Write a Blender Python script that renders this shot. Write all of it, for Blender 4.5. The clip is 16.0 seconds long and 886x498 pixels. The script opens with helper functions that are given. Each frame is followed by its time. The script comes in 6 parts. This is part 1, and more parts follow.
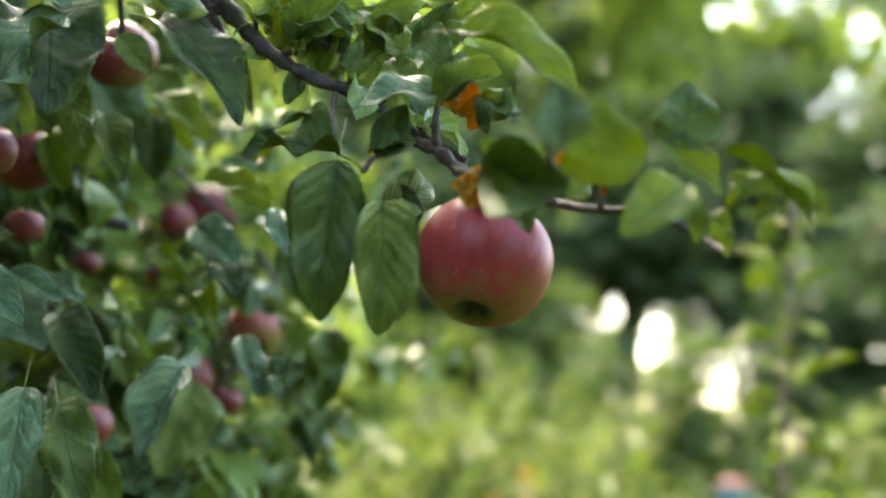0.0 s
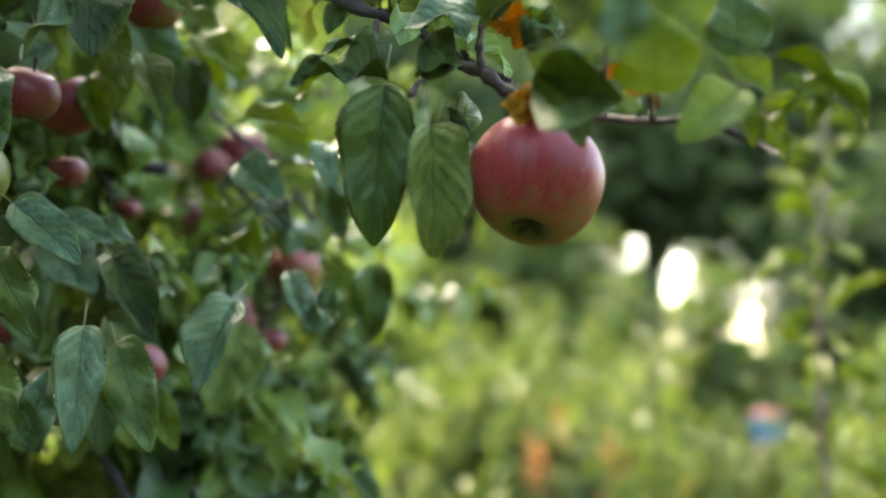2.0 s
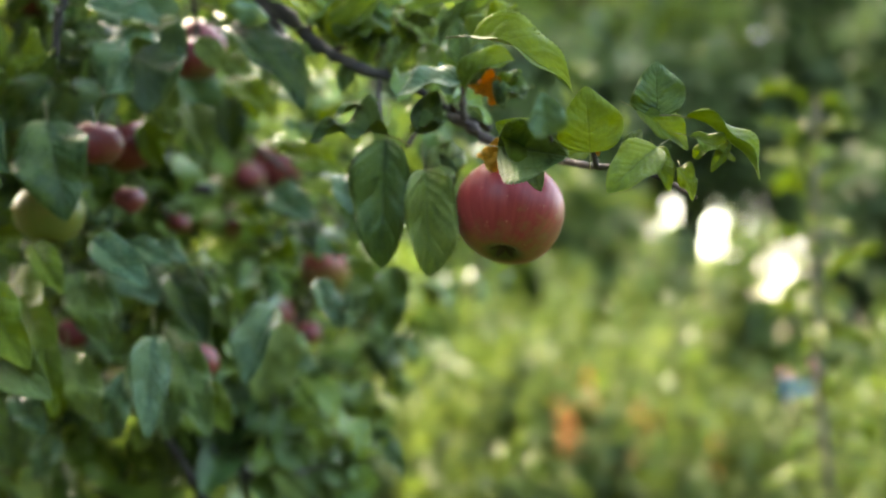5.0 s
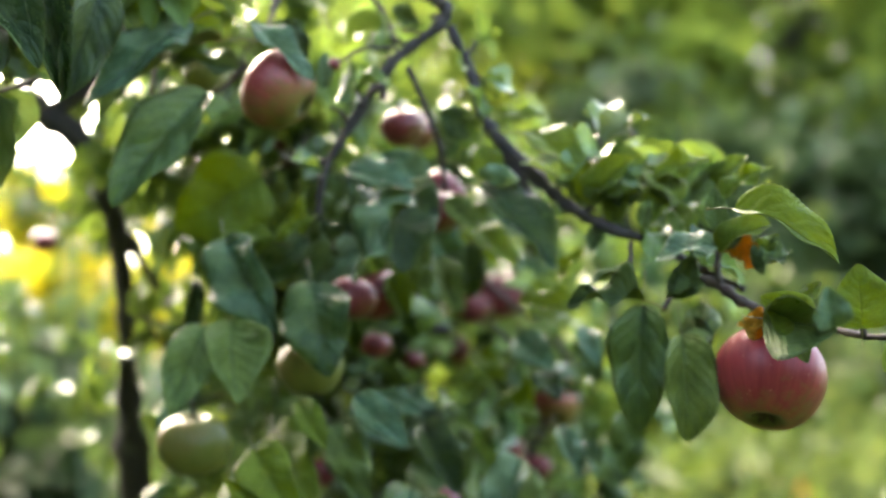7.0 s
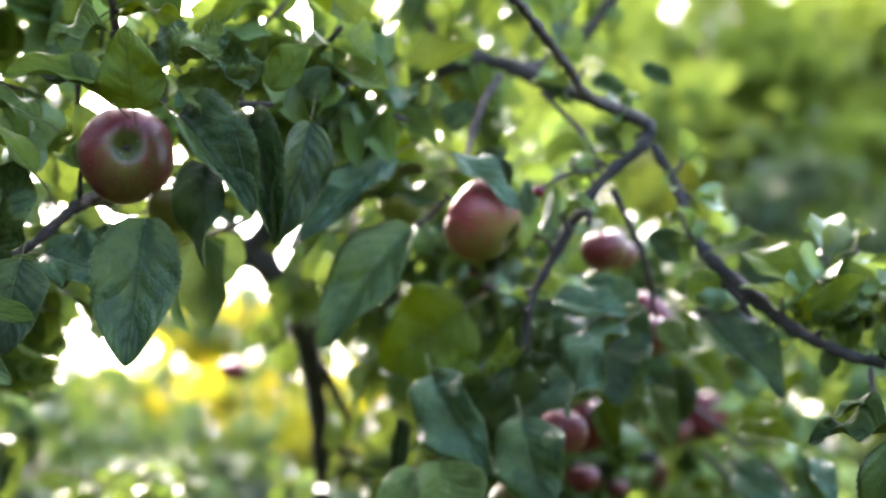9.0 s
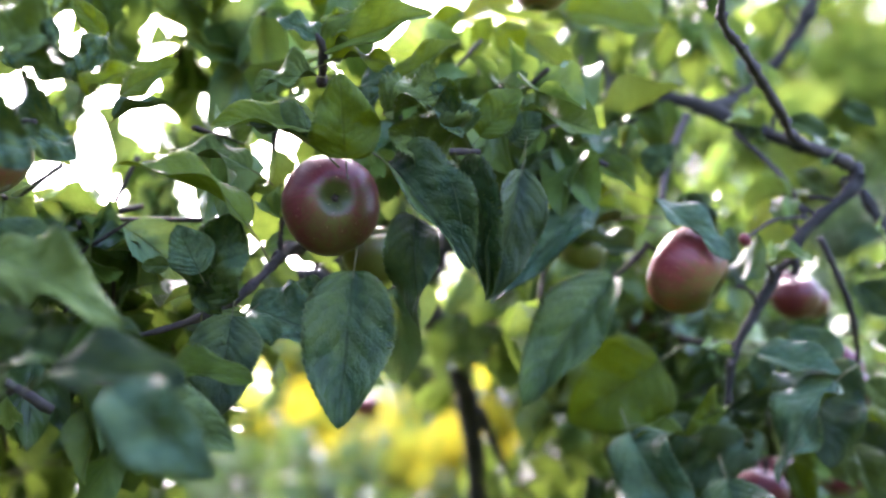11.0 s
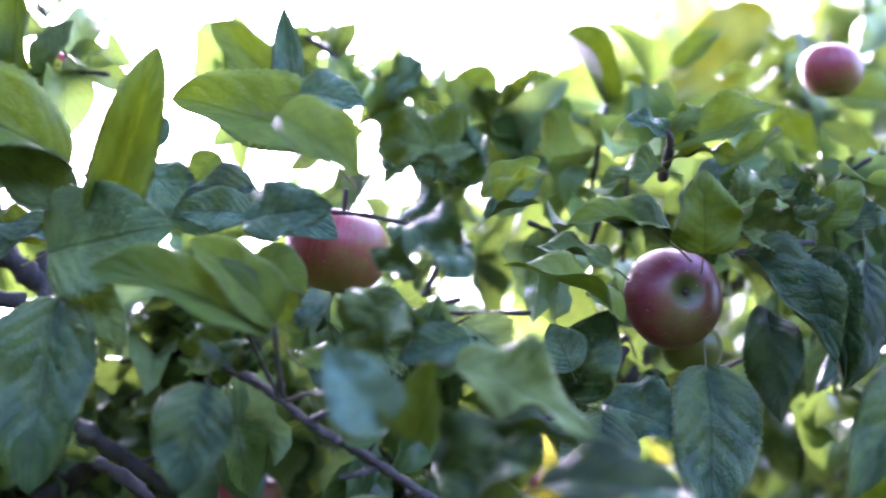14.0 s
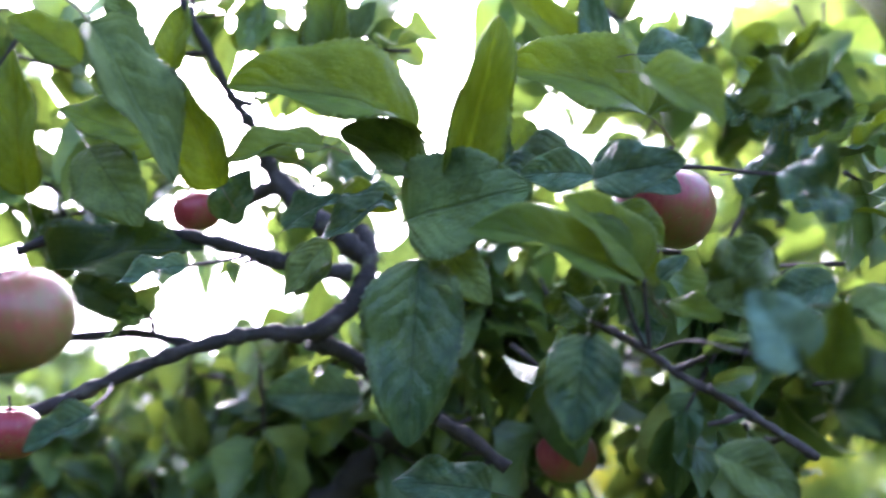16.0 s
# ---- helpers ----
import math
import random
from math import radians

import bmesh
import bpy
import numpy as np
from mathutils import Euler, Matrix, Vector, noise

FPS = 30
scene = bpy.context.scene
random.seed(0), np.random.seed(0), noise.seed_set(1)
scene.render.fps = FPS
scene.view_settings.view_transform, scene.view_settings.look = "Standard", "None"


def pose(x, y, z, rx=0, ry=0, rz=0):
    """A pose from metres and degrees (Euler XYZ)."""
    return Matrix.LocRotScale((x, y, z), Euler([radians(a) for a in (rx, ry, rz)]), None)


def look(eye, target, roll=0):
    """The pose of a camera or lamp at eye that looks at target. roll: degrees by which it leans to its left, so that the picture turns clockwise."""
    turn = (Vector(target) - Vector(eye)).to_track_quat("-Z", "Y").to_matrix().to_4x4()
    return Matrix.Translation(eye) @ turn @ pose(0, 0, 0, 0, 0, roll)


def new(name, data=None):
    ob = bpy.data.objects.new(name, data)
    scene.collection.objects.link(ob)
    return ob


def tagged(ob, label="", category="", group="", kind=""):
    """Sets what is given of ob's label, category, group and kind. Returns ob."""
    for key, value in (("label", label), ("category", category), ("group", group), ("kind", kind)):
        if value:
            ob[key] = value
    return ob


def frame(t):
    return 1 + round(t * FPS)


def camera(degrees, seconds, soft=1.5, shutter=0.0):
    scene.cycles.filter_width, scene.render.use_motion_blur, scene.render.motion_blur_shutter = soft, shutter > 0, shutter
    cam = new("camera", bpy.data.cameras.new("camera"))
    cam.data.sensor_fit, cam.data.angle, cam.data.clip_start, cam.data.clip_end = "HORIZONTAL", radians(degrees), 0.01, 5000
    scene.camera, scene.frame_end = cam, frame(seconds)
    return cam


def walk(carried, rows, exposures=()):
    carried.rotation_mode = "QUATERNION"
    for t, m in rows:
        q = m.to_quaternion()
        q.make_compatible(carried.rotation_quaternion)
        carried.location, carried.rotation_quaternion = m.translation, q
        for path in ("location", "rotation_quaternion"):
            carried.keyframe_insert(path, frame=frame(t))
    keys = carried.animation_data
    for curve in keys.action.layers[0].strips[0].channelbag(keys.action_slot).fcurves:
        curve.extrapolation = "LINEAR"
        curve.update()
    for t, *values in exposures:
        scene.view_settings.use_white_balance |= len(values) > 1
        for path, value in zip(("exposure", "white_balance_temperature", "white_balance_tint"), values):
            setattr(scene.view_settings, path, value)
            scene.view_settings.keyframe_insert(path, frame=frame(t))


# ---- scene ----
cam = camera(40, 16.0, soft=1.9, shutter=0.3)
cam.data.dof.use_dof = True
cam.data.dof.focus_distance = 0.77
cam.data.dof.aperture_fstop = 3.1
# seconds, eye x y z, yaw to the left, pitch up, roll
PATH = [
    (0.0, 0.0005, 0.0001, 1.5006, 0.001, 10.010, 2.181),
    (0.5, 0.0013, 0.0148, 1.5047, 0.595, 9.510, 2.682),
    (1.0, 0.0127, 0.0182, 1.4930, 1.365, 9.426, 1.906),
    (1.5, 0.0050, 0.0164, 1.4990, 1.481, 8.516, 1.917),
    (2.0, -0.0183, -0.0018, 1.4845, 0.892, 7.529, -0.097),
    (2.5, 0.0170, -0.0230, 1.5007, 1.246, 6.490, 0.873),
    (3.0, 0.0241, -0.0552, 1.5047, 1.622, 6.568, 0.068),
    (3.2, 0.0153, -0.0715, 1.4947, 1.330, 6.977, -0.292),
    (5.3, 0.0179, -0.1833, 1.5036, 3.357, 5.881, -2.478),
    (5.5, 0.0118, -0.1851, 1.5066, 3.652, 6.040, -3.025),
    (6.0, -0.0069, -0.2193, 1.5305, 5.390, 7.336, -1.798),
    (6.5, -0.0139, -0.2004, 1.5576, 8.607, 8.443, -0.269),
    (7.0, -0.0277, -0.2127, 1.5527, 11.573, 10.410, -0.945),
    (7.5, -0.0402, -0.1996, 1.5524, 13.892, 12.167, -0.898),
    (8.0, -0.0578, -0.1818, 1.5632, 15.961, 13.782, -0.265),
    (8.2, -0.0643, -0.1918, 1.5669, 16.449, 14.318, -0.856),
    (10.3, -0.1171, -0.1863, 1.6081, 22.135, 15.998, 0.329),
    (10.5, -0.1320, -0.1881, 1.6112, 22.273, 16.025, 0.274),
    (11.0, -0.1750, -0.1901, 1.6187, 22.973, 16.456, 0.146),
    (11.5, -0.2336, -0.1818, 1.6010, 22.243, 19.496, 0.328),
    (12.0, -0.2572, -0.1830, 1.6038, 23.747, 19.879, 0.859),
    (12.5, -0.2537, -0.1799, 1.6059, 25.878, 20.263, 0.672),
    (13.0, -0.2648, -0.1846, 1.6227, 27.100, 20.463, 1.050),
    (13.5, -0.3023, -0.2267, 1.6427, 26.453, 19.395, -0.039),
    (14.0, -0.3627, -0.2842, 1.6401, 24.566, 19.247, -0.174),
    (14.5, -0.4018, -0.3163, 1.6469, 24.743, 18.909, -0.694),
    (15.0, -0.4134, -0.3231, 1.6609, 26.974, 18.280, -1.064),
    (15.5, -0.4343, -0.3259, 1.6420, 29.041, 18.939, -0.594),
    (16.0, -0.4729, -0.3566, 1.6192, 30.980, 18.548, -0.605),
]


def eye_pose(x, y, z, yaw, pitch, roll):
    return pose(x, y, z, 0, 0, yaw) @ pose(0, 0, 0, 90 + pitch, 0, 0) @ pose(0, 0, 0, 0, 0, roll)


walk(cam, [(r[0], eye_pose(*r[1:])) for r in PATH],
     [(0.0, 4.25, 7500, 5), (5.5, 4.27, 7800, 5), (8.2, 4.16, 6800, 12), (10.3, 4.2, 6150, 22), (12.5, 4.32, 5500, 36), (15.0, 4.46, 5200, 46), (16.0, 4.05, 5450, 30)])

# ---- light ----
world = bpy.data.worlds.new("sky")
scene.world = world
world.use_nodes = True
wn = world.node_tree.nodes
sky = wn.new("ShaderNodeTexSky")
sky.sky_type = "NISHITA"
sky.sun_disc = False
SUN_EL, SUN_AZ = radians(42), radians(38)  # azimuth to the left of +y
sky.sun_elevation, sky.sun_rotation = SUN_EL, -SUN_AZ
sky.air_density, sky.dust_density, sky.ozone_density = 1.0, 5.0, 1.0
world.node_tree.links.new(sky.outputs[0], wn["Background"].inputs[0])
wn["Background"].inputs[1].default_value = 0.15
sun = new("sun", bpy.data.lights.new("sun", "SUN"))
sun.data.energy, sun.data.angle, sun.data.color = 1.0, radians(18), (1.0, 0.93, 0.82)
sun_at = Vector((-math.sin(SUN_AZ) * math.cos(SUN_EL), math.cos(SUN_AZ) * math.cos(SUN_EL), math.sin(SUN_EL)))
sun.matrix_world = look(sun_at * 30, (0, 0, 0))

# ---- materials ----
def mat_nodes(name):
    m = bpy.data.materials.new(name)
    m.use_nodes = True
    t = m.node_tree
    t.nodes.clear()

    def n(kind, **values):
        node = t.nodes.new("ShaderNode" + kind)
        for key, value in values.items():
            if key in ("operation", "blend_type", "data_type", "noise_dimensions", "feature"):
                if key == "operation":
                    node.operation = value
                elif key == "blend_type":
                    node.blend_type = value
                elif key == "data_type":
                    node.data_type = value
                elif key == "feature":
                    node.feature = value
        return node

    def link(a, b):
        t.links.new(a, b)

    return m, t, n, link


def math_node(n, link, op, a, b=None, c=None):
    node = n("Math", operation=op)
    for k, v in enumerate((a, b, c)):
        if v is None:
            continue
        if isinstance(v, (int, float)):
            node.inputs[k].default_value = v
        else:
            link(v, node.inputs[k])
    return node.outputs[0]


def ramp(n, link, fac, stops):
    node = n("ValToRGB")
    els = node.color_ramp.elements
    while len(els) < len(stops):
        els.new(0.5)
    for e, (p, c) in zip(els, stops):
        e.position = p
        e.color = (*c, 1) if len(c) == 3 else c
    link(fac, node.inputs[0])
    return node.outputs[0]


def mix_color(n, link, fac, a, b, blend="MIX"):
    node = n("MixRGB", blend_type=blend)
    for k, v in enumerate((fac, a, b)):
        if isinstance(v, (int, float)):
            node.inputs[k].default_value = v
        elif isinstance(v, tuple):
            node.inputs[k].default_value = (*v, 1)
        else:
            link(v, node.inputs[k])
    return node.outputs[0]


def noise_tex(n, link, vec, scale, detail=4.0, rough=0.55):
    node = n("TexNoise")
    node.inputs["Scale"].default_value = scale
    node.inputs["Detail"].default_value = detail
    node.inputs["Roughness"].default_value = rough
    if vec is not None:
        link(vec, node.inputs["Vector"])
    return node.outputs[0]


def leaf_material(name, stops, glow, through_share, rough, island=False, spots=0.5, vein=(0.030, 0.046, 0.018), vein_amount=0.45):
    """A leaf: tone by leaf, a midrib and side veins along the leaf's own map, blemishes, light passing through."""
    m, t, n, link = mat_nodes(name)
    out = n("OutputMaterial")
    bsdf = n("BsdfPrincipled")
    tone = n("NewGeometry").outputs["Random Per Island"] if island else n("ObjectInfo").outputs["Random"]
    coord = n("TexCoord")
    base = ramp(n, link, tone, stops)
    place = coord.outputs["Object"]
    patch = noise_tex(n, link, place, 3.0 if not island else 9.0, 3.0)
    base = mix_color(n, link, ramp(n, link, patch, [(0.35, (0, 0, 0)), (0.7, (0.55, 0.55, 0.55))]), base, (0.13, 0.17, 0.03))
    uv = n("SeparateXYZ")
    link(coord.outputs["UV"], uv.inputs[0])
    s, v = uv.outputs[0], uv.outputs[1]
    side = math_node(n, link, "ABSOLUTE", math_node(n, link, "SUBTRACT", v, 0.5))
    mid = ramp(n, link, side, [(0.008, (1, 1, 1)), (0.026, (0, 0, 0))])
    wob = math_node(n, link, "MULTIPLY_ADD", noise_tex(n, link, place, 4.0 if not island else 30.0, 3.0), 1.6, -0.8)
    phase = math_node(n, link, "ADD", math_node(n, link, "SUBTRACT", math_node(n, link, "MULTIPLY", s, 8.0), math_node(n, link, "MULTIPLY", side, 5.0)), wob)
    saw = math_node(n, link, "ABSOLUTE", math_node(n, link, "SUBTRACT", math_node(n, link, "FRACT", phase), 0.5))
    line = ramp(n, link, saw, [(0.02, (1, 1, 1)), (0.10, (0, 0, 0))])
    panel = math_node(n, link, "MULTIPLY", saw, math_node(n, link, "SUBTRACT", 2.0, saw))
    veins = math_node(n, link, "MULTIPLY", math_node(n, link, "MAXIMUM", mid, math_node(n, link, "MULTIPLY", line, 0.3)), vein_amount)
    base = mix_color(n, link, veins, base, vein)
    dull = ramp(n, link, noise_tex(n, link, place, 5.0 if not island else 22.0, 4.0, 0.7), [(0.3, (0.5, 0.56, 0.52)), (0.7, (1.4, 1.32, 1.25))])
    base = mix_color(n, link, 1.0, base, dull, "MULTIPLY")
    if not island:
        rim = ramp(n, link, math_node(n, link, "ADD", side, math_node(n, link, "MULTIPLY_ADD", patch, 0.04, -0.02)), [(0.465, (0, 0, 0)), (0.5, (0.45, 0.45, 0.45))])
        base = mix_color(n, link, rim, base, (0.22, 0.27, 0.10))
    speck = noise_tex(n, link, place, 4.5 if not island else 30.0, 6.0, 0.75)
    bad = math_node(n, link, "MULTIPLY", ramp(n, link, speck, [(0.62, (0, 0, 0)), (0.70, (1, 1, 1))]), spots)
    base = mix_color(n, link, bad, base, (0.030, 0.022, 0.010))
    base = mix_color(n, link, 1.0, base, (0.78, 0.80, 0.74), "MULTIPLY")
    link(base, bsdf.inputs["Base Color"])
    link(math_node(n, link, "MULTIPLY_ADD", patch, 0.36, rough - 0.21), bsdf.inputs["Roughness"])
    bsdf.inputs["Specular IOR Level"].default_value = 0.26
    fine = noise_tex(n, link, place, 30.0, 4.0, 0.65)
    bump = n("Bump")
    bump.inputs["Strength"].default_value = 0.85
    bump.inputs["Distance"].default_value = 0.0024
    height = math_node(n, link, "ADD", math_node(n, link, "MULTIPLY", fine, 0.8), math_node(n, link, "MULTIPLY", panel, 0.2 if island else 0.5))
    link(math_node(n, link, "SUBTRACT", height, math_node(n, link, "MULTIPLY", mid, 0.4)), bump.inputs["Height"])
    link(bump.outputs[0], bsdf.inputs["Normal"])
    tr = n("BsdfTranslucent")
    link(mix_color(n, link, 0.6, base, tuple(0.8 * c for c in glow)), tr.inputs[0])
    mix = n("MixShader")
    mix.inputs[0].default_value = through_share
    link(bsdf.outputs[0], mix.inputs[1])
    link(tr.outputs[0], mix.inputs[2])
    link(mix.outputs[0], out.inputs[0])
    return m


def bark_material(name, dark, light, scale=60.0):
    m, t, n, link = mat_nodes(name)
    out = n("OutputMaterial")
    bsdf = n("BsdfPrincipled")
    place = n("TexCoord").outputs["Object"]
    big = noise_tex(n, link, place, scale, 5.0)
    small = noise_tex(n, link, place, scale * 6, 4.0)
    base = ramp(n, link, math_node(n, link, "MULTIPLY_ADD", big, 0.7, math_node(n, link, "MULTIPLY", small, 0.3)),
                [(0.35, dark), (0.65, light)])
    lichen = ramp(n, link, noise_tex(n, link, place, scale * 0.6, 3.0), [(0.62, (0, 0, 0)), (0.7, (0.35, 0.35, 0.35))])
    base = mix_color(n, link, lichen, base, (0.13, 0.13, 0.085))
    link(base, bsdf.inputs["Base Color"])
    bsdf.inputs["Roughness"].default_value = 0.85
    bump = n("Bump")
    bump.inputs["Strength"].default_value = 0.6
    bump.inputs["Distance"].default_value = 0.003
    link(small, bump.inputs["Height"])
    link(bump.outputs[0], bsdf.inputs["Normal"])
    link(bsdf.outputs[0], out.inputs[0])
    return m


def apple_material(name, red, ground, amount, flank=0.45):
    """Skin: a blush in fine streaks from stem to eye over a green-yellow ground, pale dots, a dull bloom."""
    m, t, n, link = mat_nodes(name)
    out = n("OutputMaterial")
    bsdf = n("BsdfPrincipled")
    coord = n("TexCoord")
    place = coord.outputs["Object"]
    xyz = n("SeparateXYZ")
    link(place, xyz.inputs[0])
    ang = math_node(n, link, "ARCTAN2", xyz.outputs[1], xyz.outputs[0])
    comb = n("CombineXYZ")
    link(math_node(n, link, "MULTIPLY", math_node(n, link, "COSINE", ang), 7.0), comb.inputs[0])
    link(math_node(n, link, "MULTIPLY", math_node(n, link, "SINE", ang), 7.0), comb.inputs[1])
    link(math_node(n, link, "MULTIPLY", xyz.outputs[2], 1.6), comb.inputs[2])
    streak = noise_tex(n, link, comb.outputs[0], 1.5, 7.0, 0.75)
    cloud = noise_tex(n, link, place, 2.3, 6.0, 0.7)
    rnd = n("ObjectInfo").outputs["Random"]
    # height -0.5 .. 0.5 of a unit apple; less red towards the eye
    h = math_node(n, link, "MULTIPLY_ADD", xyz.outputs[2], 0.6, amount)
    h = math_node(n, link, "ADD", h, math_node(n, link, "MULTIPLY", xyz.outputs[0], flank))
    low = math_node(n, link, "MINIMUM", math_node(n, link, "ADD", xyz.outputs[2], 0.22), 0.0)
    h = math_node(n, link, "ADD", h, math_node(n, link, "MULTIPLY", low, 1.3))
    h = math_node(n, link, "ADD", h, math_node(n, link, "MULTIPLY_ADD", streak, 0.5, -0.25))
    h = math_node(n, link, "ADD", h, math_node(n, link, "MULTIPLY_ADD", cloud, 1.3, -0.65))
    mottle = noise_tex(n, link, place, 11.0, 5.0, 0.8)
    h = math_node(n, link, "ADD", h, math_node(n, link, "MULTIPLY_ADD", mottle, 1.1, -0.55))
    blush = ramp(n, link, h, [(0.2, (0, 0, 0)), (0.85, (1, 1, 1))])
    ground_c = mix_color(n, link, cloud, ground, tuple(c * 1.35 for c in ground))
    red_c = mix_color(n, link, ramp(n, link, streak, [(0.3, (0, 0, 0)), (0.7, (1, 1, 1))]), (red[0] * 0.82, red[1] * 0.7, red[2] * 0.8), (red[0] * 1.35, red[1] * 2.8, red[2] * 1.9))
    base = mix_color(n, link, blush, ground_c, red_c)
    radius = math_node(n, link, "SQRT", math_node(n, link, "ADD", math_node(n, link, "MULTIPLY", xyz.outputs[0], xyz.outputs[0]), math_node(n, link, "MULTIPLY", xyz.outputs[1], xyz.outputs[1])))
    basin = math_node(n, link, "MULTIPLY", math_node(n, link, "LESS_THAN", xyz.outputs[2], 0.0), ramp(n, link, math_node(n, link, "ADD", radius, math_node(n, link, "MULTIPLY_ADD", streak, 0.06, -0.03)), [(0.13, (1, 1, 1)), (0.21, (0, 0, 0))]))
    base = mix_color(n, link, basin, base, (0.048, 0.054, 0.010))
    dots = n("TexVoronoi")
    dots.inputs["Scale"].default_value = 14.0
    link(place, dots.inputs["Vector"])
    dot = ramp(n, link, dots.outputs["Distance"], [(0.05, (0.5, 0.5, 0.5)), (0.11, (0, 0, 0))])
    base = mix_color(n, link, dot, base, (0.62, 0.42, 0.26))
    scab = ramp(n, link, noise_tex(n, link, place, 9.0, 4.0, 0.7), [(0.70, (0, 0, 0)), (0.76, (0.7, 0.7, 0.7))])
    base = mix_color(n, link, scab, base, (0.16, 0.08, 0.03))
    link(base, bsdf.inputs["Base Color"])
    link(math_node(n, link, "MULTIPLY_ADD", cloud, 0.25, 0.24), bsdf.inputs["Roughness"])
    bsdf.inputs["Subsurface Weight"].default_value = 0.08
    bsdf.inputs["Subsurface Radius"].default_value = (0.006, 0.003, 0.001)
    bsdf.inputs["Specular IOR Level"].default_value = 0.28
    bump = n("Bump")
    bump.inputs["Strength"].default_value = 0.06
    bump.inputs["Distance"].default_value = 0.002
    link(noise_tex(n, link, place, 30.0, 4.0), bump.inputs["Height"])
    link(bump.outputs[0], bsdf.inputs["Normal"])
    link(bsdf.outputs[0], out.inputs[0])
    return m


def plain_material(name, dark, light, scale, rough=0.8, bump_by=0.3):
    m, t, n, link = mat_nodes(name)
    out = n("OutputMaterial")
    bsdf = n("BsdfPrincipled")
    place = n("TexCoord").outputs["Object"]
    a = noise_tex(n, link, place, scale, 4.0)
    b = noise_tex(n, link, place, scale * 9, 3.0)
    link(ramp(n, link, math_node(n, link, "MULTIPLY_ADD", a, 0.65, math_node(n, link, "MULTIPLY", b, 0.35)), [(0.35, dark), (0.65, light)]),
         bsdf.inputs["Base Color"])
    bsdf.inputs["Roughness"].default_value = rough
    bump = n("Bump")
    bump.inputs["Strength"].default_value = bump_by
    bump.inputs["Distance"].default_value = 0.01
    link(b, bump.inputs["Height"])
    link(bump.outputs[0], bsdf.inputs["Normal"])
    link(bsdf.outputs[0], out.inputs[0])
    return m


GREENS = [(0.0, (0.011, 0.030, 0.016)), (0.3, (0.046, 0.096, 0.040)), (0.65, (0.112, 0.178, 0.060)), (1.0, (0.215, 0.275, 0.080))]
# the bluish stops put sky sheen on the leaves into their colour
MASS = [(0.0, (0.010, 0.028, 0.012)), (0.22, (0.044, 0.100, 0.038)), (0.5, (0.130, 0.215, 0.048)), (0.62, (0.090, 0.170, 0.105)), (0.8, (0.155, 0.250, 0.150)), (1.0, (0.190, 0.260, 0.045))]
UNDER = [(0.0, (0.11, 0.17, 0.062)), (1.0, (0.17, 0.23, 0.075))]
M_LEAF = leaf_material("leaf_upper", GREENS, (0.18, 0.27, 0.02), 0.22, 0.36)
M_UNDER = leaf_material("leaf_underside", UNDER, (0.20, 0.28, 0.02), 0.34, 0.65, vein=(0.24, 0.30, 0.16))
M_FRESH = leaf_material("leaf_fresh", [(0.0, (0.095, 0.165, 0.018)), (1.0, (0.180, 0.250, 0.028))], (0.38, 0.46, 0.03), 0.42, 0.42, spots=0.45)
# Dusty bluish leaves; sky sheen on their tops is also in the colour.
M_BLUE = leaf_material("leaf_dusty_sky_sheen", [(0.0, (0.080, 0.160, 0.105)), (1.0, (0.155, 0.25, 0.17))], (0.14, 0.24, 0.04), 0.25, 0.3, spots=0.25)
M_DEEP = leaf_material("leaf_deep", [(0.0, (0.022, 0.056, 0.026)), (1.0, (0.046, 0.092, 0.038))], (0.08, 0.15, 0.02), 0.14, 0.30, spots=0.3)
# A leaf mirroring the sky, its reflection put into the base colour.
M_PALE = leaf_material("leaf_sky_pale", [(0.0, (0.19, 0.32, 0.25)), (1.0, (0.23, 0.37, 0.31))], (0.16, 0.28, 0.18), 0.2, 0.35, spots=0.0, vein_amount=0.15)
M_YELLOW = leaf_material("leaf_turning_backlit", [(0.0, (0.36, 0.36, 0.03)), (1.0, (0.32, 0.36, 0.04))], (0.42, 0.42, 0.04), 0.38, 0.5, vein_amount=0.2, spots=0.3)
M_DRY = leaf_material("leaf_dry", [(0.0, (0.85, 0.40, 0.03)), (1.0, (0.62, 0.26, 0.03))], (0.85, 0.38, 0.02), 0.3, 0.7, spots=0.6)
M_BULK = leaf_material("leaf_mass", MASS, (0.22, 0.32, 0.03), 0.15, 0.36, island=True)
M_BULK_FRESH_LIT = leaf_material("leaf_mass_fresh_lit", [(0.0, (0.075, 0.150, 0.040)), (0.5, (0.145, 0.235, 0.055)), (1.0, (0.22, 0.30, 0.07))], (0.25, 0.36, 0.04), 0.26, 0.38, island=True)
# Lighter than real leaves: sunlight on the far crowns is put into the colour.
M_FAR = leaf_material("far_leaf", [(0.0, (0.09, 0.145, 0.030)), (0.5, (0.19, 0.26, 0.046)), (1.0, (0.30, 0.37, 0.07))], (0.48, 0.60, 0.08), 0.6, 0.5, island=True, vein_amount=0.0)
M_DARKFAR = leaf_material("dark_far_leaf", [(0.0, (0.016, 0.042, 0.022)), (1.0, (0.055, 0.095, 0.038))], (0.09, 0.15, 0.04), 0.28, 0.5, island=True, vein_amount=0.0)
M_AUTUMN = leaf_material("autumn_leaf", [(0.0, (0.36, 0.36, 0.02)), (0.6, (0.66, 0.56, 0.02)), (1.0, (0.80, 0.64, 0.03))], (0.70, 0.62, 0.03), 0.6, 0.5, island=True, vein_amount=0.0)
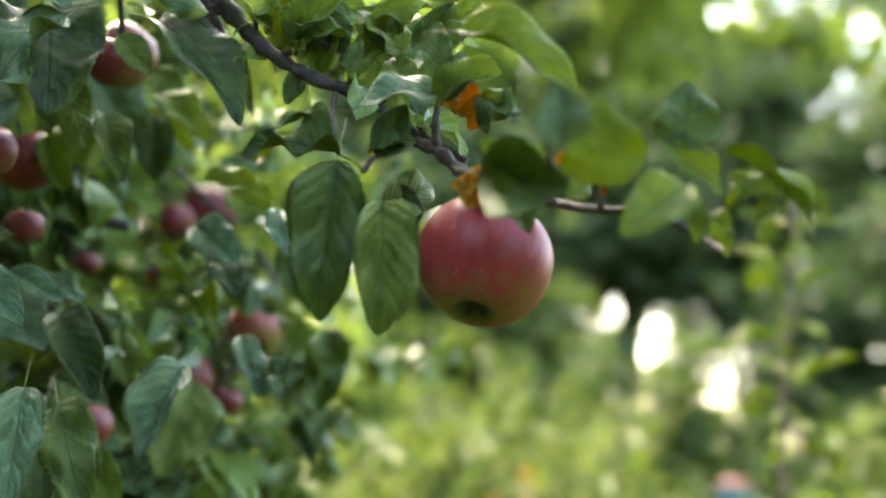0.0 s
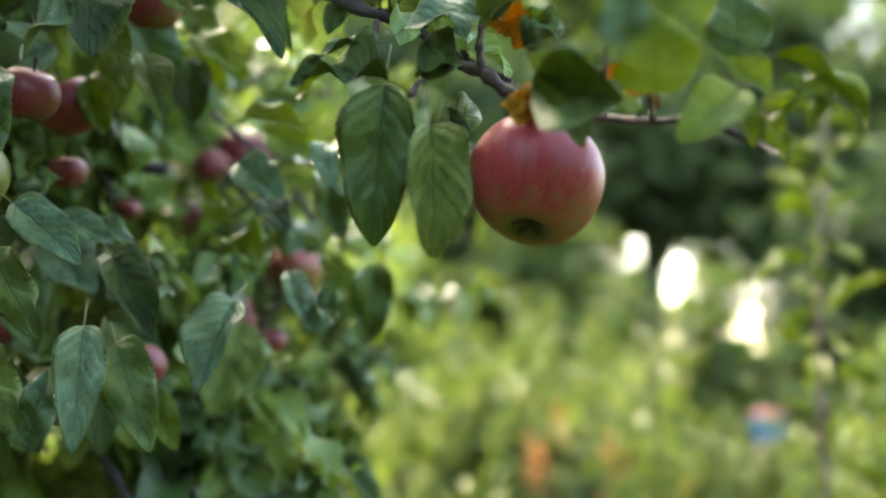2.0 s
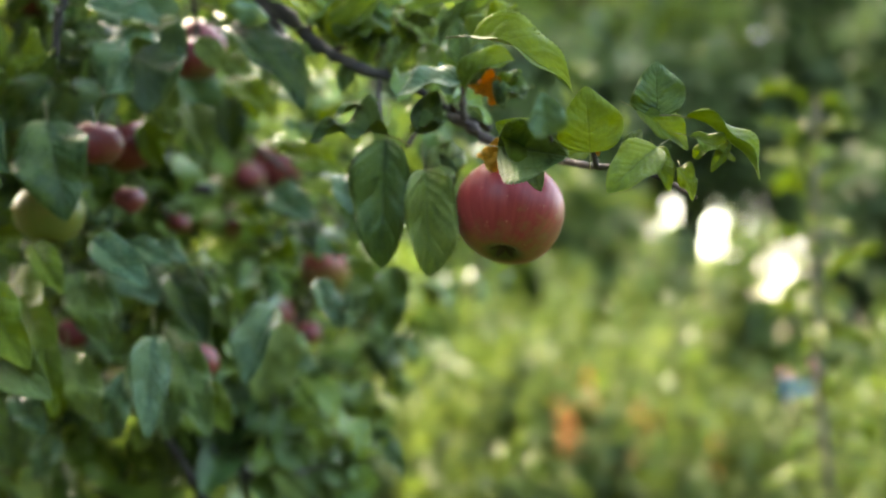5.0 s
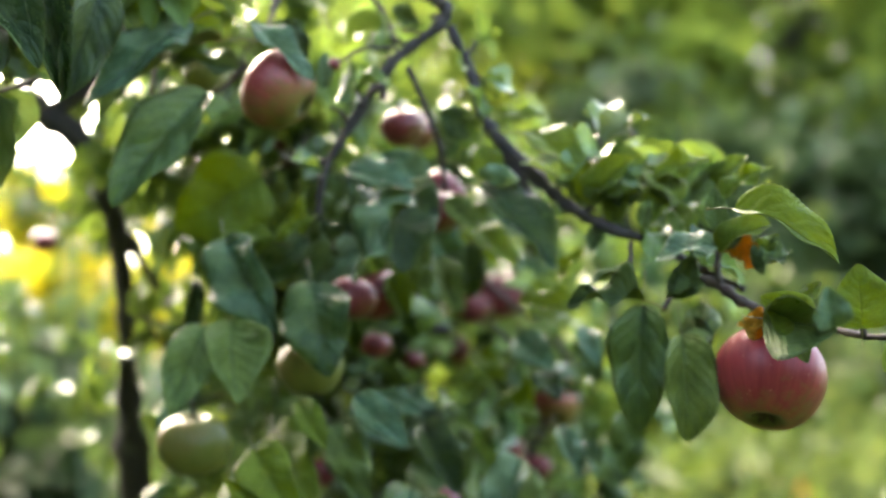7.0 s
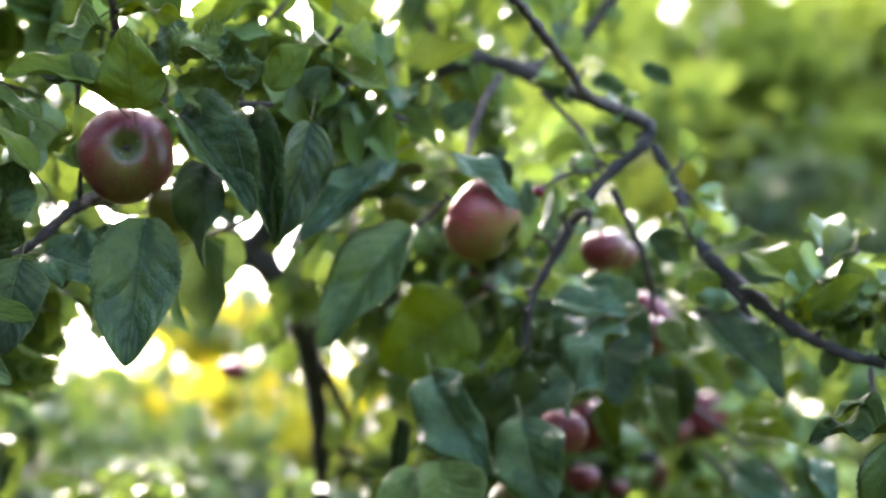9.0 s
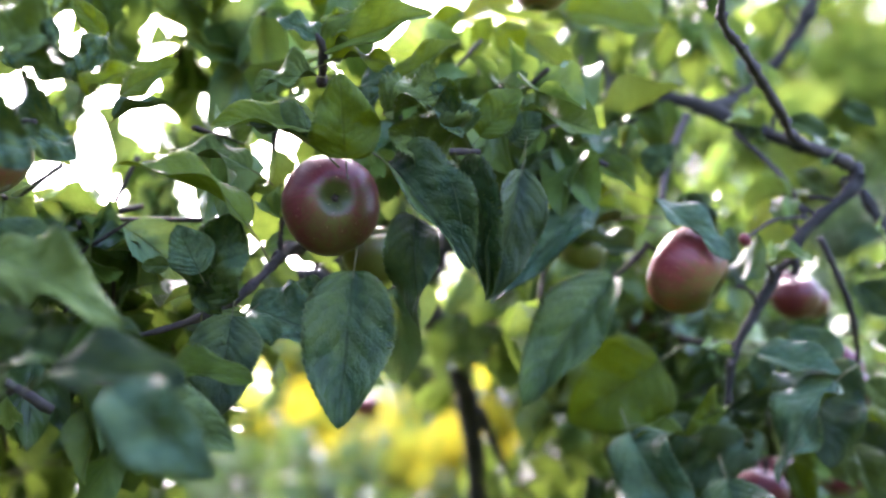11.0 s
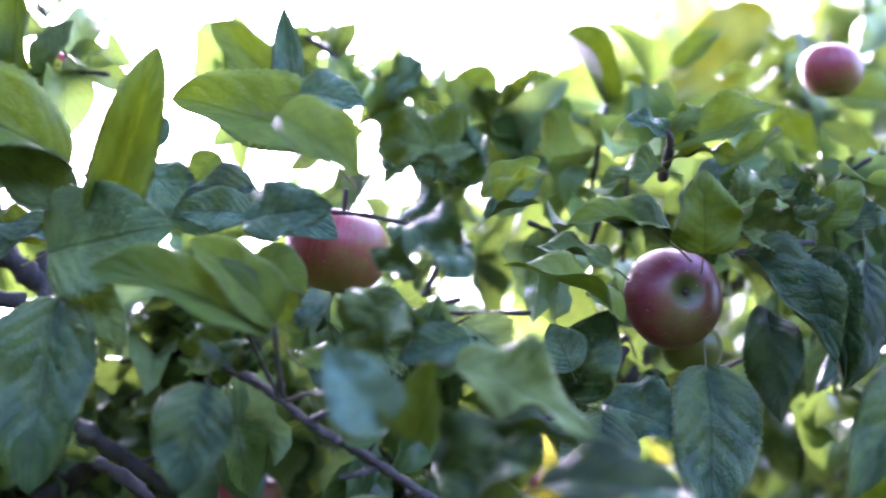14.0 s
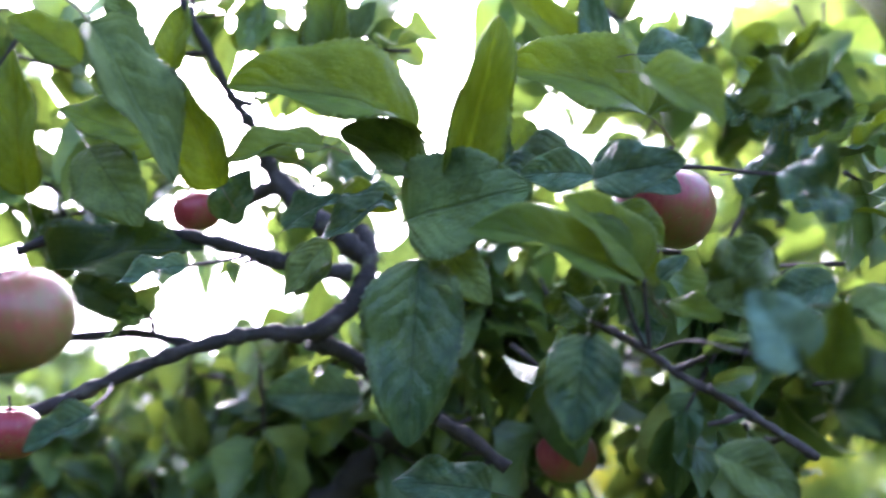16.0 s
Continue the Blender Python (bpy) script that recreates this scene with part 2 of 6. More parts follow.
M_SHRUB = leaf_material("shrub_leaf", [(0.0, (0.014, 0.038, 0.012)), (0.5, (0.055, 0.098, 0.024)), (1.0, (0.15, 0.17, 0.045))], (0.18, 0.26, 0.03), 0.26, 0.62, island=True, vein_amount=0.1)
M_BARK = bark_material("apple_bark", (0.007, 0.0055, 0.005), (0.032, 0.026, 0.022))
M_TWIG = bark_material("twig_bark", (0.013, 0.009, 0.008), (0.055, 0.041, 0.034), 120.0)
M_STALK = plain_material("leaf_stalk", (0.10, 0.10, 0.032), (0.15, 0.14, 0.05), 80.0, 0.6)
M_EYE = plain_material("dry_sepal", (0.012, 0.008, 0.006), (0.05, 0.03, 0.02), 200.0, 0.9)
M_APPLE = apple_material("apple_skin_red", (0.185, 0.013, 0.020), (0.13, 0.100, 0.026), 0.84)
# Darker copy of the red skin; crown shade is put into its colour.
M_APPLE_SHADED = apple_material("apple_skin_shaded", (0.105, 0.010, 0.014), (0.085, 0.075, 0.020), 0.74, 0.7)
M_APPLE_DEEP = apple_material("apple_skin_deep", (0.105, 0.010, 0.016), (0.080, 0.082, 0.017), 1.0, 0.9)
M_APPLE_HALF = apple_material("apple_skin_half", (0.18, 0.020, 0.024), (0.105, 0.098, 0.020), 0.66)
M_APPLE_GREEN = apple_material("apple_skin_green", (0.13, 0.05, 0.02), (0.080, 0.090, 0.018), 0.12)


# ---- makers ----
def mesh_object(name, verts, faces, mats, parent=None, uvs=None, face_mats=None, smooth=True):
    me = bpy.data.meshes.new(name)
    me.from_pydata(np.asarray(verts).tolist(), [], np.asarray(faces).tolist() if not isinstance(faces, list) else faces)
    for m in mats:
        me.materials.append(m)
    if uvs is not None:
        layer = me.uv_layers.new(name="UVMap")
        loops = np.empty(len(me.loops), dtype=np.int32)
        me.loops.foreach_get("vertex_index", loops)
        layer.data.foreach_set("uv", np.asarray(uvs, dtype=np.float32)[loops].ravel())
    if face_mats is not None:
        me.polygons.foreach_set("material_index", np.asarray(face_mats, dtype=np.int32))
    if smooth:
        me.polygons.foreach_set("use_smooth", np.ones(len(me.polygons), dtype=bool))
    me.update()
    ob = new(name, me)
    if parent is not None:
        ob.parent = parent
    return ob


def part(name, bm, material, parent, label=""):
    """Links a bmesh as one mesh object under a thing or a part."""
    me = bpy.data.meshes.new(name)
    bm.to_mesh(me)
    bm.free()
    me.materials.append(material)
    me.polygons.foreach_set("use_smooth", np.ones(len(me.polygons), dtype=bool))
    ob = new(name, me)
    ob.parent = parent
    return tagged(ob, label)


def leaf_sheet(nu, nv, fold=0.2, curl=0.4, wave=0.05, twist=0.0, quilt=0.008, cup=0.0, phase=0.0, teeth=0.03, blunt=0.8, warp=0.0, skew=0.0):
    """A unit leaf along +x, upper face +z: points, faces and map."""
    s = np.linspace(0, 1, nu + 1)
    q = np.linspace(-1, 1, nv + 1)
    S, Q = np.meshgrid(s, q, indexing="ij")
    half = 0.5 * np.sin(np.pi * S ** blunt) ** 0.72 * (1 - 0.12 * S)
    half[0], half[-1] = 0.006, 0.004
    edge = 1 + teeth * np.where(np.abs(Q) > 0.99, np.where(np.arange(nu + 1)[:, None] % 2 == 0, 1.0, -0.6), 0.0)
    half = half * (1 + 0.05 * np.sin(S * 9 + phase * 2 + np.sign(Q)) + skew * np.sign(Q))
    y = Q * half * edge
    a = np.abs(Q)
    z = fold * np.abs(y) * (1 - 0.3 * S) + wave * a ** 1.6 * np.sin(S * 11 + phase + np.sign(Q) * 0.9) * np.sin(np.pi * S)
    z += quilt * np.cos(2 * np.pi * (S * 4.5 - a * 1.1 + phase)) * np.sin(np.pi * S) * (0.4 + a) * (1 - a ** 6)
    z += cup * (y ** 2) * 2.0
    z += warp * (np.sin(5.1 * S + 2.3 * Q + phase) * np.sin(3.7 * Q - 2.9 * S + 1.7 * phase) + 0.6 * np.sin(8.3 * S - 3.1 * Q + 2.6 * phase)) * np.sin(np.pi * S ** 0.8)
    ang = twist * (S - 0.3)
    y, z = y * np.cos(ang) - z * np.sin(ang), y * np.sin(ang) + z * np.cos(ang)
    # bend along the length
    th = curl * S
    xs = np.concatenate([[0], np.cumsum(np.cos(curl * (s[:-1] + s[1:]) / 2) / nu)])
    zs = np.concatenate([[0], np.cumsum(-np.sin(curl * (s[:-1] + s[1:]) / 2) / nu)])
    X = xs[:, None] + z * np.sin(th)
    Z = zs[:, None] + z * np.cos(th)
    pts = np.stack([X, y, Z], -1).reshape(-1, 3)
    i = np.arange(nu)[:, None] * (nv + 1) + np.arange(nv)[None]
    faces = np.stack([i, i + nv + 1, i + nv + 2, i + 1], -1).reshape(-1, 4)
    uv = np.stack([S, (Q + 1) / 2], -1).reshape(-1, 2)
    return pts, faces, uv


def leaf_mesh(name, upper, under, **shape):
    """A thin leaf with an upper and a lower skin and its stalk."""
    nu, nv = 44, 10
    p, f, uv = leaf_sheet(nu, nv, **shape)
    k = len(p)
    low = p - np.array([0, 0, 0.004])
    pts = np.concatenate([p, low])
    faces = np.concatenate([f, f[:, ::-1] + k])
    row = np.arange(nu) * (nv + 1)
    rims = [np.stack([row, row + k, row + nv + 1 + k, row + nv + 1], -1)]
    row = row + nv
    rims.append(np.stack([row + nv + 1, row + nv + 1 + k, row + k, row], -1))
    rims = np.concatenate(rims)
    idx = np.concatenate([np.zeros(len(f)), np.ones(len(f)), np.ones(len(rims))])
    # stalk
    m = 6
    ring = np.array([[0, math.cos(a), math.sin(a)] for a in np.linspace(0, 2 * math.pi, m, endpoint=False)])
    stalk = np.concatenate([ring * r + np.array([x, 0, z]) for x, z, r in ((-0.3, -0.05, 0.011), (-0.12, -0.01, 0.009), (0.05, -0.006, 0.008), (0.45, -0.03, 0.004))][:3])
    b = len(pts)
    sf = [[b + r * m + j, b + r * m + (j + 1) % m, b + (r + 1) * m + (j + 1) % m, b + (r + 1) * m + j] for r in range(2) for j in range(m)]
    pts = np.concatenate([pts, stalk])
    faces = np.concatenate([faces, rims, np.array(sf)])
    idx = np.concatenate([idx, np.full(len(sf), 2)])
    uvs = np.concatenate([uv, uv, np.tile([0.5, 0.5], (len(stalk), 1))])
    me = bpy.data.meshes.new(name)
    me.from_pydata(pts.tolist(), [], faces.tolist())
    for mm in (upper, under, M_STALK):
        me.materials.append(mm)
    layer = me.uv_layers.new(name="UVMap")
    loops = np.empty(len(me.loops), dtype=np.int32)
    me.loops.foreach_get("vertex_index", loops)
    layer.data.foreach_set("uv", uvs[loops].astype(np.float32).ravel())
    me.polygons.foreach_set("material_index", idx.astype(np.int32))
    me.polygons.foreach_set("use_smooth", np.ones(len(me.polygons), dtype=bool))
    me.update()
    return me


SHAPES = {
    "flat": dict(fold=0.30, curl=0.45, wave=0.07, quilt=0.010, teeth=0.03, warp=0.022),
    "arch": dict(fold=0.34, curl=0.95, wave=0.065, quilt=0.010, teeth=0.03, warp=0.022),
    "fold": dict(fold=0.80, curl=0.6, wave=0.08, quilt=0.010, teeth=0.03, warp=0.024),
    "wavy": dict(fold=0.26, curl=0.55, wave=0.14, quilt=0.012, phase=1.3, teeth=0.03, warp=0.034),
    "curl": dict(fold=0.5, curl=1.7, wave=0.10, twist=0.5, teeth=0.03, warp=0.03),
    "cup": dict(fold=0.40, curl=-0.4, wave=0.08, cup=0.6, quilt=0.010, teeth=0.03, warp=0.022),
    "twist": dict(fold=0.4, curl=0.75, wave=0.11, twist=1.3, phase=2.1, quilt=0.010, teeth=0.03, warp=0.03),
    "crumple": dict(fold=0.6, curl=1.0, wave=0.32, twist=-0.8, quilt=0.05, phase=0.6, teeth=0.08, warp=0.12),
    "round": dict(fold=0.28, curl=0.40, wave=0.075, blunt=0.66, quilt=0.012, teeth=0.03, warp=0.024),
}
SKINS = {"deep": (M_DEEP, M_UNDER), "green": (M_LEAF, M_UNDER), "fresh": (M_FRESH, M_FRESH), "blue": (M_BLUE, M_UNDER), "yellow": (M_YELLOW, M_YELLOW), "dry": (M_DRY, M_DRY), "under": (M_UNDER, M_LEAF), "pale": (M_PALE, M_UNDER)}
LEAVES = {}


def leaf(parent, base, tip, face, shape="flat", skin="green", wide=0.55):
    """One leaf from its base to its tip, its upper side towards the way face."""
    kind = random.randrange(3)
    key = (shape, skin, kind)
    if key not in LEAVES:
        form = dict(SHAPES[shape])
        form.update(phase=form.get("phase", 0.0) + 2.2 * kind, twist=form.get("twist", 0.0) + (0.0, 0.35, -0.3)[kind], skew=(0.04, -0.05, 0.02)[kind], fold=form["fold"] * (1.0, 0.75, 1.25)[kind])
        LEAVES[key] = leaf_mesh("leaf", *SKINS[skin], **form)
    me = LEAVES[key]
    base, tip, face = Vector(base), Vector(tip), Vector(face)
    curl = SHAPES[shape]["curl"]
    chord = max(0.3, abs(math.sin(curl / 2) / (curl / 2)))
    x = (tip - base)
    length = x.length / chord
    x.normalize()
    z = (face - x * face.dot(x)).normalized()
    y = z.cross(x)
    turn = Matrix((x, y, z)).transposed()
    # the chord of a bent leaf drops below its first direction
    turn = turn @ Euler((0, -curl / 2, 0)).to_matrix()
    ob = new("leaf", me)
    ob.parent = parent
    relief = random.uniform(0.8, 1.6) if curl < 0.6 else 1.0
    ob.matrix_local = Matrix.Translation(base) @ turn.to_4x4() @ Matrix.Diagonal((length, length * wide * 1.02, length * relief, 1))
    return ob


def tube(points, radii, sides=8, knobs=0.12, seed=0):
    """A limb: smooth through the points, tapering, with uneven bark."""
    rng = np.random.default_rng(seed)
    p = np.asarray(points, float)
    r = np.asarray(radii, float)
    n = len(p)
    ext = np.vstack([2 * p[0] - p[1], p, 2 * p[-1] - p[-2]])
    path, rad = [], []
    steps = 7
    for i in range(n - 1):
        a, b, c, d = ext[i:i + 4]
        for u in np.linspace(0, 1, steps, endpoint=i == n - 2):
            path.append(0.5 * (2 * b + (c - a) * u + (2 * a - 5 * b + 4 * c - d) * u * u + (3 * b - a - 3 * c + d) * u ** 3))
            rad.append(r[i] * (1 - u) + r[i + 1] * u)
    path, rad = np.array(path), np.array(rad)
    rad = rad * (1 + knobs * rng.normal(size=len(rad)).clip(-1.5, 2))
    way = np.gradient(path, axis=0)
    way /= np.linalg.norm(way, axis=1)[:, None] + 1e-9
    up = np.array([0.31, 0.17, 0.93])
    a = np.cross(way, up)
    a /= np.linalg.norm(a, axis=1)[:, None] + 1e-9
    b = np.cross(way, a)
    ang = np.linspace(0, 2 * np.pi, sides, endpoint=False)
    off = a[:, None] * np.cos(ang)[None, :, None] + b[:, None] * np.sin(ang)[None, :, None]
    wob = 1 + knobs * 0.6 * rng.normal(size=(len(path), sides, 1)).clip(-1.5, 1.5)
    verts = (path[:, None] + off * rad[:, None, None] * wob).reshape(-1, 3)
    k = len(path)
    i = np.arange(k - 1)[:, None] * sides + np.arange(sides)[None]
    j = np.arange(k - 1)[:, None] * sides + (np.arange(sides)[None] + 1) % sides
    faces = np.stack([i, j, j + sides, i + sides], -1).reshape(-1, 4).tolist()
    faces.append(list(range(sides))[::-1])
    faces.append(list(range((k - 1) * sides, k * sides)))
    return verts, faces


SPURS = []


def limb(parent, name, pts, mat=None, seed=0, knobs=0.16, sides=8, spurs=False):
    """pts: x, y, z, radius in metres along the limb. spurs: it bears short fruiting spurs."""
    pts = np.asarray(pts, float)
    if spurs:
        SPURS.append(pts)
    v, f = tube(pts[:, :3], pts[:, 3], sides, knobs, seed)
    return mesh_object(name, v, f, [mat or M_BARK], parent)


def apple(place, size, up, skin, label, side=(-0.2, -0.45, 0.8), flat=0.92, cleft=0.0, stem=1.0, eye=1.0):
    """An apple about its middle: size across; up: from its eye to its stem."""
    rings, sides = 26, 36
    verts = []
    for i in range(rings + 1):
        a = math.pi * i / rings  # 0 at the stem
        rr = 0.5 * max(0.0, math.sin(a)) ** 0.84 * (1 + 0.07 * math.cos(a))
        zz = 0.46 * flat * math.cos(a) + 0.02
        zz -= 0.17 * math.exp(-(rr / 0.13) ** 2) * (1 if a < 1.5 else 0)
        zz += 0.13 * math.exp(-(rr / 0.12) ** 2) * (1 if a > 1.6 else 0)
        for j in range(sides):
            b = 2 * math.pi * j / sides
            lobe = 1 + 0.018 * math.cos(5 * b) * (0.4 + 0.6 * (a / math.pi)) + 0.02 * math.sin(b * 2 + 1) + 0.012 * math.sin(3 * b + a * 2)
            if cleft:
                d = (b - math.pi * 0.25)
                lobe -= cleft * math.exp(-(d / 0.16) ** 2) * max(0.0, math.sin(a)) ** 0.6
            verts.append((rr * lobe * math.cos(b), rr * lobe * math.sin(b), zz + 0.012 * math.cos(b + 0.5) * (rr / 0.5)))
    faces = [[i * sides + j, (i + 1) * sides + j, (i + 1) * sides + (j + 1) % sides, i * sides + (j + 1) % sides] for i in range(rings) for j in range(sides)]
    body = mesh_object("apple", verts, faces, [skin])
    z = Vector(up).normalized()
    x = Vector(side)
    x = (x - z * x.dot(z)).normalized()
    m = Matrix((x, z.cross(x), z)).transposed().to_4x4()
    body.matrix_basis = Matrix.Translation(place) @ m @ Matrix.Diagonal((size, size, size, 1))
    tagged(body, label, "apple", "apples on the tree")
    v, f = tube([(0, 0, 0.24), (0.01, 0.0, 0.42), (0.03, 0.01, 0.42 + 0.2 * stem)], [0.022, 0.02, 0.028], 6, 0.05, 3)
    mesh_object("stem", v, f, [M_TWIG], body)
    bm = bmesh.new()
    for k in range(5):
        a = 2 * math.pi * k / 5 + 0.2
        ca, sa = math.cos(a), math.sin(a)
        quad = [(0.015, -0.02, -0.29), (0.015, 0.02, -0.29), (0.045, 0.018, -0.325), (0.065, 0.006, -0.352), (0.045, -0.014, -0.325)]
        top = [bm.verts.new((eye * (x * ca - y * sa), eye * (x * sa + y * ca), -0.29 + (zz + 0.29) * eye * 0.55)) for x, y, zz in quad]
        bot = [bm.verts.new((eye * (x * ca - y * sa), eye * (x * sa + y * ca), -0.302 + (zz + 0.29) * eye * 0.55)) for x, y, zz in quad]
        bm.faces.new(top)
        bm.faces.new(bot[::-1])
        for q in range(5):
            bm.faces.new((top[q], top[(q + 1) % 5], bot[(q + 1) % 5], bot[q]))
    bmesh.ops.create_uvsphere(bm, u_segments=8, v_segments=6, radius=0.034, matrix=Matrix.Translation((0, 0, -0.29)))
    part("calyx", bm, M_EYE, body, "dry dark withered eye")
    return body


def scatter(name, parent, mat, places, ways, faces_to, lengths, wides, nu=5, nv=2, seed=0, kind="stuff", **shape):
    """Many leaves in one mesh: arrays of base, direction, upper side, length, width share."""
    rng = np.random.default_rng(seed)
    temps = []
    for k in range(10):
        sh = dict(fold=rng.uniform(0.15, 0.85), curl=rng.uniform(0.0, 1.6), wave=rng.uniform(0.04, 0.16), warp=rng.uniform(0.01, 0.05), phase=rng.uniform(0, 6), twist=rng.uniform(-0.6, 0.6), quilt=0.0, teeth=0.0)
        sh.update(shape)
        temps.append(leaf_sheet(nu, nv, **sh))
    P, D, F = np.asarray(places, float), np.asarray(ways, float), np.asarray(faces_to, float)
    D = D / np.linalg.norm(D, axis=1)[:, None]
    F = F - D * (F * D).sum(1)[:, None]
    F /= np.linalg.norm(F, axis=1)[:, None] + 1e-9
    Y = np.cross(F, D)
    L, Wd = np.asarray(lengths, float), np.asarray(wides, float)
    pick = rng.integers(0, 10, len(P))
    V, Fc, U, base = [], [], [], 0
    for k in range(10):
        m = pick == k
        if not m.any():
            continue
        t, f, uv = temps[k]
        pts = P[m][:, None] + L[m][:, None, None] * (D[m][:, None] * t[None, :, 0:1] + Y[m][:, None] * (t[None, :, 1:2] * Wd[m][:, None, None]) + F[m][:, None] * t[None, :, 2:3])
        c = m.sum()
        V.append(pts.reshape(-1, 3))
        Fc.append((f[None] + (np.arange(c) * len(t))[:, None, None] + base).reshape(-1, 4))
        U.append(np.tile(uv, (c, 1)))
        base += c * len(t)
    ob = mesh_object(name, np.concatenate(V), np.concatenate(Fc), [mat], parent, np.concatenate(U))
    return tagged(ob, kind=kind)


def rand_ways(rng, n, down=0.2, flat=0.6):
    d = rng.normal(size=(n, 3))
    d[:, 2] = d[:, 2] * flat - down
    return d

# ---- ground and distance ----
M_GRASS = plain_material("lawn", (0.016, 0.033, 0.008), (0.055, 0.075, 0.017), 1.2, 0.9, 0.8)
bm = bmesh.new()
bmesh.ops.create_grid(bm, x_segments=60, y_segments=60, size=400)
for v in bm.verts:
    v.co.z = 0.25 * noise.noise(v.co * 0.02) - 0.1
ground = part("ground", bm, M_GRASS, None)
tagged(ground, "green garden lawn reaching to the far hedges", "lawn", kind="structure")

rng = np.random.default_rng(5)
n_t = 26000
gx = np.stack([rng.uniform(-9, 7, n_t), rng.uniform(-6, 16, n_t), np.zeros(n_t)], -1)
gd = np.stack([rng.normal(0, 0.35, n_t), rng.normal(0, 0.35, n_t), np.ones(n_t)], -1)
grass = scatter("grass", None, M_SHRUB, gx - np.array([0, 0, 0.12]), gd, rng.normal(size=(n_t, 3)), rng.uniform(0.2, 0.5, n_t), rng.uniform(0.05, 0.09, n_t), 3, 2, 7)
tagged(grass, "tall green and straw coloured grass on the lawn", "grass")


def garden_tree(name, x, y, height, bare, spread, mat, label, seed, count=5200, leaf_len=0.17, upright=1.0):
    """A tree: tapered trunk, limbs, and a crown of clumps of small leaves with gaps."""
    rng = np.random.default_rng(seed)
    root = tagged(new(name), label, "tree")
    root.location = (x, y, -0.1)
    h = height
    trunk = [(0, 0, 0, 0.02 * h), (0.02 * h * rng.normal(), 0.02 * h * rng.normal(), 0.35 * h, 0.015 * h), (0.03 * h * rng.normal(), 0.03 * h * rng.normal(), 0.7 * h, 0.008 * h), (0.0, 0.0, 0.96 * h, 0.002 * h)]
    limb(root, "trunk", trunk, M_BARK, seed)
    P, C = [], []
    limbs = 16
    for k in range(limbs):
        z0 = bare + (h * 0.86 - bare) * (k + 0.3) / limbs
        a = k * 2.4 + rng.uniform(-0.5, 0.5)
        reach = spread * (0.55 + 0.45 * math.sin(math.pi * min(1, (z0 - bare * 0.5) / (h - bare * 0.5)) ** 0.8)) * rng.uniform(0.7, 1.1)
        if upright > 1.5:
            reach = spread * (1.05 - z0 / h)
        end = (reach * math.cos(a), reach * math.sin(a), z0 + (0.22 * reach if upright <= 1.5 else -0.15 * reach))
        mid = (end[0] * 0.5, end[1] * 0.5, z0 + 0.2 * reach * (1 if upright <= 1.5 else 0))
        limb(root, "branch", [(0, 0, z0, 0.006 * h), (*mid, 0.004 * h), (*end, 0.0015 * h)], M_BARK, seed + k, sides=5)
        for u in (0.45, 0.75, 1.0):
            c = np.array(mid) * (1 - u) + np.array(end) * u
            C.append((c, reach * 0.46 * rng.uniform(0.6, 1.2)))
    C.append((np.array([0, 0, h * 0.95]), spread * 0.3))
    per = count // len(C)
    for c, r in C:
        d = rng.normal(size=(per, 3))
        d /= np.linalg.norm(d, axis=1)[:, None]
        P.append(c + d * (r * np.abs(rng.normal(0, 0.62, (per, 1)))) * np.array([1, 1, 0.8]))
    P = np.concatenate(P)
    n = len(P)
    crown = scatter("crown", root, mat, P, rand_ways(rng, n, 0.35), rng.normal(size=(n, 3)) * 0.6 + np.array([0, 0, 1.0]),
                    leaf_len * rng.uniform(0.7, 1.3, n), rng.uniform(0.5, 0.75, n), 3, 2, seed)
    return root


def at(az, far):
    a = radians(az)
    return -far * math.sin(a), far * math.cos(a)


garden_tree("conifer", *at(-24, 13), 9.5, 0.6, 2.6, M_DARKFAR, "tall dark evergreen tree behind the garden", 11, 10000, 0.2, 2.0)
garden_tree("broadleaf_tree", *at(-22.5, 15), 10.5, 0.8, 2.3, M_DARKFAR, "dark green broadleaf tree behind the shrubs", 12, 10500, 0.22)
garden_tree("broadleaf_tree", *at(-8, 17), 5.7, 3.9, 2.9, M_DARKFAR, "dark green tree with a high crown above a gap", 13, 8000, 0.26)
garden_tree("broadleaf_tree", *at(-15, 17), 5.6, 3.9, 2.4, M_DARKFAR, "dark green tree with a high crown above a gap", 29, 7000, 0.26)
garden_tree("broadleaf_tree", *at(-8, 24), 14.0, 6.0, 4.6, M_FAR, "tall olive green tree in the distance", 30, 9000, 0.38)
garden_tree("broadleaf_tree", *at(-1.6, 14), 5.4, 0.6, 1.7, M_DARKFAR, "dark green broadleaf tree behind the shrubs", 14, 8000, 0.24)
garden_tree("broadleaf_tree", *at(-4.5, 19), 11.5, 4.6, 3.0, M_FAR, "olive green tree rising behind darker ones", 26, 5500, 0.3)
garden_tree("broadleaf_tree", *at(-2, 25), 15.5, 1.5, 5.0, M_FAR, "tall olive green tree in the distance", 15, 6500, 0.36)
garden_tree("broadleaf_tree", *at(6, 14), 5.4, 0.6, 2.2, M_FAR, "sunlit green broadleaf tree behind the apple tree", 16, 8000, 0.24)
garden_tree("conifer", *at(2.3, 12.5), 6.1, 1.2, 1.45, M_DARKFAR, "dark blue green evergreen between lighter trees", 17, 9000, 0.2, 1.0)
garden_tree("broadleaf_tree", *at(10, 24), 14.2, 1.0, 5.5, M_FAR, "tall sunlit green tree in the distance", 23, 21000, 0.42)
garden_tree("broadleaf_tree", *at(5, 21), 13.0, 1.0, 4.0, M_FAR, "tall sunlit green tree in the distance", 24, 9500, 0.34)
